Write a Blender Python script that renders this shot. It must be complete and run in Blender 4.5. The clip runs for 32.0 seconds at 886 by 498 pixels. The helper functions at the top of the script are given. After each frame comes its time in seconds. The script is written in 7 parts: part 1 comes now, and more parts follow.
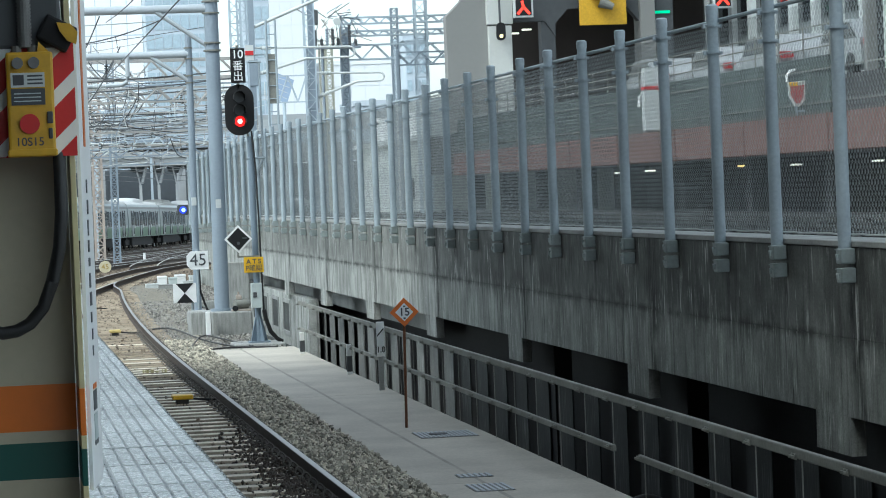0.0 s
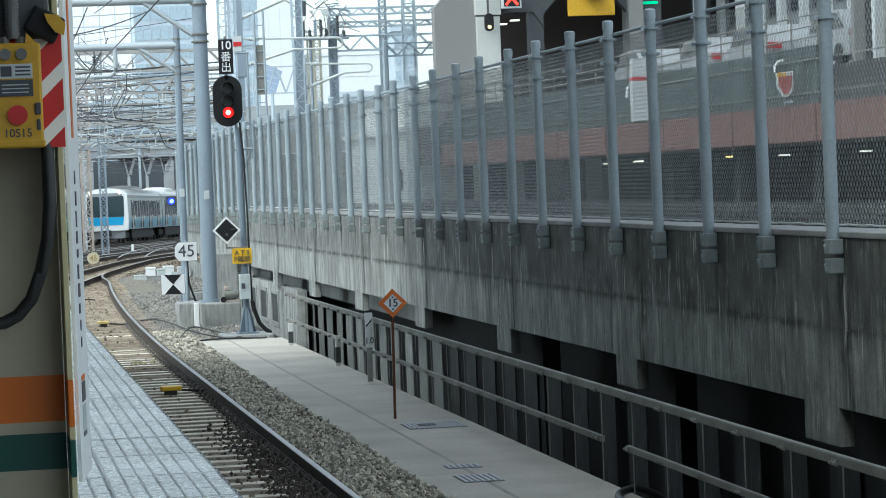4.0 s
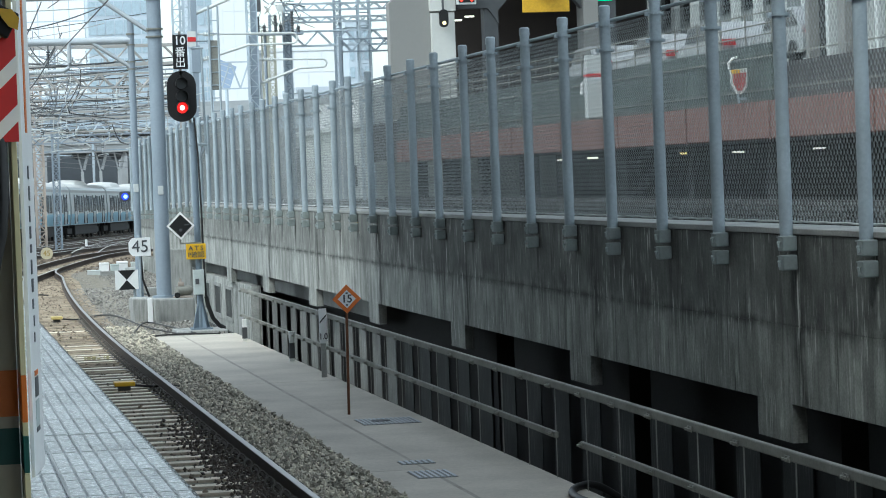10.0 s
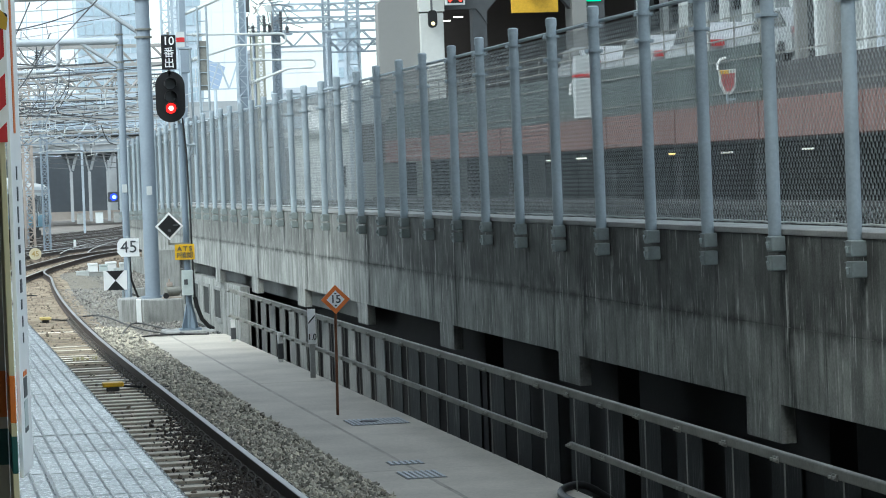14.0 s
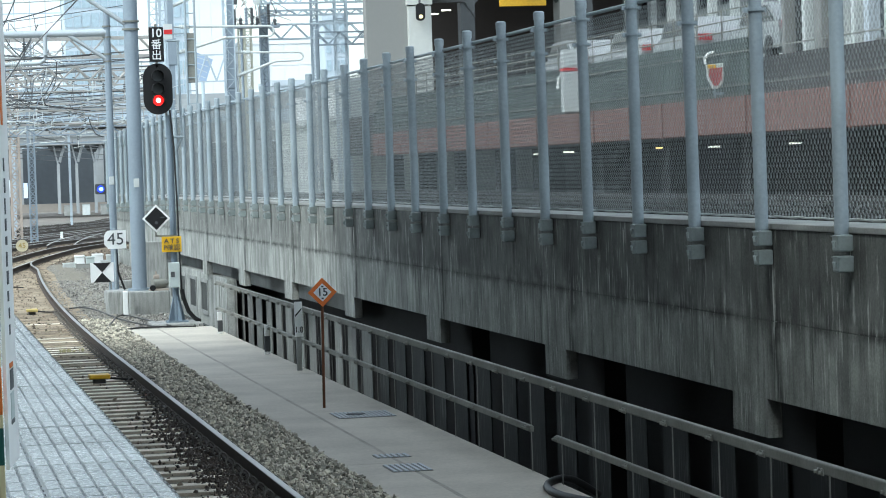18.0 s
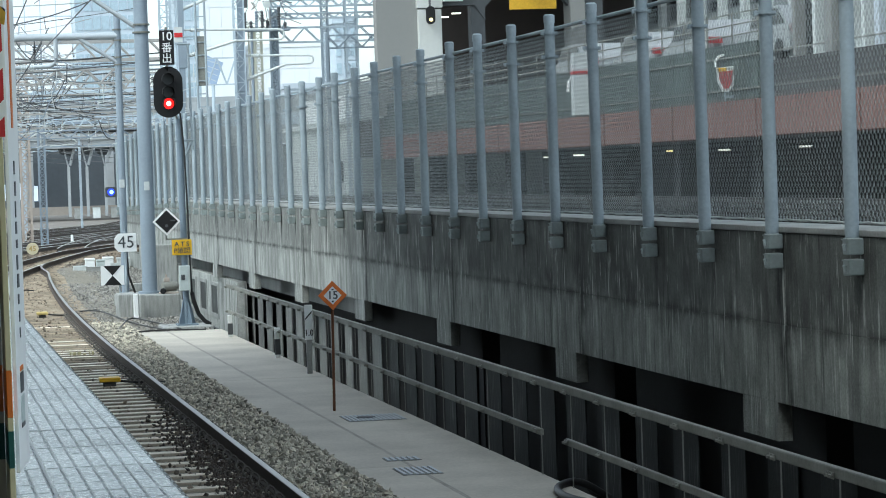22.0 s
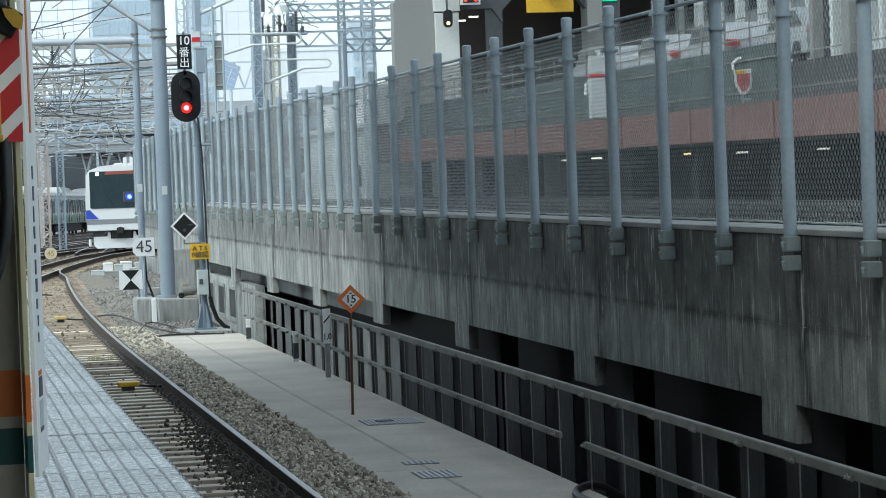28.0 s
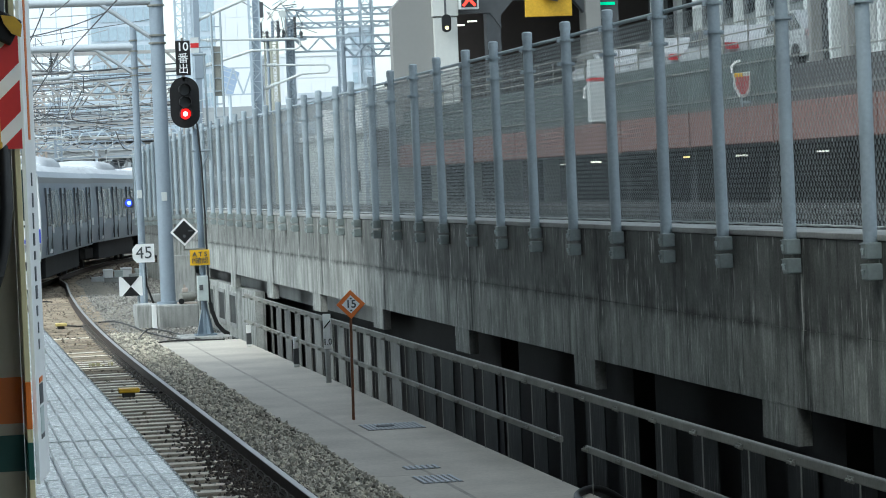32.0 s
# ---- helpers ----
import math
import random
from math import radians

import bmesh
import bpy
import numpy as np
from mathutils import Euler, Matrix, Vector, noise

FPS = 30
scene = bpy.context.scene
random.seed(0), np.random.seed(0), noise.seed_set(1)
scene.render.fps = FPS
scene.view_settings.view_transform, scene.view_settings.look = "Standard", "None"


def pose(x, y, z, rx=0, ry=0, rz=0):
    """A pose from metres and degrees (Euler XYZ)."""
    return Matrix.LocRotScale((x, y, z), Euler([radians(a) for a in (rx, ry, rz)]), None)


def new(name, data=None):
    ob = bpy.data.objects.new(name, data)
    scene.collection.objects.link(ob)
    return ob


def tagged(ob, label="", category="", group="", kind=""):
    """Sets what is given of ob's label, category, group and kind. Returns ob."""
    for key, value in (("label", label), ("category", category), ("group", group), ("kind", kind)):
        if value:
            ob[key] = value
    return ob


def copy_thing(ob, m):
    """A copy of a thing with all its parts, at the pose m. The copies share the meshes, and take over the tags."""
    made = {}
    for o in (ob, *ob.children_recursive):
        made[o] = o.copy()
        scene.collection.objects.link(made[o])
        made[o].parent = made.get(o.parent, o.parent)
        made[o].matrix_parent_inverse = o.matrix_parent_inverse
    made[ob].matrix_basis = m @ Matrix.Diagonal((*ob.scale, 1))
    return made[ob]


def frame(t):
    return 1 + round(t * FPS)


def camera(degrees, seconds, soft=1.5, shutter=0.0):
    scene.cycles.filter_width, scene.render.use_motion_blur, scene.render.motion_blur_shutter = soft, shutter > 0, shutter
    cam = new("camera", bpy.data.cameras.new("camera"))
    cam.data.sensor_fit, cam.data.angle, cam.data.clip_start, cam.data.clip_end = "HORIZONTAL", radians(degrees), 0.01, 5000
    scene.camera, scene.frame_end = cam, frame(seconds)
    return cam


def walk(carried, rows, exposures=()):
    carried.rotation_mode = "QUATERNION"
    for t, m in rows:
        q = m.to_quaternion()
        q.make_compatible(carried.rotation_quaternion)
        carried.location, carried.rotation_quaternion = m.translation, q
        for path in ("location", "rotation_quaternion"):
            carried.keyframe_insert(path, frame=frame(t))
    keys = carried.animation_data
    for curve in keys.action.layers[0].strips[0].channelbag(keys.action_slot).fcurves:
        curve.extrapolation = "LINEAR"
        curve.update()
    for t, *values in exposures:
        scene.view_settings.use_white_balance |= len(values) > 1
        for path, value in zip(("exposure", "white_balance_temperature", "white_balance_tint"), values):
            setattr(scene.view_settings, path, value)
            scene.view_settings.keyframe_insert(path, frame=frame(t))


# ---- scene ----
# The camera stands on the platform, held by hand: it turns a little and stays in its place.
EYE = 2.65
cam = camera(17.82, 32.0, soft=1.0)
TURNS = [
    (0.0, 88.777, 2.225, -9.305),
    (0.5, 88.677, 2.239, -9.434),
    (1.0, 88.657, 2.283, -9.553),
    (1.5, 88.367, 2.323, -9.596),
    (2.0, 88.381, 2.331, -9.517),
    (2.5, 88.425, 2.250, -9.501),
    (3.0, 88.477, 2.235, -9.535),
    (3.5, 88.577, 2.315, -9.544),
    (5.5, 88.604, 2.106, -9.545),
    (6.0, 88.683, 2.099, -9.586),
    (6.5, 88.693, 2.057, -9.833),
    (7.0, 88.612, 2.087, -9.904),
    (7.5, 88.521, 2.118, -9.955),
    (8.0, 88.496, 2.141, -9.911),
    (8.5, 88.623, 2.139, -10.198),
    (9.0, 88.646, 2.065, -10.151),
    (9.5, 88.561, 2.286, -10.317),
    (10.0, 88.467, 2.141, -10.468),
    (10.5, 88.328, 2.301, -10.595),
    (11.0, 88.322, 2.174, -11.051),
    (11.5, 88.369, 2.103, -10.964),
    (12.0, 88.512, 2.114, -10.801),
    (12.5, 88.562, 2.151, -10.733),
    (13.0, 88.549, 2.212, -10.682),
    (13.5, 88.459, 2.159, -10.684),
    (15.5, 88.523, 2.103, -10.730),
    (16.0, 88.530, 2.006, -10.841),
    (16.5, 88.514, 1.884, -10.940),
    (17.0, 88.495, 1.882, -10.993),
    (17.5, 88.401, 1.897, -10.970),
    (18.0, 88.322, 1.930, -10.953),
    (18.5, 88.275, 1.939, -10.961),
    (19.0, 88.242, 1.946, -10.908),
    (19.5, 88.330, 1.957, -10.814),
    (20.0, 88.445, 1.935, -10.722),
    (20.5, 88.556, 1.979, -10.753),
    (21.0, 88.522, 2.082, -10.781),
    (21.5, 88.431, 1.940, -10.804),
    (22.0, 88.392, 1.924, -10.746),
    (22.5, 88.504, 1.981, -10.625),
    (23.0, 88.525, 1.931, -10.532),
    (23.5, 88.567, 2.049, -10.510),
    (24.0, 88.602, 2.072, -10.401),
    (24.5, 88.609, 2.000, -10.353),
    (25.0, 88.638, 1.950, -10.442),
    (25.5, 88.641, 1.963, -10.439),
    (27.5, 88.420, 2.120, -10.355),
    (28.0, 88.475, 2.104, -10.387),
    (28.5, 88.515, 2.202, -10.409),
    (29.0, 88.478, 2.214, -10.491),
    (29.5, 88.394, 2.173, -10.495),
    (30.0, 88.300, 2.200, -10.524),
    (30.5, 88.300, 2.182, -10.540),
    (31.0, 88.396, 2.260, -10.463),
    (31.5, 88.495, 2.310, -10.427),
    (32.0, 88.569, 2.416, -10.398),
]
walk(cam, [(t, pose(0, 0, EYE, rx, ry, rz)) for t, rx, ry, rz in TURNS], exposures=[(t, e, 5950, -1) for t, e in ((0.0, -0.2), (3.0, -0.2), (8.0, -0.22), (10.5, -0.16), (13.0, -0.07), (16.0, -0.03), (19.5, 0.0), (21.0, -0.12), (22.5, -0.17), (25.0, -0.3), (28.0, -0.3), (30.0, -0.27), (32.0, -0.2))])
from math import cos, sin, pi

# ---- world and sun ----
world = bpy.data.worlds.new("sky")
scene.world = world
world.use_nodes = True
wn, wl = world.node_tree.nodes, world.node_tree.links
sky = wn.new("ShaderNodeTexSky")
sky.sky_type, sky.sun_disc = "NISHITA", False
sky.sun_elevation, sky.sun_rotation = radians(52), radians(-125)
sky.air_density, sky.dust_density, sky.ozone_density = 1.0, 2.0, 2.0
wn["Background"].inputs["Strength"].default_value = 0.375
cloud = wn.new("ShaderNodeHueSaturation")
cloud.inputs["Saturation"].default_value = 0.3
wl.new(sky.outputs[0], cloud.inputs["Color"])
wl.new(cloud.outputs[0], wn["Background"].inputs["Color"])
sun = new("sun", bpy.data.lights.new("sun", "SUN"))
sun.data.energy, sun.data.angle, sun.data.color = 1.5, radians(20), (1.0, 0.97, 0.93)
sun.rotation_euler = (radians(38), 0, radians(125 + 180))


# ---- materials ----
def surface(name, col, rough=0.6, metal=0.0, var=0.15, scale=2.0, fine=40.0, bump=0.15, local=False, island=0.0, streak=0.0, streak_col=None, piece=0.0, depth=0.01):
    """Paint, stone or metal: a base colour, broken up by broad stains and a fine grain, with a slight relief."""
    m = bpy.data.materials.new(name)
    m.use_nodes = True
    n, l = m.node_tree.nodes, m.node_tree.links
    b = n["Principled BSDF"]
    b.inputs["Metallic"].default_value = metal
    if local:
        pos = n.new("ShaderNodeTexCoord").outputs["Object"]
    else:
        pos = n.new("ShaderNodeNewGeometry").outputs["Position"]
    broad = n.new("ShaderNodeTexNoise")
    broad.inputs["Scale"].default_value, broad.inputs["Detail"].default_value = scale, 5
    grain = n.new("ShaderNodeTexNoise")
    grain.inputs["Scale"].default_value, grain.inputs["Detail"].default_value = fine, 4
    l.new(pos, broad.inputs["Vector"])
    l.new(pos, grain.inputs["Vector"])

    def maths(op, a, c):
        k = n.new("ShaderNodeMath")
        k.operation = op
        for i, v in enumerate((a, c)):
            if isinstance(v, (int, float)):
                k.inputs[i].default_value = v
            else:
                l.new(v, k.inputs[i])
        return k.outputs[0]

    mix = maths("ADD", maths("MULTIPLY", maths("SUBTRACT", broad.outputs["Fac"], 0.5), 2.2 * var),
                maths("MULTIPLY", maths("SUBTRACT", grain.outputs["Fac"], 0.5), 1.4 * var))
    if piece:
        mix = maths("ADD", mix, maths("MULTIPLY", maths("SUBTRACT", n.new("ShaderNodeObjectInfo").outputs["Random"], 0.5), piece))
    if island:
        mix = maths("ADD", mix, maths("MULTIPLY", maths("SUBTRACT", n.new("ShaderNodeNewGeometry").outputs["Random Per Island"], 0.5), island))
    value = maths("ADD", mix, 1.0)
    tint = n.new("ShaderNodeVectorMath")
    tint.operation = "SCALE"
    tint.inputs[0].default_value = col
    l.new(value, tint.inputs["Scale"])
    colour = tint.outputs[0]
    if streak:
        mapping = n.new("ShaderNodeMapping")
        mapping.inputs["Scale"].default_value = (16.0, 16.0, 1.5)
        l.new(pos, mapping.inputs["Vector"])
        runs = n.new("ShaderNodeTexNoise")
        runs.inputs["Scale"].default_value, runs.inputs["Detail"].default_value, runs.inputs["Roughness"].default_value = 1.0, 4, 0.6
        l.new(mapping.outputs[0], runs.inputs["Vector"])
        ramp = n.new("ShaderNodeValToRGB")
        ramp.color_ramp.elements[0].position, ramp.color_ramp.elements[0].color = 0.47, (0, 0, 0, 1)
        ramp.color_ramp.elements[1].position, ramp.color_ramp.elements[1].color = 0.63, (1, 1, 1, 1)
        l.new(runs.outputs["Fac"], ramp.inputs[0])
        blend = n.new("ShaderNodeMix")
        blend.data_type = "RGBA"
        l.new(maths("MULTIPLY", ramp.outputs[0], streak), blend.inputs["Factor"])
        l.new(colour, blend.inputs[6])
        blend.inputs[7].default_value = (*(streak_col or [c * 0.3 for c in col]), 1)
        colour = blend.outputs[2]
        # pale lime runs between the dark ones
        lime_map = n.new("ShaderNodeMapping")
        lime_map.inputs["Scale"].default_value = (26.0, 26.0, 2.2)
        lime_map.inputs["Location"].default_value = (3.1, 7.7, 1.3)
        l.new(pos, lime_map.inputs["Vector"])
        lime = n.new("ShaderNodeTexNoise")
        lime.inputs["Scale"].default_value, lime.inputs["Detail"].default_value = 1.0, 5
        l.new(lime_map.outputs[0], lime.inputs["Vector"])
        lramp = n.new("ShaderNodeValToRGB")
        lramp.color_ramp.elements[0].position, lramp.color_ramp.elements[0].color = 0.53, (0, 0, 0, 1)
        lramp.color_ramp.elements[1].position, lramp.color_ramp.elements[1].color = 0.64, (1, 1, 1, 1)
        l.new(lime.outputs["Fac"], lramp.inputs[0])
        blend2 = n.new("ShaderNodeMix")
        blend2.data_type = "RGBA"
        patch = n.new("ShaderNodeTexNoise")
        patch.inputs["Scale"].default_value, patch.inputs["Detail"].default_value = 0.9, 3
        l.new(pos, patch.inputs["Vector"])
        limit = n.new("ShaderNodeClamp")
        l.new(maths("MULTIPLY", maths("SUBTRACT", patch.outputs["Fac"], 0.40), 4.5), limit.inputs[0])
        where = limit.outputs[0]
        l.new(maths("MULTIPLY", maths("MULTIPLY", lramp.outputs[0], streak), where), blend2.inputs["Factor"])
        l.new(colour, blend2.inputs[6])
        blend2.inputs[7].default_value = (0.56, 0.57, 0.54, 1)
        colour = blend2.outputs[2]
    l.new(colour, b.inputs["Base Color"])
    l.new(maths("ADD", maths("MULTIPLY", maths("SUBTRACT", grain.outputs["Fac"], 0.5), 0.25), rough), b.inputs["Roughness"])
    if bump:
        bp = n.new("ShaderNodeBump")
        bp.inputs["Strength"].default_value, bp.inputs["Distance"].default_value = bump, depth
        l.new(grain.outputs["Fac"], bp.inputs["Height"])
        l.new(bp.outputs[0], b.inputs["Normal"])
    return m


def glow(name, col, strength):
    m = bpy.data.materials.new(name)
    m.use_nodes = True
    b = m.node_tree.nodes["Principled BSDF"]
    b.inputs["Base Color"].default_value = (*col, 1)
    b.inputs["Emission Color"].default_value = (*col, 1)
    b.inputs["Emission Strength"].default_value = strength
    return m


def glassy(name, col, rough=0.08):
    """Dark tinted glass of train and building windows."""
    m = surface(name, col, rough, 0.0, 0.2, 1.5, 8.0, 0.0)
    m.node_tree.nodes["Principled BSDF"].inputs["IOR"].default_value = 1.5
    return m


bracket_grey = surface("dull bracket steel", (0.27, 0.31, 0.305), 0.65, 0.0, 0.3, 3.0, 30, 0.1)
galv = surface("galvanised steel", (0.335, 0.39, 0.425), 0.62, 0.0, 0.3, 1.3, 30, 0.1)
galv_dull = surface("weathered galvanised steel", (0.215, 0.215, 0.19), 0.7, 0.1, 0.5, 2.0, 30, 0.1)
wire = surface("fence wire", (0.31, 0.335, 0.335), 0.55, 0.1, 0.5, 9, 60, 0)
pale_pipe = surface("pale painted steel pipe", (0.46, 0.50, 0.53), 0.5, 0.1, 0.15, 1.0, 25, 0.05)
mast_paint = surface("grey blue mast paint", (0.26, 0.31, 0.36), 0.55, 0.1, 0.2, 0.8, 20, 0.1)
lattice_paint = surface("pale lattice steel", (0.45, 0.52, 0.58), 0.55, 0.1, 0.25, 0.5, 12, 0)
rusty = surface("rusty brown lattice paint", (0.42, 0.36, 0.31), 0.75, 0.0, 0.35, 1.5, 20, 0.1)


def wall_concrete(name, low, high, soot):
    """Old cast concrete: grime that has run down from the ledge with a ragged lower edge, dark and lime-white runs."""
    m = bpy.data.materials.new(name)
    m.use_nodes = True
    n, l = m.node_tree.nodes, m.node_tree.links
    b = n["Principled BSDF"]
    pos = n.new("ShaderNodeNewGeometry").outputs["Position"]
    parts = n.new("ShaderNodeSeparateXYZ")
    l.new(pos, parts.inputs[0])

    def runs(across, down, detail=3, shift=0.0, rough=0.55):
        k = n.new("ShaderNodeMapping")
        k.inputs["Scale"].default_value, k.inputs["Location"].default_value = (across, across, down), (shift, shift * 1.7, shift * 0.3)
        l.new(pos, k.inputs["Vector"])
        t = n.new("ShaderNodeTexNoise")
        t.inputs["Scale"].default_value, t.inputs["Detail"].default_value, t.inputs["Roughness"].default_value = 1.0, detail, rough
        l.new(k.outputs[0], t.inputs["Vector"])
        return t.outputs["Fac"]

    def maths(op, a, c):
        k = n.new("ShaderNodeMath")
        k.operation = op
        for i, v in enumerate((a, c)):
            if isinstance(v, (int, float)):
                k.inputs[i].default_value = v
            else:
                l.new(v, k.inputs[i])
        return k.outputs[0]

    def ramp(v, lo, hi, a=0.0, c=1.0):
        k = n.new("ShaderNodeMapRange")
        k.inputs["From Min"].default_value, k.inputs["From Max"].default_value = lo, hi
        k.inputs["To Min"].default_value, k.inputs["To Max"].default_value = a, c
        l.new(v, k.inputs["Value"])
        return k.outputs[0]

    def mixed(f, a, c):
        k = n.new("ShaderNodeMix")
        k.data_type = "RGBA"
        l.new(f, k.inputs["Factor"])
        for i, v in ((6, a), (7, c)):
            if isinstance(v, tuple):
                k.inputs[i].default_value = (*v, 1)
            else:
                l.new(v, k.inputs[i])
        return k.outputs[2]

    z, y = parts.outputs["Z"], parts.outputs["Y"]

    def beat(start, period, wobble=0.0):
        """How far along y from the nearest of regular lines, in metres."""
        v = maths("ADD", y, maths("MULTIPLY", maths("SUBTRACT", runs(1.0, 2.5, 3, 7.0), 0.5), wobble)) if wobble else y
        u = maths("FRACT", maths("DIVIDE", maths("SUBTRACT", v, start - period / 2), period), 0.0)
        return maths("MULTIPLY", maths("ABSOLUTE", maths("SUBTRACT", u, 0.5), 0.0), period)

    cloud, patch, broad = runs(0.7, 0.9, 5), runs(2.6, 2.2, 5, 4.0), runs(5.0, 0.5, 4, 11.0)
    # cast concrete, mottled, with wide faint runs
    colour = mixed(ramp(patch, 0.34, 0.66), low, high)
    colour = mixed(maths("MULTIPLY", ramp(broad, 0.45, 0.62), 0.6), colour, (0.15, 0.155, 0.145))
    # marks of the cast boards: a slightly different tone for each, and a thin dark line between them
    board = n.new("ShaderNodeTexWhiteNoise")
    board.noise_dimensions = "1D"
    l.new(maths("FLOOR", maths("DIVIDE", maths("SUBTRACT", y, 22.5), 0.9106), 0.0), board.inputs["W"])
    colour = mixed(maths("MULTIPLY", board.outputs["Value"], 0.35), colour, (0.17, 0.176, 0.165))
    colour = mixed(maths("MULTIPLY", ramp(beat(22.5, 0.9106), 0.004, 0.016, 1.0, 0.0), ramp(runs(1.0, 2.0, 3, 29.0), 0.40, 0.6, 0.1, 0.7)), colour, (0.06, 0.063, 0.06))
    # grime down from the ledge, ending raggedly near the cast joint
    edge = maths("ADD", z, maths("MULTIPLY", maths("SUBTRACT", runs(9.0, 0.8, 5, 2.0), 0.5), 0.75))
    grime = maths("MULTIPLY", ramp(edge, 1.1, 1.36), ramp(cloud, 0.3, 0.52, 0.6 * soot, soot))
    colour = mixed(grime, colour, mixed(ramp(patch, 0.35, 0.7), (0.08, 0.083, 0.078), (0.165, 0.17, 0.16)))
    # soot gathered in the cast joint, smeared downwards here and there
    seam = maths("ABSOLUTE", maths("SUBTRACT", maths("ADD", z, maths("MULTIPLY", maths("SUBTRACT", runs(3.0, 1.0, 4, 17.0), 0.5), 0.09)), 1.262), 0.0)
    colour = mixed(maths("MULTIPLY", ramp(seam, 0.008, 0.06, 1.0, 0.0), ramp(runs(2.2, 1.0, 4, 19.0), 0.38, 0.6, 0.15, 0.85)), colour, (0.055, 0.057, 0.054))
    # dark runs, in groups, of uneven length
    group = ramp(runs(1.3, 0.9, 3, 9.0), 0.40, 0.62)
    dark = maths("MULTIPLY", ramp(runs(13.0, 0.9, 5, 1.0, 0.65), 0.53, 0.66), maths("ADD", maths("MULTIPLY", group, 0.72 * soot), 0.12 * soot))
    colour = mixed(dark, colour, (0.045, 0.046, 0.043))
    # damp stains at the joints of the panels
    near = ramp(beat(22.5, 7.285, 0.5), 0.04, 0.30, 1.0, 0.0)
    colour = mixed(maths("MULTIPLY", maths("MULTIPLY", near, ramp(runs(14.0, 0.7, 3, 6.0), 0.38, 0.56)), 0.85), colour, (0.032, 0.034, 0.032))
    # below each bracket a dark drip, and beside it lime washed out of the wall
    drip = maths("MULTIPLY", ramp(beat(22.60, 1.998), 0.03, 0.085, 1.0, 0.0), maths("MULTIPLY", ramp(runs(4.0, 2.0, 3, 21.0), 0.36, 0.56), maths("MULTIPLY", ramp(z, 1.3, 1.62), ramp(z, 1.80, 1.9, 1.0, 0.0))))
    colour = mixed(maths("MULTIPLY", drip, 0.8), colour, (0.03, 0.03, 0.03))
    wash = maths("MULTIPLY", ramp(beat(22.53, 1.998, 0.08), 0.008, 0.03, 1.0, 0.0), maths("MULTIPLY", ramp(runs(0.45, 1.1, 3, 25.0), 0.46, 0.58), maths("MULTIPLY", ramp(z, 0.9, 1.3), ramp(z, 1.6, 1.85, 1.0, 0.0))))
    colour = mixed(maths("MULTIPLY", wash, 0.85), colour, (0.62, 0.63, 0.59))
    # thin lime-white runs, short, in loose groups
    spread = maths("MULTIPLY", ramp(runs(1.1, 1.4, 3, 13.0), 0.42, 0.56), ramp(runs(7.0, 3.6, 3, 15.0), 0.42, 0.56))
    lime = maths("MULTIPLY", ramp(runs(22.0, 1.5, 4, 5.0, 0.65), 0.55, 0.64), maths("ADD", maths("MULTIPLY", spread, 0.9), 0.05))
    colour = mixed(maths("MULTIPLY", lime, 0.85), colour, (0.60, 0.61, 0.57))
    grit = runs(40.0, 40.0, 3, 3.0)
    shade = n.new("ShaderNodeVectorMath")
    shade.operation = "SCALE"
    l.new(colour, shade.inputs[0])
    l.new(ramp(grit, 0.25, 0.75, 0.8, 1.2), shade.inputs["Scale"])
    l.new(shade.outputs[0], b.inputs["Base Color"])
    b.inputs["Roughness"].default_value = 0.9
    b.inputs["Specular IOR Level"].default_value = 0.25
    bp = n.new("ShaderNodeBump")
    bp.inputs["Strength"].default_value, bp.inputs["Distance"].default_value = 0.5, 0.01
    l.new(grit, bp.inputs["Height"])
    l.new(bp.outputs[0], b.inputs["Normal"])
    return m


concrete = wall_concrete("rain streaked concrete", (0.21, 0.22, 0.203), (0.41, 0.422, 0.39), 1.0)
# lighter copy for the far panels: daylight past the roof put into the colour
concrete_lit = wall_concrete("daylit copy of the streaked concrete", (0.32, 0.33, 0.307), (0.51, 0.52, 0.49), 0.6)
concrete_pale = surface("grey concrete ledge", (0.31, 0.315, 0.30), 0.9, 0, 0.4, 1.5, 40, 0.3, piece=0.1)
# near low walls: the shade down there is put into this dark colour
concrete_low_shaded = surface("low concrete with shade in its colour", (0.046, 0.05, 0.046), 0.85, 0, 0.45, 0.9, 25, 0.35, streak=0.15, streak_col=(0.02, 0.03, 0.03), piece=0.25)
# far low wall: same concrete, daylight put into a paler colour
concrete_low_lit = surface("daylit copy of the low concrete", (0.17, 0.175, 0.165), 0.9, 0, 0.4, 1.0, 30, 0.3, streak=0.3, piece=0.2)
base_concrete = surface("pale stained foundation concrete", (0.34, 0.345, 0.328), 0.9, 0, 0.4, 1.8, 40, 0.3, streak=0.35)
walkway_mat = surface("walkway concrete", (0.52, 0.48, 0.415), 0.9, 0, 0.32, 0.9, 30, 0.3, piece=0.08)
# near-black: the shade inside openings and underpass is put into the colour
void_mat = surface("void concrete with shade in its colour", (0.03, 0.03, 0.029), 0.9, 0, 0.3, 0.8, 20, 0.2)
stone = surface("ballast stone", (0.46, 0.425, 0.345), 0.9, 0, 0.3, 1.2, 60, 0.4, island=1.35)
stone_grey = surface("grey ballast stone", (0.27, 0.258, 0.235), 0.9, 0, 0.35, 1.0, 60, 0.4, island=1.2)
stone_rust = surface("brown ballast stone", (0.23, 0.185, 0.14), 0.9, 0, 0.4, 1.0, 60, 0.4, island=1.3)
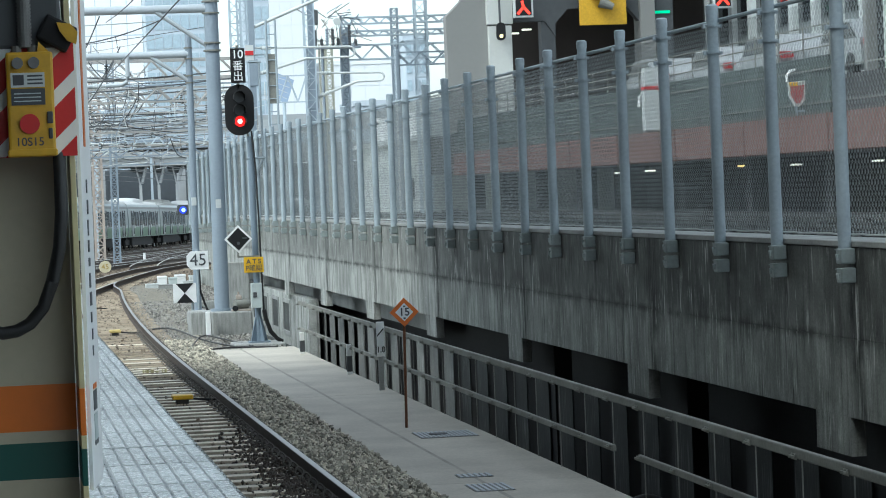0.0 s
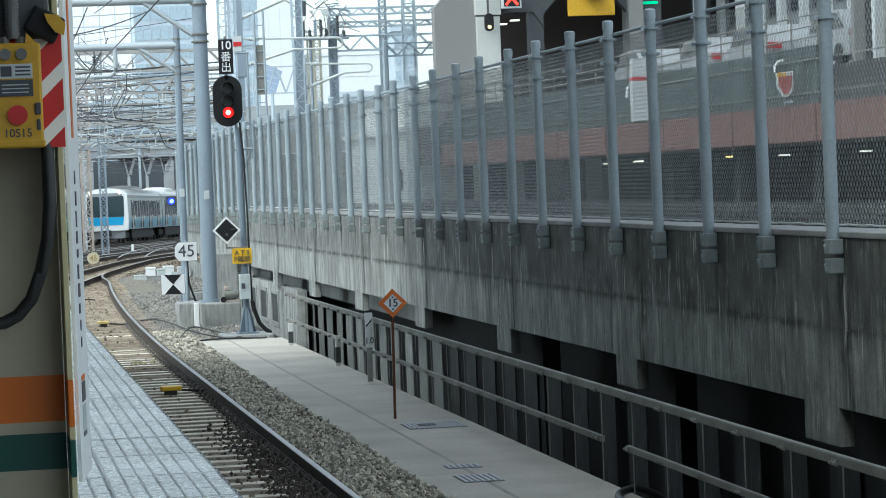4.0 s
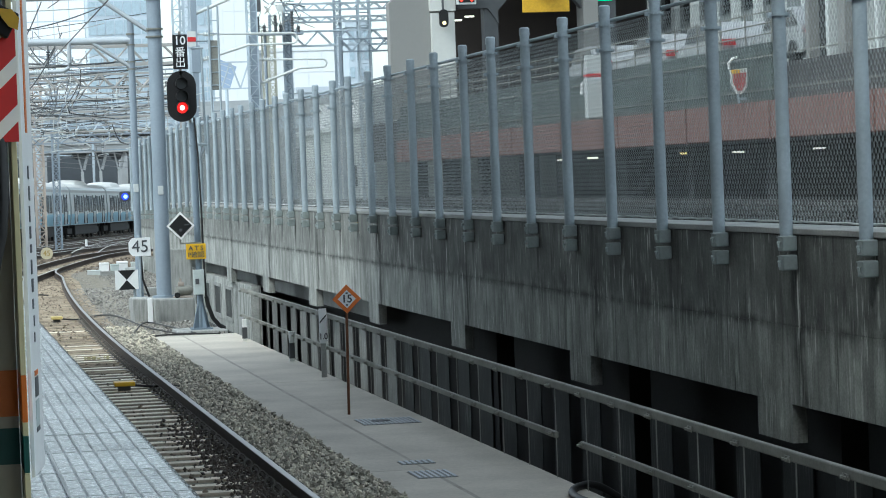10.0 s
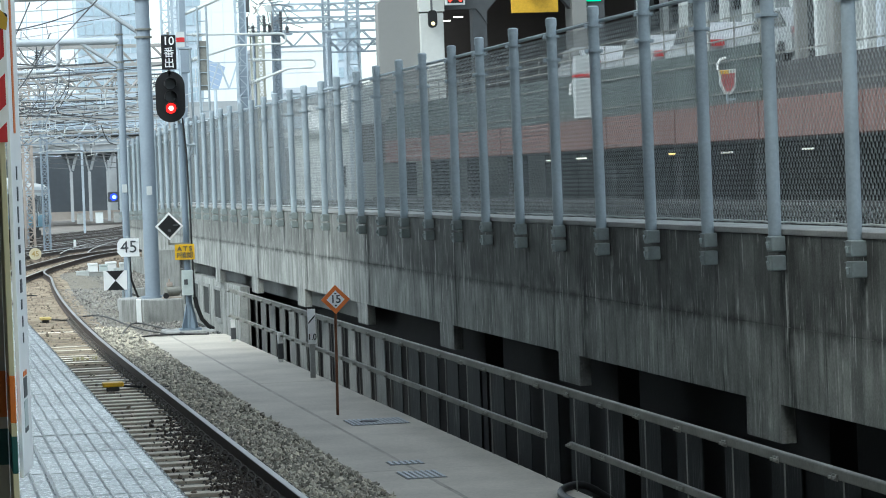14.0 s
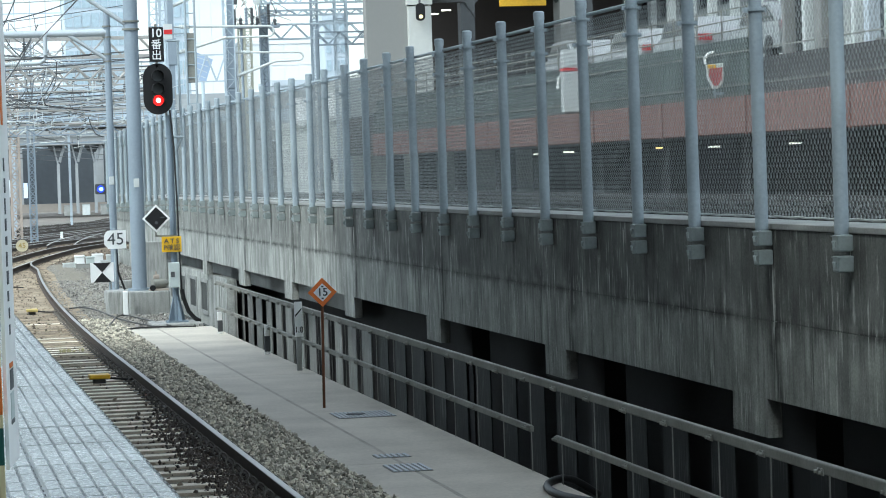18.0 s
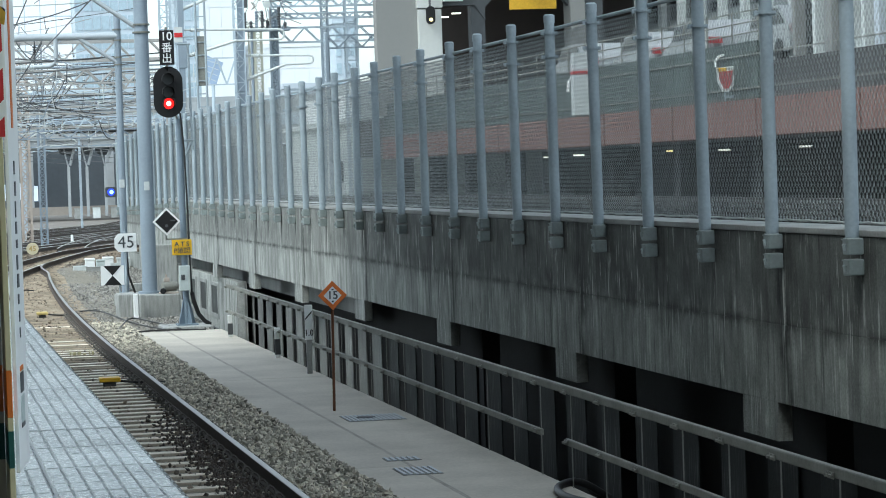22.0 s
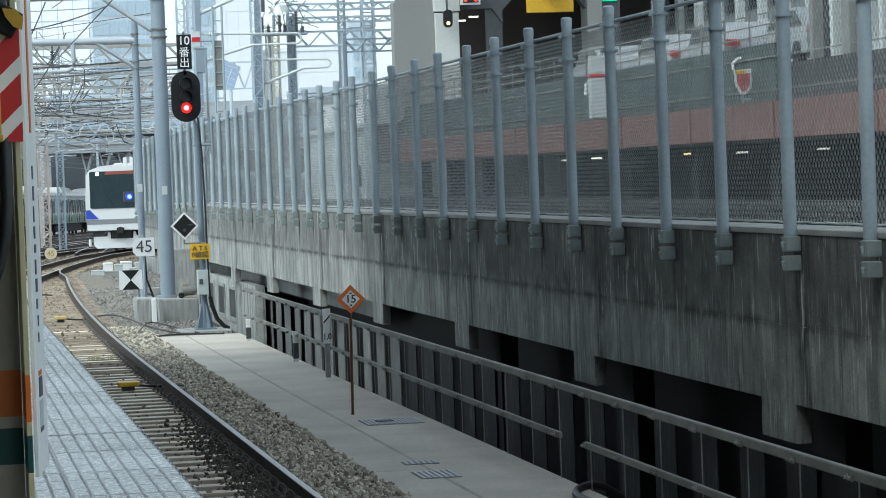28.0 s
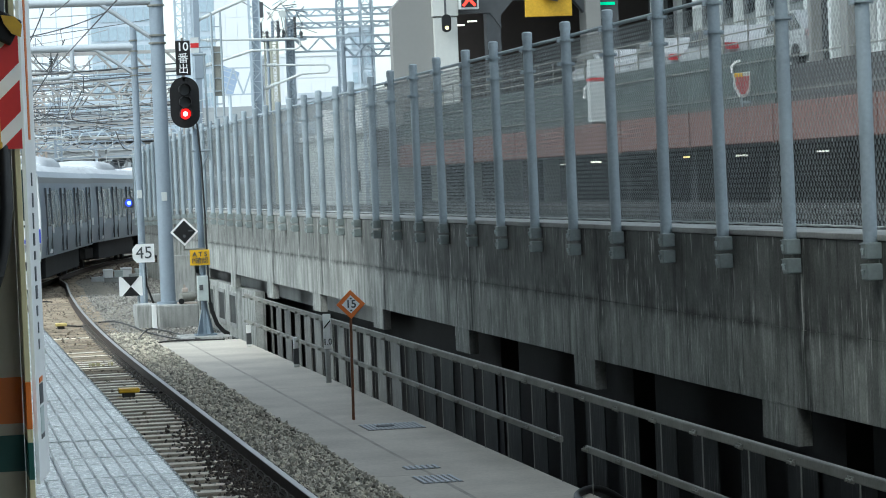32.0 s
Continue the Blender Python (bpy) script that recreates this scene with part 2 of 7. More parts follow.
oily = surface("oily brown stone", (0.075, 0.058, 0.046), 0.6, 0.0, 0.3, 3.0, 40, 0.3, island=1.2)
dark_gravel = surface("dark gravel", (0.04, 0.04, 0.037), 0.9, 0, 0.3, 2.0, 40, 0.4, island=1.2)
joint_fill = surface("dirty walkway joint", (0.37, 0.34, 0.295), 0.9, 0, 0.4, 2.0, 30, 0.3)
bed = surface("ballast bed", (0.26, 0.235, 0.19), 0.95, 0, 0.5, 9.0, 45, 0.8, depth=0.04)
far_bed = surface("distant yard ballast", (0.19, 0.17, 0.15), 0.95, 0, 0.6, 0.35, 3.0, 0.5, depth=0.05)
sleeper_mat = surface("weathered sleeper", (0.80, 0.73, 0.61), 0.85, 0, 0.4, 3.0, 45, 0.4, piece=0.3)
# far sleepers: ochre rust tint, darkened as well to offset the open light
sleeper_rust = surface("rust dusted sleeper toned down for the light", (0.30, 0.235, 0.16), 0.9, 0, 0.8, 1.6, 40, 0.4, piece=0.4)
# darker than the top: dirt, and the flank's shade put into the colour
sleeper_side = surface("sleeper flank with dirt and shade", (0.42, 0.36, 0.28), 0.9, 0, 0.5, 4.0, 40, 0.3, piece=0.5)
rail_side = surface("rusty rail web", (0.065, 0.046, 0.035), 0.75, 0.2, 0.4, 5, 50, 0.2)
rail_top = surface("worn rail head", (0.32, 0.305, 0.285), 0.38, 0.5, 0.2, 2, 30, 0.05)
# brighter copy for far rails: the sky's sheen is put into the colour
rail_far = surface("worn rail head with sky sheen in its colour", (0.52, 0.51, 0.48), 0.5, 0.1, 0.2, 2, 30, 0.05)
clip_mat = surface("oily rail clip", (0.14, 0.125, 0.11), 0.5, 0.4, 0.3, 20, 60, 0.1)
plate_mat = surface("pale anti slip platform plate", (0.59, 0.605, 0.585), 0.26, 0.1, 0.55, 2.2, 30, 0.25, piece=0.4)
plate_base = surface("worn platform plate ground", (0.60, 0.615, 0.60), 0.42, 0.1, 0.25, 2.4, 40, 0.2, piece=0.22)
# grey bars stand for recessed slots, their shade put into the colour
plate_slot = surface("grey bar standing for a recessed slot", (0.54, 0.56, 0.56), 0.6, 0, 0.3, 3, 30, 0.2, piece=0.4)
plate_gap = surface("dirty platform joint", (0.20, 0.21, 0.22), 0.8, 0, 0.3, 3, 30, 0.2)
cream = surface("cream column paint", (0.46, 0.415, 0.30), 0.45, 0, 0.10, 1.5, 30, 0.08)
cream_edge = surface("yellowed cream edge paint", (0.62, 0.55, 0.31), 0.45, 0, 0.12, 2.5, 30, 0.08)
orange = surface("orange stripe paint", (0.66, 0.16, 0.008), 0.42, 0, 0.08, 3, 30, 0.05)
green = surface("deep green stripe paint", (0.003, 0.075, 0.058), 0.42, 0, 0.08, 3, 30, 0.05)
red = surface("red reflective sheet", (0.55, 0.016, 0.018), 0.4, 0, 0.1, 5, 60, 0.05)
white = surface("white painted sheet", (0.86, 0.87, 0.86), 0.45, 0, 0.06, 5, 40, 0.05)
off_white = surface("off white weathered paint", (0.58, 0.61, 0.60), 0.55, 0, 0.15, 4, 40, 0.1)
yellow = surface("yellow enamel", (0.78, 0.46, 0.012), 0.4, 0, 0.12, 6, 50, 0.08)
yellow_dim = surface("dim scuffed yellow enamel", (0.62, 0.36, 0.02), 0.45, 0, 0.2, 8, 50, 0.1)
yellow_faded = surface("faded yellow enamel", (0.60, 0.47, 0.17), 0.55, 0, 0.3, 8, 50, 0.1)
black = surface("black paint", (0.008, 0.008, 0.009), 0.8, 0, 0.2, 6, 40, 0.05)
rubber = surface("black cable sheath", (0.014, 0.014, 0.014), 0.5, 0, 0.2, 6, 40, 0.05)
charcoal = surface("dark grey paint", (0.07, 0.075, 0.08), 0.6, 0, 0.2, 3, 40, 0.05)
rust_post = surface("rust brown steel rod", (0.14, 0.055, 0.025), 0.8, 0.1, 0.35, 8, 60, 0.2)
sign_orange = surface("orange sign sheet", (0.72, 0.17, 0.02), 0.45, 0, 0.1, 8, 50, 0.03)
grey_box = surface("pale grey enamel cabinet", (0.50, 0.56, 0.55), 0.5, 0, 0.12, 5, 40, 0.05)
sleeve = surface("flexible grey conduit", (0.17, 0.17, 0.165), 0.55, 0.2, 0.2, 10, 50, 0.1)
girder = surface("red brown girder paint", (0.165, 0.085, 0.07), 0.65, 0, 0.12, 0.5, 8, 0.1)
parapet = surface("grey green parapet cladding", (0.062, 0.08, 0.074), 0.7, 0, 0.9, 0.8, 4, 0.1)
gate_grey = surface("grey building cladding", (0.235, 0.235, 0.225), 0.7, 0, 0.08, 0.3, 6, 0.1)
gate_white = surface("white tiled pier", (0.56, 0.57, 0.54), 0.6, 0, 0.08, 0.5, 8, 0.1)
asphalt = surface("asphalt", (0.055, 0.055, 0.055), 0.9, 0, 0.2, 1, 30, 0.3)
silver = surface("stainless train body", (0.42, 0.46, 0.48), 0.36, 0.65, 0.08, 0.8, 12, 0.02, local=True)
grey_band = surface("grey train band", (0.26, 0.27, 0.28), 0.45, 0.3, 0.08, 0.8, 12, 0.02, local=True)
cyan_band = surface("sky blue train band", (0.03, 0.36, 0.66), 0.4, 0.1, 0.06, 0.8, 12, 0.02, local=True)
lime_band = surface("grey green train band", (0.22, 0.34, 0.25), 0.4, 0.2, 0.06, 0.8, 12, 0.02, local=True)
blue_band = surface("deep blue train band", (0.035, 0.07, 0.48), 0.4, 0.1, 0.06, 0.8, 12, 0.02, local=True)
train_white = surface("white train front", (0.76, 0.78, 0.78), 0.35, 0, 0.05, 1, 12, 0.02, local=True)
train_roof = surface("pale train roof", (0.60, 0.61, 0.60), 0.7, 0, 0.12, 0.7, 12, 0.05, local=True)
under = surface("black underframe", (0.02, 0.02, 0.021), 0.8, 0.1, 0.4, 1, 12, 0.1, local=True)
train_glass = glassy("tinted train glass", (0.035, 0.055, 0.065), 0.16)
# lightened: the haze of distance is put into this glass colour
tower_glass = glassy("haze pale tower glass", (0.40, 0.50, 0.57), 0.25)
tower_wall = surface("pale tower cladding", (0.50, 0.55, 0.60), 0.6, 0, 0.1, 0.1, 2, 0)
# lightened too, with the haze in the cladding colour
tower_hazy = surface("haze pale tower cladding", (0.50, 0.57, 0.63), 0.6, 0, 0.1, 0.1, 2, 0)
viaduct_mat = surface("distant viaduct concrete", (0.36, 0.38, 0.39), 0.8, 0, 0.2, 0.15, 2, 0.1)
# darker copy of the viaduct concrete, shade under the deck in its colour
viaduct_dark = surface("distant concrete with underside shade", (0.12, 0.135, 0.15), 0.85, 0, 0.25, 0.1, 1.5, 0.1)
canopy_mat = surface("grey canopy steel", (0.30, 0.31, 0.32), 0.6, 0.1, 0.15, 0.5, 10, 0.1)
# white paint greyed: shade on the parked cars is put into the colour
car_white = surface("white car paint", (0.42, 0.44, 0.45), 0.25, 0, 0.04, 1, 10, 0)
car_dark = glassy("car glass", (0.03, 0.035, 0.04))
red_glow = glow("red signal light", (1.0, 0.012, 0.012), 1.6)
red_core = glow("red signal lamp core", (1.0, 0.62, 0.55), 3.0)
red_halo = glow("red signal cross", (1.0, 0.05, 0.03), 1.6)
warm_glow = glow("headlight", (1.0, 0.95, 0.85), 3.0)
blue_glow = glow("blue indicator lamp", (0.03, 0.07, 0.75), 0.7)
blue_core = glow("blue lamp core", (0.32, 0.50, 1.0), 2.2)
tube_glow = glow("underpass light", (1.0, 0.95, 0.8), 2.2)
amber_glow = glow("amber light", (1.0, 0.7, 0.25), 2.5)
green_glow = glow("green led", (0.02, 0.75, 0.35), 0.5)
orange_led = surface("dim orange destination panel", (0.30, 0.09, 0.06), 0.3, 0, 0.1, 5, 30, 0, local=True)


# ---- building helpers ----
def box(bm, x0, x1, y0, y1, z0, z1, bevel=0.0, m=None):
    g = bmesh.ops.create_cube(bm, size=1.0, matrix=(m or Matrix()) @ Matrix.LocRotScale(((x0 + x1) / 2, (y0 + y1) / 2, (z0 + z1) / 2), None, (x1 - x0, y1 - y0, z1 - z0)))
    if bevel:
        vs = set(g["verts"])
        bmesh.ops.bevel(bm, geom=[e for e in bm.edges if e.verts[0] in vs and e.verts[1] in vs], offset=bevel, segments=2, affect="EDGES", profile=0.5)
    return bm


def tube(bm, p, q, r, n=10, r2=None, caps=True):
    p, q = Vector(p), Vector(q)
    d = q - p
    m = Matrix.Translation((p + q) / 2) @ d.to_track_quat("Z", "Y").to_matrix().to_4x4()
    bmesh.ops.create_cone(bm, cap_ends=caps, segments=n, radius1=r, radius2=r if r2 is None else r2, depth=d.length, matrix=m)
    return bm


def polyline(bm, pts, r, n=8):
    """A round bar along a line of points."""
    rings = []
    pts = [Vector(p) for p in pts]
    for i, p in enumerate(pts):
        d = (pts[min(i + 1, len(pts) - 1)] - pts[max(i - 1, 0)]).normalized()
        side = d.cross(Vector((0.31, 0.17, 0.93))).normalized()
        other = d.cross(side)
        rings.append([bm.verts.new(p + r * (cos(2 * pi * k / n) * side + sin(2 * pi * k / n) * other)) for k in range(n)])
    for a, b in zip(rings, rings[1:]):
        for k in range(n):
            bm.faces.new((a[k], a[(k + 1) % n], b[(k + 1) % n], b[k]))
    bm.faces.new(rings[0][::-1])
    bm.faces.new(rings[-1])
    return bm


def extrude_profile(bm, profile, path, closed=True):
    """Sweep a profile of (across, up) along points of (x, y, z)."""
    rings = []
    for i, p in enumerate(path):
        a, b = Vector(path[max(i - 1, 0)]), Vector(path[min(i + 1, len(path) - 1)])
        d = (b - a).normalized()
        right = Vector((d.y, -d.x, 0)).normalized()
        rings.append([bm.verts.new(Vector(p) + u * right + Vector((0, 0, w))) for u, w in profile])
    n = len(profile)
    for a, b in zip(rings, rings[1:]):
        for k in range(n if closed else n - 1):
            bm.faces.new((a[k], a[(k + 1) % n], b[(k + 1) % n], b[k]))
    if closed:
        bm.faces.new(rings[0])
        bm.faces.new(rings[-1][::-1])
    return bm


def prism(bm, pts, y0, y1):
    """A plate with an outline of (x, z) points between two depths."""
    a = [bm.verts.new((x, y0, z)) for x, z in pts]
    b = [bm.verts.new((x, y1, z)) for x, z in pts]
    bm.faces.new(a)
    bm.faces.new(b[::-1])
    for k in range(len(pts)):
        bm.faces.new((a[k], b[k], b[(k + 1) % len(pts)], a[(k + 1) % len(pts)]))
    return bm


def disc(cx, cz, r, n=20, sx=1.0):
    return [(cx + sx * r * cos(2 * pi * k / n), cz + r * sin(2 * pi * k / n)) for k in range(n)]


def rounded(x0, x1, z0, z1, r, n=4):
    out = []
    for cx, cz, a0 in ((x1 - r, z1 - r, 0), (x0 + r, z1 - r, 90), (x0 + r, z0 + r, 180), (x1 - r, z0 + r, 270)):
        out += [(cx + r * cos(radians(a0 + 90 * k / n)), cz + r * sin(radians(a0 + 90 * k / n))) for k in range(n + 1)]
    return out


def mesh_of(name, bm, material, smooth=False):
    bmesh.ops.recalc_face_normals(bm, faces=bm.faces)
    me = bpy.data.meshes.new(name)
    bm.to_mesh(me)
    bm.free()
    me.materials.append(material)
    if smooth:
        me.set_sharp_from_angle(angle=radians(40))
        me.polygons.foreach_set("use_smooth", [True] * len(me.polygons))
    return me


def part(name, bm, material, parent=None, label="", smooth=False):
    ob = new(name, mesh_of(name, bm, material, smooth))
    ob.parent = parent
    if label:
        tagged(ob, label)
    return ob


def piece(name, me, parent, m):
    """One more object on a shared mesh, under its thing."""
    ob = new(name, me)
    ob.parent = parent
    ob.matrix_basis = m
    return ob


def thing(name, label, category, group="", kind="", at=(0, 0, 0)):
    ob = new(name)
    ob.empty_display_size = 0.1
    ob.location = at
    return tagged(ob, label, category, group, kind)


def B():
    return bmesh.new()


def ribbed(bm, p, q, n, big, small, sides=10):
    """A ribbed insulator from p to q: rings of two sizes in turn, joined into one body."""
    p, q = Vector(p), Vector(q)
    turn = (q - p).to_track_quat("Z", "Y").to_matrix()
    rings = []
    for j in range(2 * n):
        r, c = (small if j % 2 else big), p.lerp(q, j / (2 * n - 1))
        rings.append([bm.verts.new(c + turn @ Vector((r * cos(2 * pi * i / sides), r * sin(2 * pi * i / sides), 0))) for i in range(sides)])
    for lo, hi in zip(rings, rings[1:]):
        for i in range(sides):
            bm.faces.new((lo[i], lo[(i + 1) % sides], hi[(i + 1) % sides], hi[i]))
    bm.faces.new(rings[0][::-1])
    bm.faces.new(rings[-1])
    return bm


def lettering(text, size, material, parent, at, thick=0.004, name="lettering", stretch=1.0, turn=0, bold=0.012):
    """Writing that faces the camera's side (towards -y), centred at a place in its thing."""
    cu = bpy.data.curves.new(name, "FONT")
    cu.body, cu.size, cu.extrude, cu.align_x, cu.align_y, cu.offset = text, size, thick, "CENTER", "CENTER", bold * size
    tmp = bpy.data.objects.new(name, cu)
    scene.collection.objects.link(tmp)
    bpy.context.view_layer.update()
    me = bpy.data.meshes.new_from_object(tmp.evaluated_get(bpy.context.evaluated_depsgraph_get()))
    bpy.data.objects.remove(tmp)
    me.materials.clear()
    me.materials.append(material)
    ob = new(name, me)
    ob.parent = parent
    ob.matrix_basis = pose(*at, 90, turn, 0) @ Matrix.Diagonal((stretch, 1, 1, 1))
    return ob


# ---- lines of the tracks: the middle of a track at a distance y, and the fall of the yard ----
def fall(y):
    return 0.0 if y < 110 else -0.0095 * (min(y, 280) - 110)


def line_branch(y):
    """The track on which the white and blue train comes in."""
    if y < 90:
        return 3.26 + 0.13 * (y - 90)
    if y > 150:
        return 15.56 + 0.28 * (y - 150)
    return 4.685 + 0.155 * (y - 100) + 0.00125 * (y - 100) ** 2


def line_near(y):
    """The track beside the platform, which joins the branch."""
    own = 2.555 + 0.0005 * max(0.0, y - 42) ** 2
    if y < 84:
        return own
    k = min(1.0, (y - 84) / 13)
    k = k * k * (3 - 2 * k)
    return own * (1 - k) + line_branch(y) * k


def line_yard(offset):
    return lambda y: 6.8 + offset + 0.18 * (y - 174)


# ---- ground ----
def build_ground():
    xs = [-3000, -200, -60, -20, -4, 2, 4.02, 5.62, 5.66, 9, 13.9, 13.95, 20, 40, 200, 3000]
    ys = [-3000, -200, -40, 0, 20, 40, 60, 78.0, 78.1, 90, 110, 145, 180, 215, 250, 280, 320, 600, 3000]
    bm = B()
    grid = []
    for y in ys:
        row = []
        for x in xs:
            low = 5.65 < x < 13.92 and y < 78.05
            row.append(bm.verts.new((x, y, -2.8 if low else fall(y) - 0.24)))
        grid.append(row)
    for j in range(len(ys) - 1):
        for i in range(len(xs) - 1):
            bm.faces.new((grid[j][i], grid[j][i + 1], grid[j + 1][i + 1], grid[j + 1][i]))
    ob = part("ground", bm, far_bed)
    tagged(ob, "grey brown gravel ground of the railway yard", "ground", kind="structure")


build_ground()


# ---- tracks ----
RAIL = [(-0.062, -0.153), (0.062, -0.153), (0.062, -0.142), (0.012, -0.125), (0.009, -0.045), (0.0325, -0.035), (0.0325, -0.004), (-0.0325, -0.004), (-0.0325, -0.035), (-0.009, -0.045), (-0.012, -0.125), (-0.062, -0.142)]
HEAD = [(-0.030, -0.006), (0.030, -0.006), (0.030, 0.0), (0.022, 0.003), (-0.022, 0.003), (-0.030, 0.0)]


def sleeper_mesh(top, length=2.1):
    bm = B()
    box(bm, -length / 2, length / 2, -0.1, 0.1, -0.31, -0.165, 0.012)
    me = mesh_of("sleeper", bm, top)
    me.materials.append(sleeper_side)
    # pale top; the flanks take the colour that carries their shade
    for f in me.polygons:
        f.material_index = 0 if f.normal.z > 0.5 else 1
    return me


def clip_mesh():
    """A spring clip with its base plate, beside the rail foot."""
    bm = B()
    box(bm, -0.17, 0.17, -0.075, 0.075, -0.168, -0.152)
    for s in (-1, 1):
        ring = [(s * (0.10 + 0.042 * cos(a)), 0.03 * sin(a), -0.112 + 0.045 * sin(a)) for a in [2 * pi * k / 9 for k in range(10)]]
        polyline(bm, ring, 0.011, 5)
        tube(bm, (s * 0.13, 0, -0.155), (s * 0.13, 0, -0.125), 0.02, 6)
    return mesh_of("rail_clip", bm, clip_mat)


SLEEPER, RUSTY_SLEEPER, CLIP = sleeper_mesh(sleeper_mat), sleeper_mesh(sleeper_rust), clip_mesh()


def build_track(label, line, y0, y1, step, sleepers, clips, head, bedded=True):
    root = thing("railway_track", label, "railway track", kind="structure")
    n = int((y1 - y0) / step)
    ys = [y0 + (y1 - y0) * k / n for k in range(n + 1)]
    for s, name in ((-0.565, "left_rail"), (0.565, "right_rail")):
        path = []
        for y in ys:
            d = Vector((line(y + 0.5) - line(y - 0.5), 1.0)).normalized()
            path.append((line(y) + s * d.y, y - s * d.x, fall(y)))
        web = part("rail", extrude_profile(B(), RAIL, path), rail_side, root, "rust brown rail with a worn head")
        part("rail_head", extrude_profile(B(), HEAD, path), head, web, "bright polished running surface")
    if sleepers:
        y = sleepers[0]
        while y < sleepers[1]:
            a = math.atan2(line(y + 0.5) - line(y - 0.5), 1.0)
            piece("sleeper", SLEEPER if y < 40 + 18 * random.random() else RUSTY_SLEEPER, root, pose(line(y), y, fall(y), 0, 0, -math.degrees(a) + random.uniform(-1.2, 1.2)))
            if clips and y < clips:
                for s in (-0.565, 0.565):
                    piece("rail_clip", CLIP, root, pose(line(y) + s * cos(a), y - s * sin(a), fall(y), 0, 0, -math.degrees(a)))
            y += 0.575
    return root


build_track("single track with weathered sleepers beside the platform", line_near, 6, 97, 1.0, (13.0, 97), 60, rail_top)
build_track("branch track curving towards the platform end", line_branch, 40, 150, 2.0, (62, 128), 0, rail_far)
for off in (0.0, 3.8, 7.6, -3.5, -6.9):
    build_track("straight main line track in the far yard", line_yard(off), 60, 620, 20.0, None, 0, rail_far)


def build_crossovers():
    def swing(y):
        u = y - 119.5
        return 6.7 + 0.075 * u + 0.0006 * u * u

    build_track("curved crossover track between the main lines", swing, 118, 180, 4.0, None, 0, rail_far)
    for x0, y0, x1, y1 in ((2.6, 112, 10.2, 146), (3.2, 128, 12.0, 176)):
        line = lambda y, a=x0, b=y0, c=x1, d=y1: a + (c - a) * (y - b) / (d - b)
        build_track("crossover track between two lines", line, y0, y1, 6.0, None, 0, rail_far)


build_crossovers()


# ---- ballast: a bed with loose stones on it ----
def stones(name, label, count, where, material, smallest=0.02, largest=0.05, parent=None):
    rng = np.random.default_rng(len(name) + count)
    base = np.array([(1, 0, 0), (-1, 0, 0), (0, 1, 0), (0, -1, 0), (0, 0, 1), (0, 0, -1)], float)
    tris = np.array([(0, 2, 4), (2, 1, 4), (1, 3, 4), (3, 0, 4), (2, 0, 5), (1, 2, 5), (3, 1, 5), (0, 3, 5)])
    verts, faces, k = [], [], 0
    while k < count:
        x, y, z = where(rng)
        r = rng.uniform(smallest, largest)
        a = rng.normal(size=(3, 3))
        q, _ = np.linalg.qr(a)
        v = (base * rng.uniform(0.65, 1.2, size=(6, 1)) * r * np.array([1.25, 1.0, 0.8])) @ q.T + (x, y, z)
        verts.append(v)
        faces.append(tris + 6 * k)
        k += 1
    me = bpy.data.meshes.new(name)
    me.from_pydata(np.concatenate(verts).tolist(), [], np.concatenate(faces).tolist())
    me.materials.append(material)
    ob = new(name, me)
    return tagged(ob, label, "gravel", kind="stuff")


def bed_height(x, y):
    """The bed falls away from the sleepers' ends."""
    d = abs(x - line_near(y))
    return -0.20 if d < 0.98 else -0.20 + 0.05 * min(1.0, (d - 0.98) / 0.3) if d < 1.5 else -0.16


def build_beds():
    bm = B()
    prev = None
    for k in range(0, 46):
        y = 6 + 2 * k
        c = line_near(y)
        row = [bm.verts.new((c + dx, y, z + 0.012 * noise.noise((dx * 3, y, 0)))) for dx, z in ((-2.2, -0.26), (-1.3, -0.195), (-0.6, -0.192), (0, -0.195), (0.6, -0.192), (1.2, -0.19), (1.6, -0.175), (2.6, -0.235))]
        if prev:
            for a in range(len(row) - 1):
                bm.faces.new((prev[a], prev[a + 1], row[a + 1], row[a]))
        prev = row
    ob = part("ballast_bed", bm, bed, smooth=True)
    tagged(ob, "dusty grey brown ballast bed under the track", "ballast", kind="structure")


build_beds()


def shoulder(rng):
    y = 14 + 42 * rng.random() ** 1.3
    x = line_near(y) + rng.uniform(0.66, 1.50)
    return x, y, -0.175 + 0.03 * rng.random()


def between(rng):
    y = 14 + 46 * rng.random() ** 1.2
    return line_near(y) + rng.uniform(-1.2, 0.62), y, -0.212 + 0.022 * rng.random() + (0.04 if rng.random() < 0.05 else 0)


def beyond(rng):
    y = rng.uniform(52, 100)
    x = line_near(y) + rng.uniform(0.7, 3.4)
    if y > 79:
        return line_near(y) + rng.uniform(0.7, 4.6), y, -0.225 + 0.03 * rng.random()
    return min(x, 5.5 - 0.3 * rng.random()), y, -0.21 + 0.04 * rng.random()


stones("ballast", "grey angular ballast stones along the track shoulder", 16000, shoulder, stone, 0.012, 0.041)
stones("ballast", "brown ballast stones between the sleepers", 4500, between, stone_rust, 0.02, 0.04)
stones("ballast", "pale grey ballast stones round the signal poles", 22000, beyond, stone_grey, 0.012, 0.036)


def litter(rng):
    y = 17 + 17 * (rng.random() + rng.random()) / 2
    if rng.random() < 0.3:
        return line_near(y) - 0.86 + rng.normal() * 0.08, y, -0.19 + 0.04 * rng.random()
    return line_near(y) + 0.34 + rng.normal() * 0.14, y, -0.19 + 0.05 * rng.random()


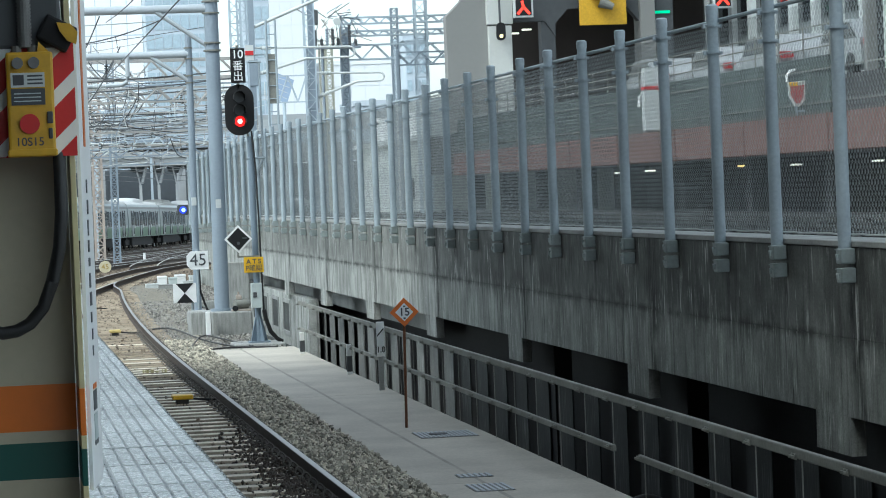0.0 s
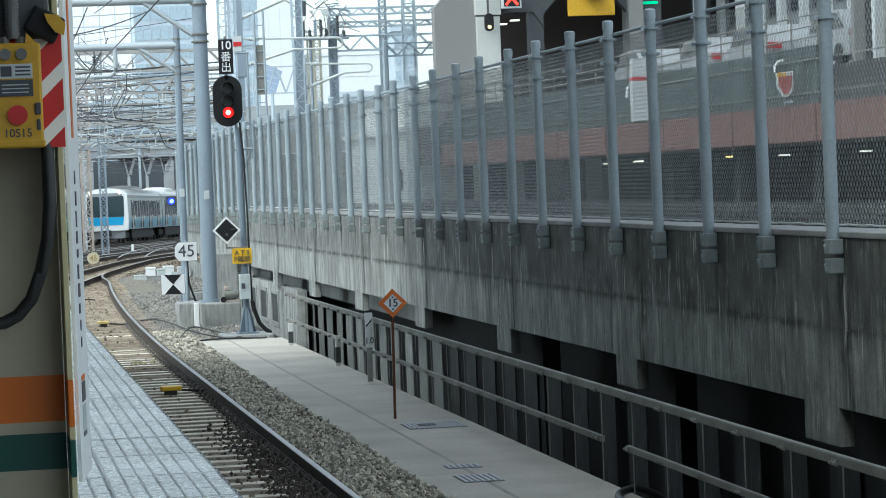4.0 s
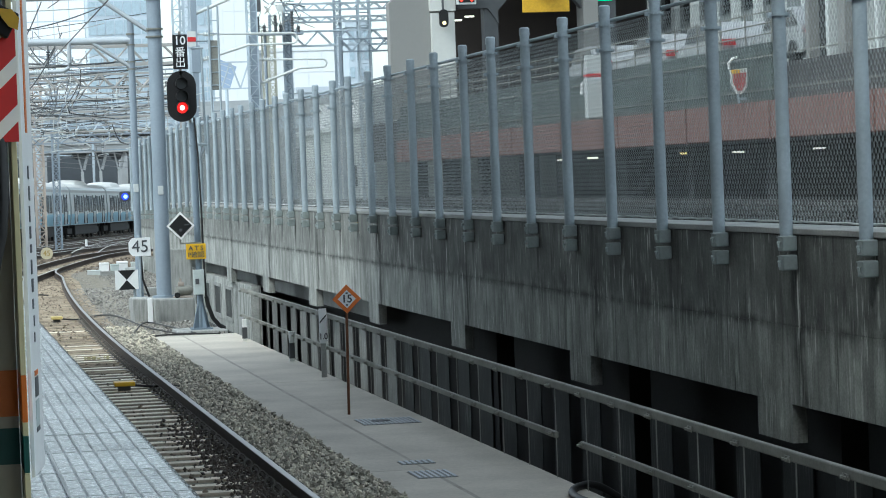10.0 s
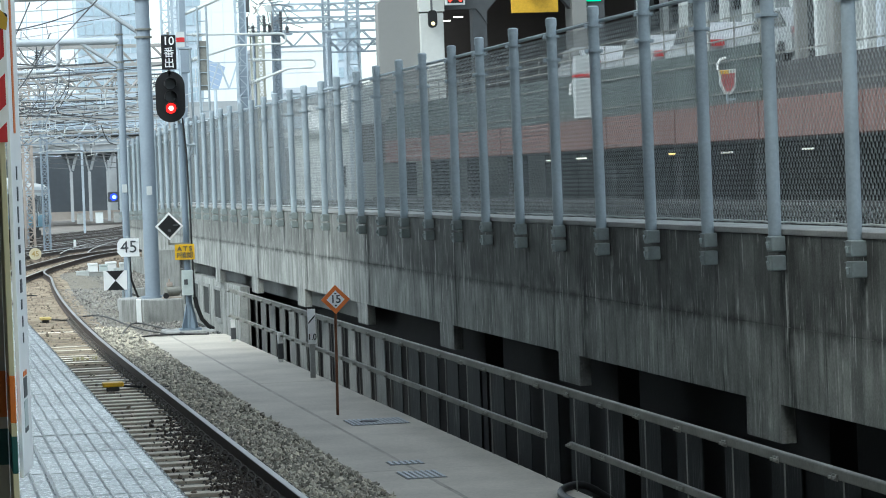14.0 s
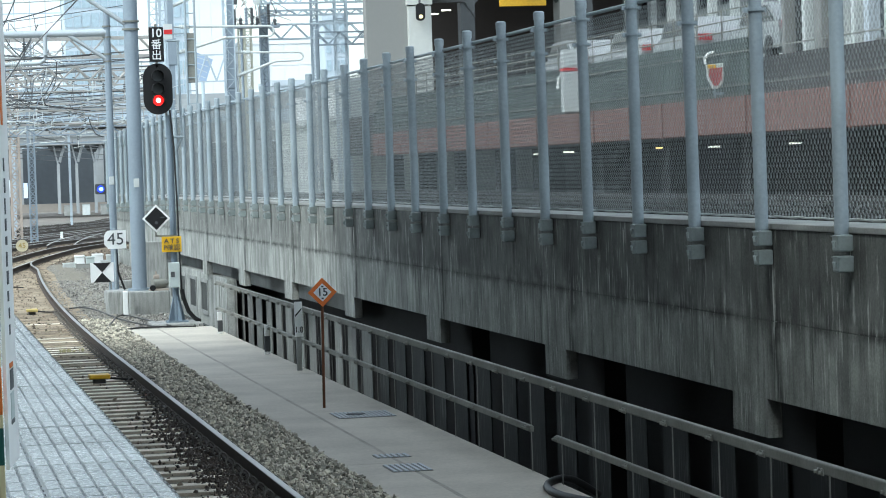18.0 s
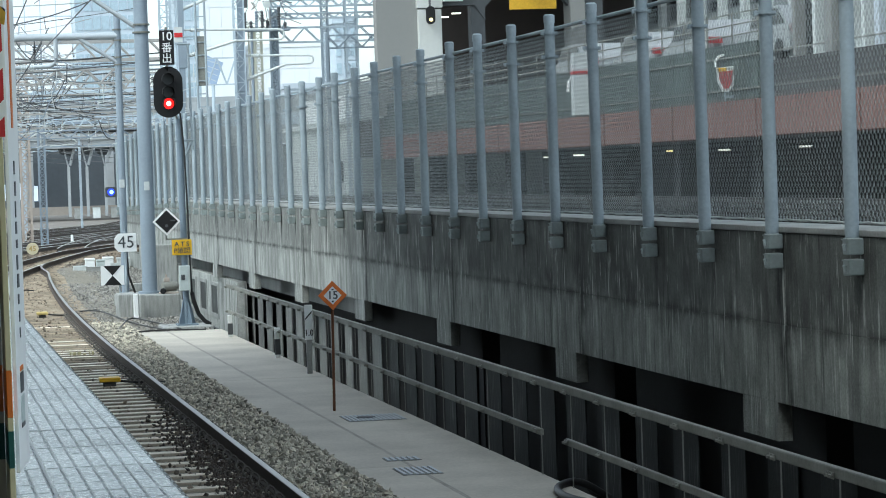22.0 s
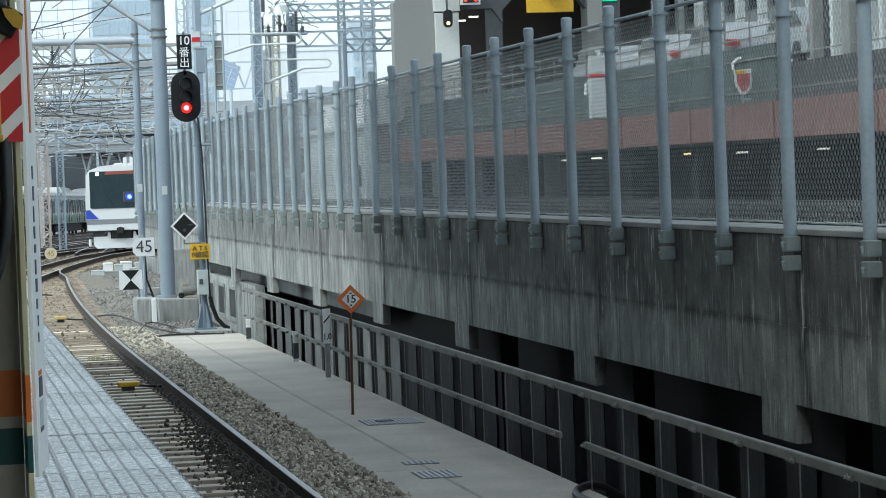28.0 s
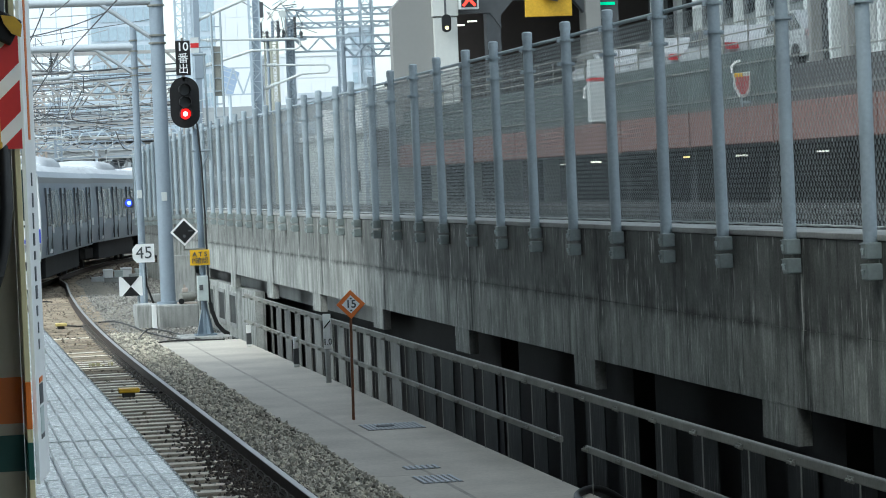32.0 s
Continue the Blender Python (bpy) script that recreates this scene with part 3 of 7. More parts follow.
def deck_gravel(rng):
    y = 13 + 60 * rng.random() ** 1.6
    return rng.uniform(7.66, 11.3), y, 2.04


def far_between(rng):
    y = rng.uniform(52, 98)
    raised = 0.05 if y > 76 else 0.022 + (0.035 if rng.random() < 0.3 else 0)
    return line_near(y) + rng.uniform(-2.3, 0.9), y, -0.215 + raised * rng.random()


def junction(rng):
    y = rng.uniform(94, 136)
    return line_branch(y) + rng.uniform(-5.0, 5.0), y, fall(y) - 0.225 + 0.05 * rng.random()


stones("ballast", "brown grey ballast stones round the junction", 12000, junction, stone_rust, 0.025, 0.06)
stones("ballast", "oily dark stones against the inner side of the rail", 5000, litter, oily, 0.010, 0.028)
stones("ballast", "dark loose gravel on the viaduct behind the fence", 6000, deck_gravel, dark_gravel, 0.02, 0.06)
stones("ballast", "rust brown ballast stones further along the track", 12000, far_between, stone_rust, 0.015, 0.035)


# ---- platform ----
def build_platform():
    root = thing("platform", "raised railway platform with pale ribbed edge plates", "platform", kind="structure")
    y0, y1, edge = -30.0, 43.0, 1.28
    bm = B()
    top = [(-1.0 - 0.13 * (42 - y0), y0), (edge - 0.02, y0), (edge - 0.02, y1), (-0.9, y1)]
    lo = [bm.verts.new((x, y, 0.86)) for x, y in top]
    hi = [bm.verts.new((x, y, 1.078)) for x, y in top]
    bm.faces.new(hi)
    bm.faces.new(lo[::-1])
    for k in range(4):
        bm.faces.new((lo[k], lo[(k + 1) % 4], hi[(k + 1) % 4], hi[k]))
    part("slab", bm, plate_gap, root, "grey platform slab")
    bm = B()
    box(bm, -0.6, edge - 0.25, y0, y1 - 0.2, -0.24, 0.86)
    part("support_wall", bm, concrete_low_shaded, root, "dark concrete wall under the platform")
    return root


PLATFORM = build_platform()


# ---- walkway beside the track ----
def build_walkway():
    root = thing("walkway", "pale grey concrete walkway slabs along the track", "walkway", kind="structure")
    y = 8.0
    lengths = [5.9, 6.4, 6.1]
    k = 0
    while y < 51.5:
        n = min(y + lengths[k % 3], 51.9)
        bm = B()
        box(bm, 4.04, 4.585, y + 0.002, n - 0.002, -0.34, -0.15 + random.uniform(-0.002, 0.001), 0.004)
        part("slab", bm, walkway_mat, root)
        bm = B()
        box(bm, 4.625, 5.60, y + 0.002, n - 0.002, -0.34, -0.149 + random.uniform(-0.002, 0.001), 0.004)
        part("slab", bm, walkway_mat, root)
        y, k = n, k + 1
    bm = B()
    box(bm, 4.586, 4.624, 8, 51.9, -0.3, -0.1515)
    part("joint_filler", bm, joint_fill, root, "dirty filled joint")
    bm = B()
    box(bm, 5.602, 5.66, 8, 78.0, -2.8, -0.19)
    part("edge_wall", bm, concrete_low_shaded, root, "dark retaining wall under the walkway")
    return root


build_walkway()


# ---- viaduct wall with its openings ----
WALL_X, PIER0, PIER_STEP = 7.12, 22.80, 7.285


def build_viaduct():
    root = thing("viaduct_wall", "rain streaked grey concrete viaduct wall with dark openings below", "viaduct", kind="structure")
    edges = [PIER0 - PIER_STEP * 2 + PIER_STEP * k - 0.3 for k in range(13)]
    for a, b in zip(edges, edges[1:]):
        # far panels take the copy with daylight in its colour
        skin = concrete if a < 40 else concrete_lit
        bm = B()
        box(bm, WALL_X, WALL_X + 0.45, a + 0.008, b - 0.008, 0.6, 1.264, 0.004)
        part("wall_panel", bm, skin, root)
        bm = B()
        box(bm, WALL_X + 0.003, WALL_X + 0.45, a + 0.008, b - 0.008, 1.267, 2.03, 0.004)
        part("wall_panel", bm, skin, root)
        bm = B()
        box(bm, WALL_X - 0.012, WALL_X + 0.5, a + 0.004, b - 0.004, 2.034, 2.085, 0.008)
        part("ledge", bm, concrete_pale, root, "grey concrete ledge under the fence")
        c = a + 0.8
        bm = B()
        prism(bm, [(WALL_X + 0.003, 0.6), (WALL_X + 0.003, 0.27), (WALL_X + 0.13, 0.27), (WALL_X + 0.13, 0.6)], c - 0.5, c + 0.5)
        part("haunch", bm, skin, root, "concrete bracket between two openings")
        # only the near openings get a pier, near-black to carry their shade
        if c > 44:
            continue
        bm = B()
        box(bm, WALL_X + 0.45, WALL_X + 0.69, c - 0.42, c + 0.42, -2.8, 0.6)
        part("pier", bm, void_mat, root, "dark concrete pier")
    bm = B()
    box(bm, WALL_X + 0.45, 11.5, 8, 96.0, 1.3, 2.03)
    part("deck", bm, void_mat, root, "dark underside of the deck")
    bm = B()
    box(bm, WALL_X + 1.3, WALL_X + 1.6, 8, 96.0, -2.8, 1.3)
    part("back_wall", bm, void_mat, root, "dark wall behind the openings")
    # paler wall in the far openings only: daylight put into its colour
    bm = B()
    box(bm, WALL_X + 0.7, WALL_X + 0.8, 49.6, 96.0, 0.12, 1.3)
    part("recess_wall", bm, concrete_pale, root, "grey wall in the far openings, daylight in its colour")
    # low wall of upright panels behind the railing, with dark slots between them
    y = 9.43
    k = 0
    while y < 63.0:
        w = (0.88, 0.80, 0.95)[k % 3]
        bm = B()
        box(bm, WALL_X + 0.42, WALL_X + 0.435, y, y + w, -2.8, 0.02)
        # near panels take the shaded copy, far panels the lit one
        part("low_panel", bm, concrete_low_shaded if y < 45 else concrete_low_lit, root)
        y, k = y + 1.575, k + 1
    # plain lower wall beyond the end of the railing
    y = 63.2
    while y < 95:
        bm = B()
        box(bm, WALL_X + 0.08, WALL_X + 0.3, y + 0.006, y + 2.394, -2.8 if y < 77 else -0.3, 0.28, 0.006)
        part("low_panel", bm, concrete_lit, root)
        y += 2.4
    bm = B()
    box(bm, 6.36, WALL_X + 0.07, 77.3, 77.9, -2.8, 0.85, 0.02)
    part("abutment", bm, base_concrete, root, "pale concrete cross wall")
    bm = B()
    box(bm, 5.67, 6.35, 77.5, 77.96, -2.8, -0.18, 0.02)
    part("abutment", bm, base_concrete, root, "low concrete cross wall")
    # framed hatches in the low wall: a dark plate stands for each recess's shade
    for k in range(4):
        y = 67.2 + 2.6 * k
        bm = B()
        box(bm, WALL_X + 0.072, WALL_X + 0.078, y, y + 1.4, -0.62, 0.05)
        hatch = part("hatch", bm, concrete_low_shaded, root, "dark flat plate carrying the shade of a sunk panel")
        bm = B()
        for a, b, c, d in ((y - 0.1, y, -0.72, 0.13), (y + 1.4, y + 1.5, -0.72, 0.13), (y, y + 1.4, 0.05, 0.13), (y, y + 1.4, -0.72, -0.62)):
            box(bm, WALL_X + 0.05, WALL_X + 0.079, a, b, c, d)
        part("hatch_frame", bm, concrete_pale, hatch)
    return root


build_viaduct()


# ---- mesh fence on the wall ----
def chain_mesh(length, z0, z1, pitch=0.0416, rise=0.0445, r=0.0026, knot=0.0047):
    """Zigzag wires hooked into one another, three-sided, thicker where two wires turn round each other."""
    cols = int(round(length / pitch))
    rows = int((z1 - z0) / rise)
    verts, faces = [], []
    tri = [(cos(a), sin(a)) for a in (0.5, 2.6, 4.7)]
    for k in range(cols):
        base = len(verts)
        for j in range(rows + 1):
            out = 1 if (j + k) % 2 else -1
            y = (k + 0.5 + 0.5 * out) * pitch
            for dz, dy, ds, rr in ((-0.013, -0.004, 1, r), (-0.0045, 0.007, 1, knot), (0.0045, 0.007, -1, knot), (0.013, -0.004, -1, r)):
                for u, v in tri:
                    verts.append((u * rr + 0.005 * out * ds, y + out * dy + v * rr, z0 + j * rise + dz))
        for j in range(4 * rows + 3):
            a, b = base + 3 * j, base + 3 * j + 3
            for i in range(3):
                faces.append((a + i, a + (i + 1) % 3, b + (i + 1) % 3, b + i))
    me = bpy.data.meshes.new("wire_mesh")
    me.from_pydata(verts, [], faces)
    me.materials.append(wire)
    return me


def build_fence():
    root = thing("fence", "tall chain link fence with galvanised steel posts on the wall", "fence")
    x = 7.06
    net = chain_mesh(1.998, 2.16, 4.16)
    bm = B()
    tube(bm, (0, 0, 1.90), (0, 0, 4.24), 0.056, 14)
    post_me = mesh_of("post", bm, galv, True)
    bm = B()
    tube(bm, (0, 0, 4.235), (0, 0, 4.315), 0.062, 14, 0.061)
    tube(bm, (0, 0, 4.315), (0, 0, 4.33), 0.061, 14, 0.04)
    cap_me = mesh_of("cap", bm, galv, True)
    bm = B()
    tube(bm, (0, 0, -0.009), (0, 0, 0.009), 0.078, 14)
    box(bm, 0.0, 0.092, -0.015, 0.015, -0.018, 0.018)
    box(bm, -0.1, -0.06, -0.02, 0.02, -0.02, 0.02)
    band_me = mesh_of("band", bm, galv)
    bm = B()
    box(bm, -0.068, 0.06, -0.072, 0.072, -0.064, 0.064, 0.012)
    box(bm, -0.074, -0.03, -0.076, 0.076, 0.05, 0.058)
    polyline(bm, [(-0.066, -0.012, 0.012), (-0.092, -0.016, 0.012), (-0.094, -0.04, 0.008), (-0.092, -0.046, -0.03)], 0.011, 6)
    bracket_me = mesh_of("bracket", bm, bracket_grey)
    bm = B()
    polyline(bm, [(0, 0, 0), (0, 2.0, 0)], 0.021, 8)
    rail_me = mesh_of("top_rail", bm, galv, True)
    bm = B()
    polyline(bm, [(0.006 * sin(1.7 * k), 0.2 * k, 0.004 * sin(2.3 * k)) for k in range(11)], 0.009, 6)
    bottom_me = mesh_of("bottom_rail", bm, off_white, True)
    for k in range(-5, 38):
        y = 22.59 + 1.998 * k
        drop = 0.0 if y < 74 else -0.012 * (y - 74)
        post = piece("post", post_me, root, pose(x, y, drop, random.uniform(-0.25, 0.25), random.uniform(-0.3, 0.3), 0))
        piece("cap", cap_me, post, Matrix())
        piece("band", band_me, post, pose(0, 0, 4.12))
        piece("band", band_me, post, pose(0, 0, 3.86))
        piece("bracket", bracket_me, post, pose(0, -0.03, 1.962))
        piece("bracket", bracket_me, post, pose(0, -0.03, 1.802))
        piece("mesh_panel", net, root, pose(x + 0.075, y, drop))
        piece("top_rail", rail_me, root, pose(x + 0.07, y, 4.175 + drop))
        piece("bottom_rail", bottom_me, root, pose(x + 0.075, y, 2.14 + drop))
    return root


build_fence()


# ---- railing of the walkway ----
def build_railing():
    root = thing("railing", "weathered grey steel railing along the walkway edge", "railing")
    x = 5.56
    bm = B()
    box(bm, x - 0.03, x + 0.02, 12, 50.3, 0.672, 0.745, 0.012)
    part("top_rail", bm, galv_dull, root)
    for a, b in ((12, 23.9), (24.9, 50.3)):
        bm = B()
        box(bm, x - 0.025, x + 0.015, a, b, 0.22, 0.28, 0.01)
        part("middle_rail", bm, galv_dull, root)
    bm = B()
    box(bm, -0.003, 0.004, -0.009, 0.009, -0.45, 0.70)
    post_me = mesh_of("post", bm, galv_dull)
    bm = B()
    box(bm, -0.008, 0.0, -0.062, 0.062, -0.022, 0.022, 0.002)
    for dy in (-0.036, 0.036):
        tube(bm, (-0.008, dy, 0), (-0.014, dy, 0), 0.019, 8)
        tube(bm, (-0.014, dy, 0), (-0.032, dy, 0), 0.012, 6)
    clamp_me = mesh_of("clamp", bm, galv_dull)
    for k in range(-5, 28):
        y = 17.83 + 1.2 * k
        post = piece("post", post_me, root, pose(x + 0.02, y, 0))
        piece("clamp", clamp_me, post, pose(-0.055, 0, 0.69))
        if y < 23.9 or y > 24.9:
            piece("clamp", clamp_me, post, pose(-0.05, 0, 0.25))
    return root


build_railing()


# ---- signal with its pole ----
signal_paint = surface("dark grey blue pole paint", (0.19, 0.24, 0.29), 0.55, 0.1, 0.2, 0.8, 20, 0.1)


def build_signal():
    root = thing("railway_signal", "three lamp railway signal showing red on a grey pole", "signal", at=(5.10, 53.3, -0.12))
    bm = B()
    tube(bm, (0, 0, 0.0), (-0.02, 0, 3.9), 0.06, 14)
    part("pole", bm, signal_paint, root, smooth=True)
    bm = B()
    for a in range(4):
        c, s = cos(pi / 2 * a + 0.5), sin(pi / 2 * a + 0.5)
        prism_pts = [(0.05, 0.55), (0.19, 0.02), (0.05, 0.02)]
        sub = B()
        prism(sub, prism_pts, -0.012, 0.012)
        sub.transform(Matrix.Rotation(pi / 2 * a + 0.5, 4, "Z"))
        me = bpy.data.meshes.new("tmp")
        sub.to_mesh(me)
        sub.free()
        bm.from_mesh(me)
        bpy.data.meshes.remove(me)
    box(bm, -0.2, 0.2, -0.2, 0.2, 0.0, 0.03)
    part("foot", bm, signal_paint, root, "flared steel foot with gussets")
    # head: an oval backboard and three hooded lamps
    hx, hz, hy = -0.21, 4.40, -0.12
    bm = B()
    prism(bm, rounded(hx - 0.275, hx + 0.275, hz - 0.48, hz + 0.48, 0.27, 8), hy, hy + 0.03)
    part("backboard", bm, black, root, "black oval backboard")
    bm = B()
    box(bm, hx - 0.13, hx + 0.13, hy + 0.03, hy + 0.2, hz - 0.38, hz + 0.36, 0.02)
    part("lamp_case", bm, black, root)
    for dz, lit in ((0.24, 0), (0.0, 0), (-0.215, 1)):
        bm = B()
        prism(bm, disc(hx, hz + dz, 0.10, 20), hy - 0.02, hy - 0.004)
        lens = part("lens", bm, red_glow if lit else charcoal, root, "glowing red lens" if lit else "dark lens")
        if lit:
            bm = B()
            prism(bm, disc(hx, hz + dz, 0.046, 20), hy - 0.026, hy - 0.019)
            part("lamp_core", bm, red_core, lens, "white hot lamp core")
        bm = B()
        pts = [(hx + 0.12 * cos(a), hz + dz + 0.12 * sin(a)) for a in [radians(-20 + 220 * k / 12) for k in range(13)]]
        inner = [(hx + 0.108 * cos(a), hz + dz + 0.108 * sin(a)) for a in [radians(-20 + 220 * k / 12) for k in range(13)]]
        prism(bm, pts + inner[::-1], hy - 0.2, hy)
        part("hood", bm, black, lens)
    # number board above the head
    bm = B()
    box(bm, -0.35, -0.075, -0.16, -0.12, 4.91, 5.56, 0.008)
    board = part("number_board", bm, black, root, "dark route board with white characters")
    for text, z, size in (("10", 5.44, 0.22), ("番", 5.22, 0.20), ("出", 5.02, 0.20)):
        lettering(text, size, white, board, (-0.213, -0.166, z), bold=0.012 if text == "10" else 0.004)
    bm = B()
    box(bm, -0.235, -0.19, -0.12, -0.06, 4.8, 5.62)
    tube(bm, (-0.21, -0.05, 4.7), (-0.02, 0, 3.7), 0.02, 8)
    part("board_mount", bm, galv_dull, root)
    # side bracket with ladder arm
    bm = B()
    for a, b in (((-0.1, -0.02, 3.48), (0.24, -0.02, 3.49)), ((0.22, 0, 3.5), (0.0, 0, 3.0)), ((0.22, 0, 3.3), (0.20, 0, 5.3)), ((0.0, 0, 5.3), (0.24, 0, 5.3))):
        tube(bm, a, b, 0.022, 8)
    part("bracket", bm, galv, root)
    bm = B()
    polyline(bm, [(0.0, -0.09, 4.0), (0.05, -0.1, 3.3), (0.075, -0.1, 2.2), (0.085, -0.1, 1.2), (0.10, -0.1, 0.6)], 0.018, 8)
    polyline(bm, [(0.10, -0.1, 0.62), (0.13, -0.1, 0.45), (0.22, -0.06, 0.2), (0.34, -0.03, 0.06), (0.44, 0.0, 0.0)], 0.042, 8)
    part("cable", bm, rubber, root, "black signal cable")
    # repeater diamond
    bm = B()
    d = 0.265
    prism(bm, [(-0.335, 1.97 + d), (-0.335 + d, 1.97), (-0.335, 1.97 - d), (-0.335 - d, 1.97)], -0.17, -0.15)
    dia = part("diamond_board", bm, white, root, "white edged black diamond board")
    bm = B()
    d = 0.215
    prism(bm, [(-0.335, 1.97 + d), (-0.335 + d, 1.97), (-0.335, 1.97 - d), (-0.335 - d, 1.97)], -0.176, -0.168)
    part("diamond_face", bm, black, dia)
    bm = B()
    box(bm, -0.26, -0.17, -0.19, -0.17, 1.975, 2.0)
    prism(bm, disc(-0.335, 1.89, 0.03, 14), -0.18, -0.176)
    part("diamond_lamp", bm, charcoal, dia)
    bm = B()
    box(bm, -0.34, 0.06, -0.125, -0.09, 1.62, 1.65)
    box(bm, -0.36, -0.33, -0.125, -0.10, 1.62, 1.8)
    part("diamond_bracket", bm, galv_dull, root)
    # yellow notice
    bm = B()
    box(bm, -0.245, 0.125, -0.15, -0.13, 1.33, 1.62, 0.005)
    notice = part("notice_plate", bm, yellow, root, "yellow plate with dark characters")
    lettering("A T S", 0.115, charcoal, notice, (-0.06, -0.154, 1.535), stretch=1.05, bold=0.02)
    lettering("P確認", 0.125, charcoal, notice, (-0.06, -0.154, 1.41), bold=0.0)
    bm = B()
    box(bm, -0.13, 0.07, -0.21, -0.07, 0.66, 1.13, 0.01)
    cab = part("junction_box", bm, grey_box, root, "pale grey junction box")
    bm = B()
    box(bm, -0.1, -0.03, -0.22, -0.205, 0.86, 0.96)
    part("nameplate", bm, charcoal, cab)
    return root


build_signal()


def build_foundation(name, label, x0, x1, y0, y1, top):
    bm = B()
    box(bm, x0, x1, y0, y1, -0.26, top, 0.03)
    ob = part(name, bm, base_concrete)
    tagged(ob, label, "foundation", kind="structure")


build_foundation("foundation", "low concrete foundation of the signal pole", 4.6, 5.55, 52.8, 54.0, -0.12)
build_foundation("foundation", "pale concrete foundation block of the large mast", 4.62, 5.43, 58.0, 59.6, 0.29)
build_foundation("foundation", "lower concrete block beside the mast foundation", 4.2, 4.61, 58.5, 59.4, 0.3)
build_foundation("foundation", "concrete foundation of the thinner mast", 4.5, 5.0, 62.9, 64.0, 0.1)


# ---- masts with their pipe arms ----
def build_mast(label, x, y, z0, top, r, arm_z, arm_r, arm_x, brace, tag_z):
    root = thing("catenary_mast", label, "mast", "catenary masts", at=(x, y, z0))
    bm = B()
    tube(bm, (0, 0, 0), (0.02, 0, top - z0), r * 1.04, 20, r * 0.94)
    part("pole", bm, mast_paint, root, smooth=True)
    bm = B()
    tube(bm, (0, 0, 0), (0, 0, 0.05), r * 1.6, 16)
    part("base_flange", bm, mast_paint, root)
    if arm_z:
        bm = B()
        tube(bm, (arm_x, 0, arm_z - z0), (0.0, 0, arm_z - z0), arm_r, 16)
        arm = part("cross_pipe", bm, pale_pipe, root, "pale horizontal steel pipe", smooth=True)
        for ax in (arm_x * 0.3, arm_x * 0.62):
            bm = B()
            tube(bm, (ax - 0.05, 0, arm_z - z0), (ax + 0.05, 0, arm_z - z0), arm_r * 1.15, 16)
            part("pipe_collar", bm, galv_dull, arm)
        bm = B()
        tube(bm, (0, -0.02, arm_z - z0 - brace[1]), (-brace[0], -0.02, arm_z - z0 - 0.03), arm_r * 0.55, 12)
        part("brace", bm, pale_pipe, root, "slanting pipe brace", smooth=True)
        bm = B()
        for z in (arm_z - z0 - brace[1] - 0.06, arm_z - z0 - brace[1] + 0.1, arm_z - z0 - 0.12, arm_z - z0 + 0.12):
            tube(bm, (0.01, 0, z), (0.01, 0, z + 0.035), r * 1.22, 16)
        part("clamp", bm, galv_dull, root)
    bm = B()
    box(bm, -0.055, 0.055, -r - 0.012, -r + 0.03, tag_z - z0 - 0.09, tag_z - z0 + 0.09, 0.004)
    part("number_tag", bm, off_white, root, "small white plate")
    return root


build_mast("large grey blue tubular mast carrying a pale cross pipe", 4.87, 58.7, 0.29, 9.5, 0.15, 6.58, 0.088, -9.0, (1.15, 0.84), 2.52)
build_mast("thinner grey blue tubular mast carrying a cross pipe", 4.72, 63.4, 0.1, 6.35, 0.08, 5.88, 0.082, -9.0, (0.85, 0.6), 2.58)


def build_hanging_arm():
    root = thing("drop_pipe", "bent pale pipe hanging from the thinner cross pipe", "pipe arm", at=(3.36, 63.3, 5.86))
    bm = B()
    polyline(bm, [(0, 0, 0), (0, 0, -0.45), (-0.03, 0, -0.56), (-0.14, 0, -0.63), (-1.6, 0, -0.66)], 0.05, 10)
    part("pipe", bm, pale_pipe, root, smooth=True)
    bm = B()
    for k in range(6):
        tube(bm, (-0.5 - 0.05 * k, 0, -0.66), (-0.52 - 0.05 * k, 0, -0.66), 0.08, 10)
    part("insulator", bm, off_white, root, "ribbed insulator")


build_hanging_arm()


# ---- lineside signs ----
def post_rod(root, h, r, material, x=0.0):
    bm = B()
    tube(bm, (x, 0, 0), (x, 0, h), r, 10)
    return part("post", bm, material, root, smooth=True)


def build_speed_sign():
    root = thing("speed_sign", "white speed board with dark figures on a thin pole", "sign", at=(4.61, 61.6, -0.2))
    post_rod(root, 1.75, 0.03, galv)
    bm = B()
    prism(bm, [(-0.15, 1.30), (0.24, 1.30), (0.24, 1.70), (-0.15, 1.70), (-0.235, 1.60), (-0.235, 1.40)], -0.06, -0.04)
    plate = part("plate", bm, white, root)
    lettering("45", 0.37, charcoal, plate, (0.015, -0.066, 1.5), bold=0.0)
    bm = B()
    tube(bm, (0.03, 0.05, 1.62), (0.03, 0.05, 1.2), 0.02, 8)
    polyline(bm, [(0.03, 0.05, 1.2), (0.05, 0.05, 0.8), (0.2, 0.05, 0.35), (0.42, 0.0, 0.05)], 0.025, 8)
    part("cable", bm, rubber, root, "black cable running down behind the sign")


build_speed_sign()


def build_hourglass_sign():
    root = thing("marker_board", "white board with two black triangles meeting at the centre", "sign", at=(4.28, 61.2, -0.22))
    post_rod(root, 0.85, 0.025, galv, 0.16)
    bm = B()
    box(bm, -0.25, 0.25, -0.06, -0.035, 0.62, 1.04, 0.004)
    plate = part("plate", bm, white, root)
    for s in (1, -1):
        bm = B()
        prism(bm, [(0, 0.83), (-0.19, 0.83 + 0.21 * s), (0.19, 0.83 + 0.21 * s)], -0.066, -0.058)
        part("triangle", bm, black, plate)


build_hourglass_sign()


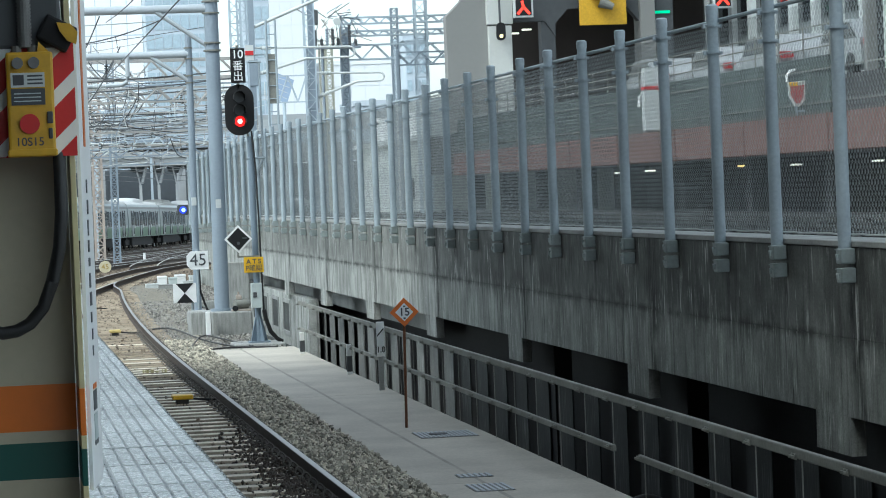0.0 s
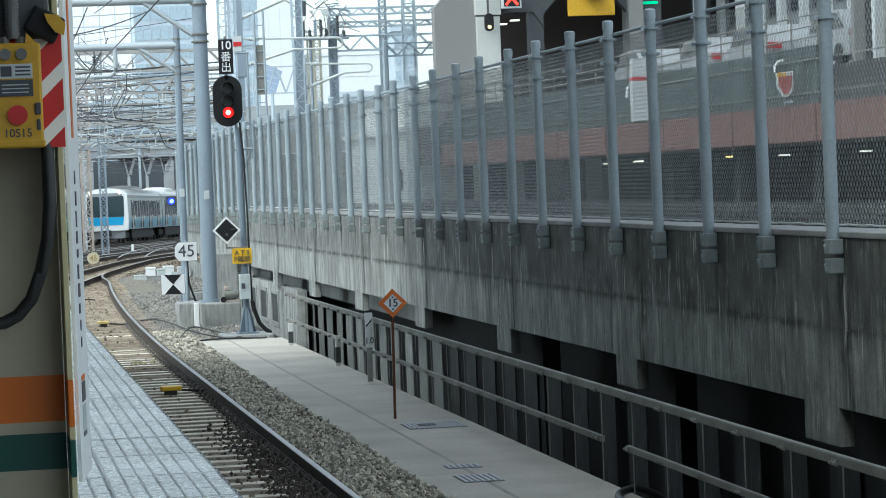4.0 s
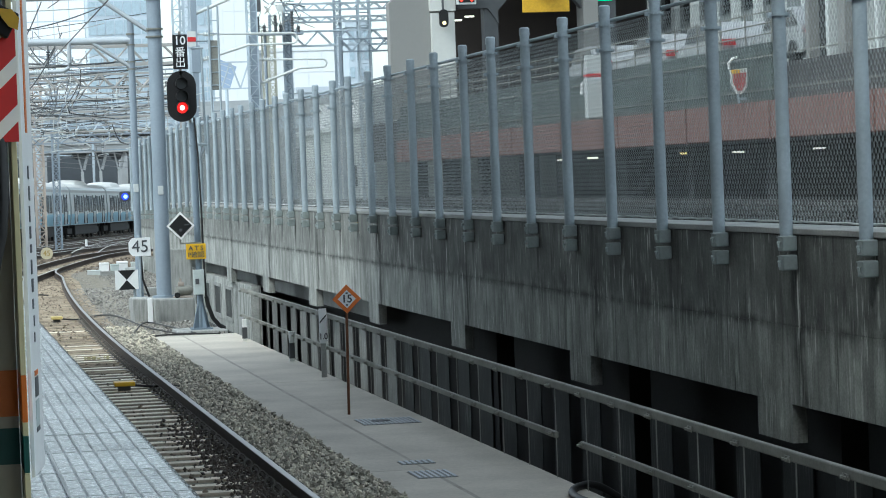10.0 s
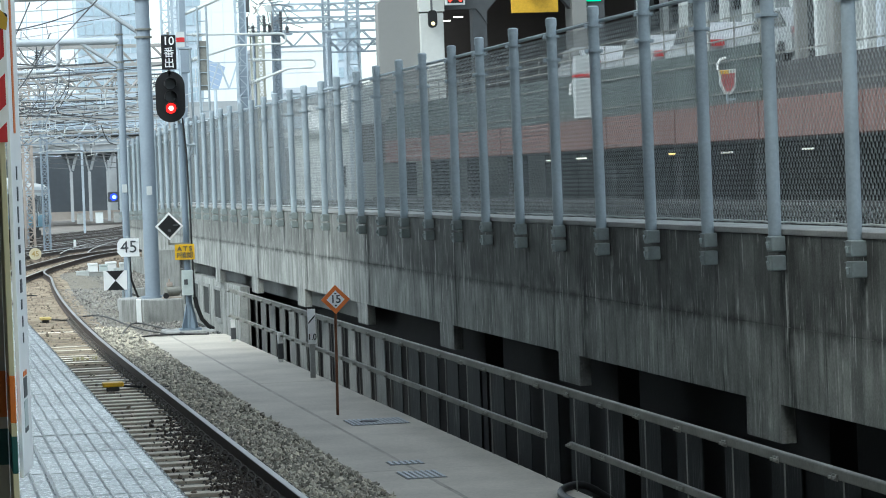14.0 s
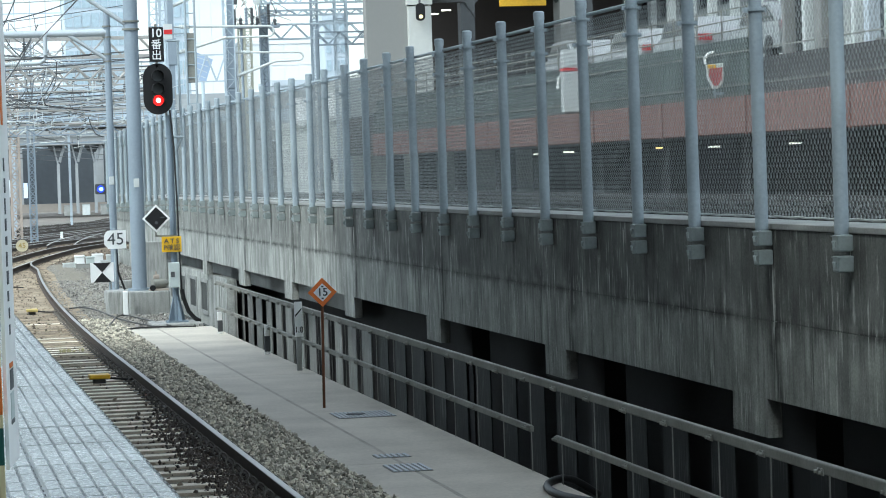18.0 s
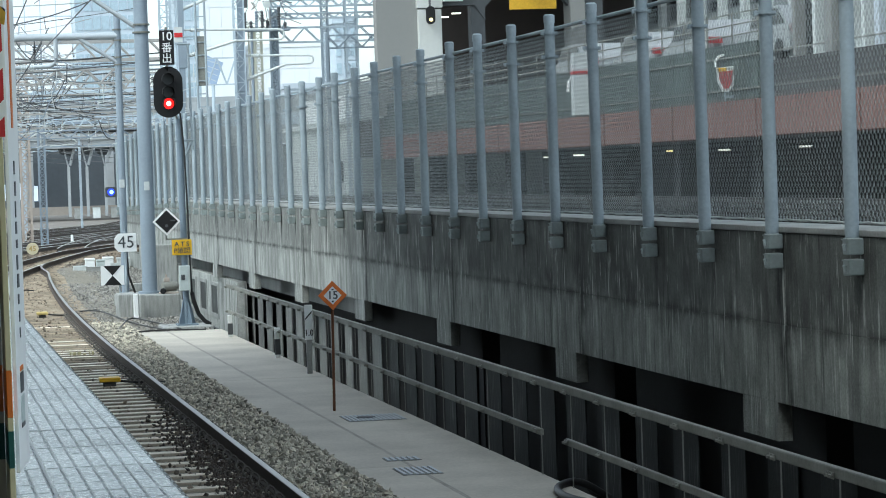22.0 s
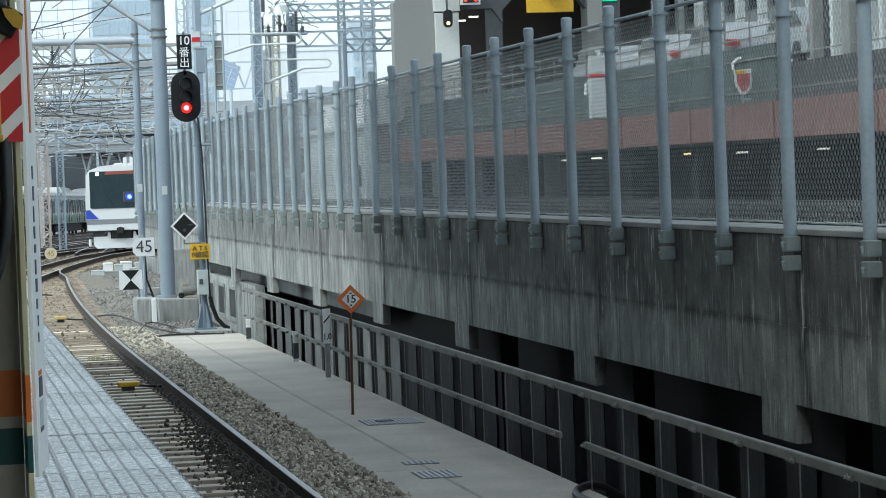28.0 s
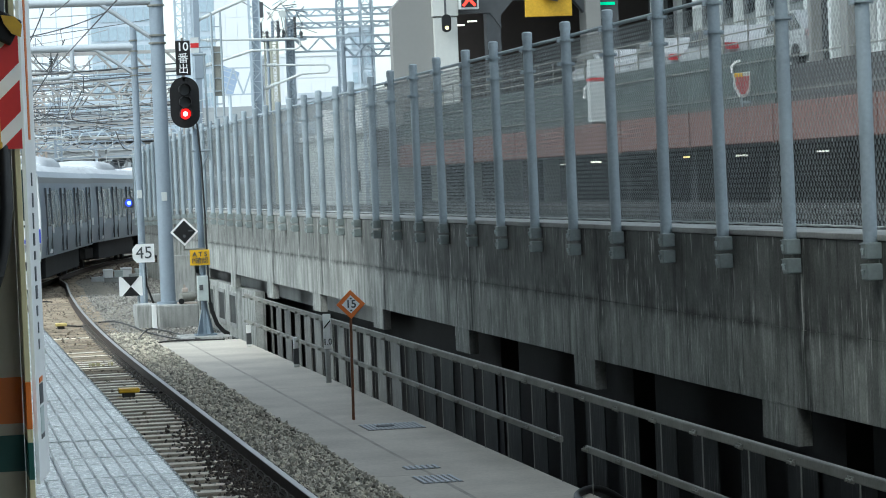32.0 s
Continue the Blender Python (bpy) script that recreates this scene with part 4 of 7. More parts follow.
def build_limit_sign():
    root = thing("speed_limit_sign", "orange bordered diamond sign on a rusty rod", "sign", at=(4.85, 32.93, -0.15))
    bm = B()
    tube(bm, (0, 0, 0), (0.02, 0, 1.42), 0.017, 10)
    part("post", bm, rust_post, root, "rust brown rod", smooth=True)
    c, d = 1.365, 0.172
    bm = B()
    prism(bm, [(0.02, c + d), (0.02 + d, c), (0.02, c - d), (0.02 - d, c)], -0.035, -0.02)
    plate = part("plate", bm, sign_orange, root, "orange diamond plate")
    bm = B()
    d = 0.108
    prism(bm, [(0.02, c + d), (0.02 + d, c), (0.02, c - d), (0.02 - d, c)], -0.040, -0.033)
    part("face", bm, white, plate)
    lettering("15", 0.13, charcoal, plate, (0.02, -0.045, c), bold=0.015)
    bm = B()
    box(bm, 0.008, 0.032, -0.05, -0.035, c + 0.062, c + 0.078)
    box(bm, 0.008, 0.032, -0.05, -0.035, c - 0.078, c - 0.062)
    part("mark", bm, charcoal, plate)


build_limit_sign()


def build_gradient_post():
    root = thing("gradient_post", "narrow white gradient post with a black slanting bar", "sign", at=(5.46, 39.3, -0.15))
    bm = B()
    box(bm, -0.035, 0.035, -0.03, 0.03, 0, 0.5)
    part("post", bm, concrete_pale, root)
    bm = B()
    box(bm, -0.055, 0.055, -0.05, -0.03, 0.48, 0.97, 0.004)
    plate = part("plate", bm, white, root)
    bm = B()
    prism(bm, [(-0.045, 0.76), (0.045, 0.86), (0.045, 0.885), (-0.045, 0.785)], -0.056, -0.048)
    part("slanting_bar", bm, black, plate)
    lettering("1.0", 0.12, black, plate, (0.0, -0.054, 0.575), stretch=0.85)


build_gradient_post()


def build_white_markers():
    for x, y, h in ((5.47, 49.3, 0.38), (5.5, 43.1, 0.46)):
        root = thing("marker_stake", "short white marker stake beside the railing", "marker", "marker stakes", at=(x, y, -0.15))
        bm = B()
        box(bm, -0.04, 0.04, -0.03, 0.03, 0, h, 0.01)
        part("stake", bm, white, root)
        bm = B()
        box(bm, -0.042, 0.042, -0.032, 0.032, h * 0.1, h * 0.62)
        part("band", bm, charcoal, root)
    root = thing("marker_stake", "white plastic marker stake beside the mast foundation", "marker", "marker stakes", at=(4.5, 57.8, -0.2))
    bm = B()
    box(bm, -0.05, 0.05, -0.05, 0.05, 0, 0.52, 0.012)
    part("stake", bm, white, root)
    bm = B()
    box(bm, 0.1, 0.18, -0.03, 0.03, 0, 0.5, 0.01)
    part("stake", bm, concrete_pale, root)


build_white_markers()


def build_track_box(x, y, z, w, material, label):
    root = thing("track_beacon", label, "beacon", "track beacons", at=(x, y, z))
    bm = B()
    box(bm, -w * 0.55, w * 0.55, -0.06, 0.14, -0.09, 0.0, 0.01)
    part("base", bm, charcoal, root)
    bm = B()
    box(bm, -w * 0.92, w * 0.92, -0.15, 0.15, 0.0, 0.06, 0.015)
    part("case", bm, material, root)
    bm = B()
    polyline(bm, [(w * 0.9, 0, 0.0), (w + 0.2, -0.05, -0.02), (w + 0.45, 0.02, -0.03), (w + 0.62, 0.0, -0.05)], 0.018, 6)
    part("cable", bm, rubber, root)


build_track_box(2.63, 38.9, -0.10, 0.155, yellow, "small yellow beacon box between the rails")
build_track_box(2.68, 59.6, -0.10, 0.13, yellow_faded, "faded yellow beacon box between the rails")
build_track_box(2.35, 74.0, -0.08, 0.16, yellow_faded, "faded yellow beacon box between the rails")


def build_drain(x, y, w, d, slats, plug=None):
    root = thing("drain_grate", "slotted steel drain grate set in the walkway", "drain", "drain grates", at=(x, y, -0.148))
    bm = B()
    box(bm, -w / 2, w / 2, -d / 2, d / 2, 0.0, 0.004)
    part("pit", bm, galv_dull, root, "grey sunk frame")
    n = slats
    me = mesh_of("slat", box(B(), -w / n * 0.27, w / n * 0.27, -d / 2, d / 2, 0.004, 0.012), pale_pipe)
    for k in range(n):
        piece("slat", me, root, pose(w * ((k + 0.5) / n - 0.5), 0, 0))
    if plug:
        bm = B()
        bmesh.ops.create_cone(bm, cap_ends=True, segments=20, radius1=plug, radius2=plug, depth=0.006, matrix=pose(-w * 0.12, 0, 0.016))
        part("plug", bm, charcoal, root, "dark round cover")


build_drain(5.11, 31.72, 0.66, 0.75, 13, 0.11)
build_drain(4.57, 25.85, 0.38, 0.62, 7)
build_drain(4.62, 27.0, 0.34, 0.3, 6)


def build_blue_lamp():
    root = thing("indicator_lamp", "blue glowing indicator lamp in a square case on the mast", "lamp", at=(4.43, 62.9, 2.40))
    bm = B()
    prism(bm, rounded(-0.12, 0.12, -0.115, 0.115, 0.04), -0.10, 0.06)
    part("case", bm, charcoal, root)
    bm = B()
    prism(bm, disc(0, 0, 0.082), -0.112, -0.10)
    part("ring", bm, blue_glow, root, "deep blue lens ring")
    bm = B()
    prism(bm, disc(0.01, 0, 0.045), -0.118, -0.11)
    part("core", bm, blue_core, root, "bright blue white core")
    bm = B()
    tube(bm, (0, 0, -0.02), (0.14, 0.4, -0.02), 0.025, 8)
    part("bracket", bm, galv_dull, root)


build_blue_lamp()


def build_cables():
    for k, pts in enumerate(([(3.4, 50, -0.14), (3.9, 54, -0.1), (4.3, 57, -0.05), (4.6, 55, -0.08), (4.9, 52.5, -0.1)],
                             [(3.5, 62, -0.14), (3.9, 60, -0.02), (4.2, 55, -0.1), (4.7, 52.4, -0.12)],
                             [(3.6, 51.6, -0.13), (4.4, 52.2, -0.08), (5.3, 51.8, -0.1)])):
        pts = [Vector((x, y, z - 0.04)) for x, y, z in pts]
        for turn in range(3):
            pts = [pts[0]] + [p for a, b in zip(pts, pts[1:]) for p in (a * 0.75 + b * 0.25, a * 0.25 + b * 0.75)] + [pts[-1]]
        bm = B()
        polyline(bm, pts, 0.016, 6)
        ob = part("ground_cable", bm, rubber)
        tagged(ob, "black cable lying loose on the ballast", "cable", "ground cables")


build_cables()


def build_machine_boxes():
    for x, y, w, d, h, m in ((5.35, 91.2, 0.42, 0.4, 0.2, off_white), (5.75, 92.4, 0.3, 0.4, 0.40, white), (6.05, 91.8, 0.26, 0.3, 0.36, grey_box), (6.35, 92.6, 0.34, 0.4, 0.42, white), (6.62, 91.5, 0.5, 0.3, 0.24, off_white), (5.95, 90.4, 0.9, 0.22, 0.18, concrete_pale), (6.9, 93.4, 0.4, 0.4, 0.36, off_white)):
        root = thing("track_cabinet", "low pale trackside cabinet on the ballast", "cabinet", "trackside cabinets", at=(x, y, -0.24))
        bm = B()
        box(bm, -w / 2, w / 2, -d / 2, d / 2, 0, h * 0.82, 0.015)
        part("case", bm, m, root)
        bm = B()
        box(bm, -w / 2 - 0.012, w / 2 + 0.012, -d / 2 - 0.012, d / 2 + 0.012, h * 0.82, h, 0.02)
        part("lid", bm, m, root)
    root = thing("switch_machine", "small rusty grey motor on the mast foundation", "switch machine", at=(5.22, 58.22, 0.29))
    bm = B()
    box(bm, -0.2, 0.2, -0.12, 0.12, 0.0, 0.04, 0.01)
    part("base", bm, rusty, root)
    bm = B()
    tube(bm, (-0.13, -0.05, 0.14), (0.14, 0.03, 0.15), 0.1, 14)
    tube(bm, (0.14, 0.03, 0.15), (0.19, 0.045, 0.15), 0.06, 12)
    part("motor", bm, galv_dull, root, "dull cylindrical motor", smooth=True)
    bm = B()
    box(bm, -0.1, 0.02, -0.06, 0.06, 0.24, 0.33, 0.02)
    tube(bm, (-0.04, 0, 0.32), (-0.05, 0, 0.4), 0.02, 8)
    part("terminal_box", bm, rusty, root)
    bm = B()
    tube(bm, (-0.13, -0.15, 0.06), (-0.13, -0.1, 0.06), 0.06, 12)
    part("crank_wheel", bm, black, root)


build_machine_boxes()


def build_hose():
    pts = [Vector(p) for p in ((6.0, 24.25, -0.3), (5.72, 24.15, -0.12), (5.52, 23.95, -0.115), (5.37, 23.6, -0.12), (5.31, 23.1, -0.12), (5.36, 22.65, -0.12), (5.48, 22.2, -0.115), (5.62, 21.9, -0.13), (5.8, 21.6, -0.35))]
    for turn in range(2):
        pts = [pts[0]] + [p for a, b in zip(pts, pts[1:]) for p in (a * 0.75 + b * 0.25, a * 0.25 + b * 0.75)] + [pts[-1]]
    ob = part("hose", polyline(B(), pts, 0.034, 10), rubber, smooth=True)
    tagged(ob, "thick black hose looping over the walkway edge", "hose")


build_hose()


def build_track_mark():
    root = thing("track_mark", "faded yellow painted mark lying between the rails", "marking", at=(2.68, 46.2, -0.163))
    for k, (x, w) in enumerate(((-0.17, 0.03), (-0.11, 0.06), (-0.03, 0.06), (0.05, 0.05), (0.14, 0.02), (0.19, 0.04))):
        bm = B()
        box(bm, x - w / 2, x + w / 2, -0.03, 0.03, 0.0, 0.05 if k != 3 else 0.025, 0.004)
        part("print_bar", bm, cream_edge, root)


build_track_mark()


# ---- platform column with its emergency button ----
def build_column():
    root = thing("platform_column", "cream steel platform column with orange and green stripes", "column", at=(0, 8.6, 1.1))
    x0, x1 = -0.22, 0.275
    bands = [(0.0, 0.72, cream), (0.72, 0.83, green), (0.83, 0.865, cream), (0.865, 1.005, orange), (1.005, 6.4, cream)]
    for z0, z1, m in bands:
        bm = B()
        box(bm, x0, 0.262, 0.02, 0.10, z0, z1)
        part("stripe" if m in (orange, green) else "shaft", bm, m, root)
    for z0, z1, m in ((0, 0.71, cream_edge), (0.71, 0.82, green), (0.82, 0.86, cream_edge), (0.86, 1.0, orange), (1.0, 6.4, cream_edge)):
        bm = B()
        box(bm, 0.266, 0.283, -0.17, 0.14, z0, z1, 0.002)
        part("edge_flange", bm, m, root)
    # narrow notice board, turned almost edge on
    bm = B()
    box(bm, 0.0, 0.012, -0.03, 0.36, 0.69, 2.35, 0.002)
    board = part("notice_board", bm, white, root, "tall narrow white notice board seen edge on")
    board.matrix_basis = pose(0.292, -0.08, 0, 0, 0, -6.5)
    for z0, z1, m, a, b in ((1.72, 2.3, orange, 0.10, 0.16), (0.92, 0.98, charcoal, 0.08, 0.2), (0.83, 0.91, grey_box, 0.08, 0.2), (0.815, 0.83, charcoal, 0.08, 0.2), (0.985, 1.0, orange, 0.08, 0.2)):
        bm = B()
        box(bm, 0.0125, 0.0145, a, b, z0, z1)
        part("panel_print", bm, m, board)
    z = 1.62
    rng = random.Random(5)
    while z > 1.08:
        h = rng.uniform(0.025, 0.05)
        bm = B()
        box(bm, 0.0125, 0.0145, 0.10 + rng.uniform(0, 0.03), 0.17 - rng.uniform(0, 0.02), z - h, z)
        part("print_bar", bm, charcoal, board)
        z -= h + rng.uniform(0.012, 0.022)
    # striped warning sheet
    bm = B()
    box(bm, -0.2, 0.29, -0.186, -0.178, 1.69, 2.06)
    sheet = part("warning_sheet", bm, red, root, "red sheet with slanting white stripes")
    for k in range(-1, 5):
        z = 1.423 + 0.143 * k
        bm = B()
        pts = [(-0.2, z), (0.29, z + 0.47), (0.29, z + 0.52), (-0.2, z + 0.05)]
        prism(bm, pts, -0.1895, -0.1865)
        for limit, normal in ((2.058, 1), (1.692, -1)):
            g = bm.verts[:] + bm.edges[:] + bm.faces[:]
            bmesh.ops.bisect_plane(bm, geom=g, plane_co=(0, 0, limit), plane_no=(0, 0, normal), clear_outer=True)
        if bm.faces:
            part("white_stripe", bm, white, sheet)
        else:
            bm.free()
    return root


build_column()


def build_button():
    root = thing("emergency_button", "yellow emergency stop button box on the column", "button box", at=(0.158, 8.39, 2.94))
    bm = B()
    box(bm, -0.068, 0.068, -0.07, 0.02, -0.145, 0.155, 0.008)
    body = part("case", bm, yellow_dim, root)
    bm = B()
    box(bm, -0.072, 0.072, -0.075, 0.02, -0.15, -0.128, 0.006)
    part("lip", bm, yellow_dim, body)
    bm = B()
    prism(bm, disc(-0.006, -0.055, 0.029, 24), -0.082, -0.07)
    part("push_button", bm, red, root, "round red push button")
    bm = B()
    box(bm, -0.056, 0.042, -0.0735, -0.07, 0.052, 0.094)
    lab = part("label_plate", bm, off_white, root, "small printed label")
    bm = B()
    for k in range(3):
        box(bm, -0.008, 0.036, -0.0745, -0.0735, 0.06 + 0.011 * k, 0.065 + 0.011 * k)
    box(bm, -0.05, -0.018, -0.0745, -0.0735, 0.058, 0.088)
    part("print_bar", bm, charcoal, lab)
    bm = B()
    box(bm, -0.056, 0.042, -0.0735, -0.07, 0.0, 0.048)
    dark = part("label_plate", bm, charcoal, root, "dark instruction label")
    bm = B()
    for k in range(3):
        box(bm, -0.048, 0.03, -0.0745, -0.0735, 0.010 + 0.011 * k, 0.013 + 0.011 * k)
    part("print_bar", bm, grey_box, dark)
    lettering("10S15", 0.034, charcoal, body, (-0.007, -0.0705, -0.108), thick=0.001)
    for x in (-0.035, 0.012):
        bm = B()
        tube(bm, (x, -0.07, 0.122), (x, -0.092, 0.122), 0.017, 10)
        part("gland", bm, sleeve, root)
        bm = B()
        tube(bm, (x, -0.02, 0.15), (x, -0.02, 0.175), 0.015, 8)
        part("gland", bm, sleeve, root)
    bm = B()
    box(bm, 0.045, 0.062, -0.078, -0.066, -0.055, -0.02, 0.003)
    box(bm, 0.048, 0.06, -0.076, -0.066, -0.1, -0.068, 0.003)
    part("latch", bm, charcoal, root)
    bm = B()
    z = 0.17
    while z < 0.62:
        tube(bm, (-0.01, -0.02, z), (-0.01, -0.02, z + 0.006), 0.022, 14)
        tube(bm, (-0.01, -0.02, z + 0.006), (-0.01, -0.02, z + 0.011), 0.019, 14)
        z += 0.011
    part("conduit", bm, sleeve, root, "ribbed grey conduit")


build_button()


def build_column_cable():
    bm = B()
    pts = [(0.236, 8.44, 2.84), (0.236, 8.42, 2.75), (0.235, 8.40, 2.62), (0.225, 8.40, 2.52), (0.2, 8.40, 2.42), (0.17, 8.40, 2.345), (0.13, 8.40, 2.30), (0.09, 8.40, 2.28), (0.05, 8.40, 2.275), (0.0, 8.40, 2.29), (-0.06, 8.40, 2.36), (-0.1, 8.40, 2.5)]
    polyline(bm, pts, 0.0195, 10)
    ob = part("hanging_cable", bm, rubber, smooth=True)
    tagged(ob, "thick black cable hanging in a loop on the column", "cable")
    root = thing("hazard_bracket", "black and yellow striped bracket at the column head", "bracket", at=(0.262, 8.38, 3.145))
    bm = B()
    box(bm, -0.07, 0.03, -0.02, 0.05, -0.045, 0.035, 0.008, Matrix.Rotation(0.5, 4, "Y"))
    part("guard", bm, black, root)
    bm = B()
    prism(bm, [(-0.02, 0.035), (0.02, 0.03), (0.04, 0.005), (0.035, -0.03), (0.01, -0.02), (-0.012, 0.01)], -0.034, -0.021)
    prism(bm, [(-0.075, -0.02), (-0.05, -0.045), (-0.04, -0.06), (-0.08, -0.055)], -0.034, -0.021)
    part("yellow_stripe", bm, yellow_dim, root)
    # duct enlarged in dark grey to carry the shade at the column head
    root = thing("cable_duct", "dark grey cable duct across the column head", "duct", at=(0, 8.4, 3.25))
    bm = B()
    box(bm, -0.5, 0.255, 0.0, 0.09, -0.14, 0.6, 0.01)
    part("duct", bm, charcoal, root)


build_column_cable()


# ---- road bridge, gatehouse and cars behind the fence ----
def build_road_bridge():
    root = thing("road_bridge", "red brown girder road bridge with a dark underpass below", "bridge", kind="structure")
    x, y0, y1 = 20.0, 35.0, 140.0
    y = y0
    while y < 119:
        n = min(y + 7.5, 119)
        bm = B()
        box(bm, x, x + 0.4, y + 0.02, n - 0.02, 3.2, 4.1, 0.02)
        part("girder", bm, girder, root)
        if y > 60:
            bm = B()
            box(bm, x + 0.06, x + 0.3, y + 0.02, n - 0.02, 4.1, 5.5, 0.02)
            part("parapet", bm, parapet, root)
        bm = B()
        box(bm, x - 0.03, x + 0.43, y, y + 0.08, 3.18, 4.11)
        part("stiffener", bm, girder, root)
        bm = B()
        for k in range(2):
            box(bm, x + 0.02, x + 0.05, y + 0.02, n - 0.02, 4.35 + 0.8 * k, 4.39 + 0.8 * k)
        part("parapet_rail", bm, galv_dull, root)
        # piers, like the walls below, carry the underpass shade in their colour
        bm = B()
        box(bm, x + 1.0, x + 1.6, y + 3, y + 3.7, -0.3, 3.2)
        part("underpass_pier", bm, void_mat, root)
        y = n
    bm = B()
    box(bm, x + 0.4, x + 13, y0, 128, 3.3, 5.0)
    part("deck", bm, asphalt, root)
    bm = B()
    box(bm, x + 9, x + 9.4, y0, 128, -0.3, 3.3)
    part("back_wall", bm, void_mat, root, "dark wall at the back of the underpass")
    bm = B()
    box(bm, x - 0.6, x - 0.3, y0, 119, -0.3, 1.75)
    part("low_wall", bm, void_mat, root, "low near-black wall along the underpass")
    for k, (lx, ly) in enumerate(((21.6, 78.5), (24.2, 82), (23.0, 73.0), (24.8, 76), (20.9, 87), (22.2, 97), (25.5, 90), (24.5, 66))):
        bm = B()
        box(bm, lx - 0.17, lx + 0.17, ly - 0.04, ly + 0.04, 2.94, 2.985)
        part("strip_light", bm, amber_glow if k == 0 else tube_glow, root, "small lit lamp under the deck")
        bm = B()
        box(bm, lx - 0.02, lx + 0.02, ly - 0.02, ly + 0.02, 2.99, 3.31)
        part("lamp_hanger", bm, charcoal, root)


build_road_bridge()


def build_gatehouse():
    root = thing("gatehouse", "grey and white road gate building with dark entrances", "building")
    y, d = 118.0, 9.0
    bm = B()
    prism(bm, [(19.75, 5.0), (21.5, 5.0), (21.5, 13.0), (20.9, 13.0), (20.45, 10.6), (19.75, 9.9)], y, y + 0.8)
    part("side_wall", bm, gate_grey, root, "plain grey chamfered wall")
    bm = B()
    box(bm, 21.5, 22.5, y - 0.3, y + 1.0, 5.0, 9.45, 0.02)
    box(bm, 21.45, 22.55, y - 0.35, y + 1.0, 9.5, 13.0, 0.02)
    part("pier", bm, gate_white, root, "white tiled pier")
    bm = B()
    box(bm, 28.1, 28.75, y - 0.3, y + 1.0, 5.0, 13.0, 0.02)
    part("pier", bm, gate_grey, root, "grey pier")
    bm = B()
    prism(bm, [(22.5, 9.6), (24.0, 9.6), (24.45, 8.95), (24.45, 9.5), (25.0, 10.1), (27.6, 10.1), (28.1, 9.5), (28.1, 13.0), (22.5, 13.0)], y, y + 0.5)
    part("lintel", bm, charcoal, root, "dark cladding over the entrances")
    bm = B()
    box(bm, 23.85, 24.45, y + 0.1, y + 0.8, 5.0, 9.6)
    part("mullion", bm, charcoal, root)
    bm = B()
    box(bm, 22.5, 32.5, y + 6, y + 6.3, 5.0, 13.0)
    part("inner_wall", bm, surface("brown inner wall", (0.06, 0.05, 0.045), 0.8, 0, 0.3, 0.6, 5, 0), root, "brown wall inside the entrance")
    bm = B()
    box(bm, 19.8, 33.0, y - 1.2, y + d, 13.0, 13.6)
    part("roof", bm, gate_grey, root)
    for lx, lz in ((22.95, 9.2), (23.5, 9.35)):
        bm = B()
        box(bm, lx - 0.2, lx + 0.2, y + 1.5, y + 1.6, lz - 0.03, lz + 0.03)
        part("ceiling_lamp", bm, tube_glow, root)
    bm = B()
    box(bm, 28.75, 29.6, y, y + 3, 5.0, 13.0)
    part("dark_bay", bm, charcoal, root)
    bm = B()
    box(bm, 28.8, 29.45, y - 0.06, y - 0.01, 9.78, 9.90)
    part("led_strip", bm, green_glow, root, "green lit strip")


build_gatehouse()


def build_kiosk():
    """Pale shop front on the bridge where the parapet ends: columns, dark panes and a sill."""
    rng = random.Random(8)
    root = thing("shop_front", "pale shop front with narrow columns and dark panes", "building")
    bm = B()
    box(bm, 20.9, 24.0, 36, 64.6, 4.1, 10.5)
    part("back_wall", bm, parapet, root, "dark recessed wall")
    y = 36.5
    while y < 64.2:
        w = rng.choice((0.22, 0.3, 0.5, 0.75))
        bm = B()
        box(bm, 20.45, 20.8, y, y + w, 4.1, 10.5, 0.02)
        part("column", bm, rng.choice((gate_grey, off_white, tower_wall, gate_grey)), root, "pale narrow column")
        g = rng.uniform(0.5, 1.3)
        bm = B()
        box(bm, 20.72, 20.76, y + w, y + w + g, 4.9, 7.6)
        part("pane", bm, car_dark, root, "dark glass pane")
        bm = B()
        box(bm, 20.6, 20.8, y + w, y + w + g, 4.1, 4.85 + rng.uniform(-0.2, 0.3))
        part("sill_panel", bm, rng.choice((parapet, off_white, gate_grey)), root)
        y += w + g


build_kiosk()


def build_street_front():
    """Grey street front that stands behind the road bridge."""
    root = thing("street_building", "grey street building with dark windows behind the bridge", "building")
    bm = B()
    box(bm, 33.0, 45.0, 30, 138, -0.3, 17.0)
    part("wall", bm, surface("grey green street wall", (0.16, 0.18, 0.18), 0.75, 0, 0.25, 0.3, 4, 0.1), root)
    bm = B()
    box(bm, -0.04, 0.2, -1.1, 1.1, -1.0, 1.0)
    glass_me = mesh_of("window", bm, car_dark)
    bm = B()
    box(bm, -0.25, 0.1, -0.3, 0.3, -6, 6)
    rib_me = mesh_of("pilaster", bm, off_white)
    for k in range(34):
        y = 32 + 3.1 * k
        for z in (6.6, 9.8, 13.0):
            piece("window", glass_me, root, pose(33.0, y, z))
        piece("pilaster", rib_me, root, pose(33.0, y + 1.55, 9.0))


build_street_front()


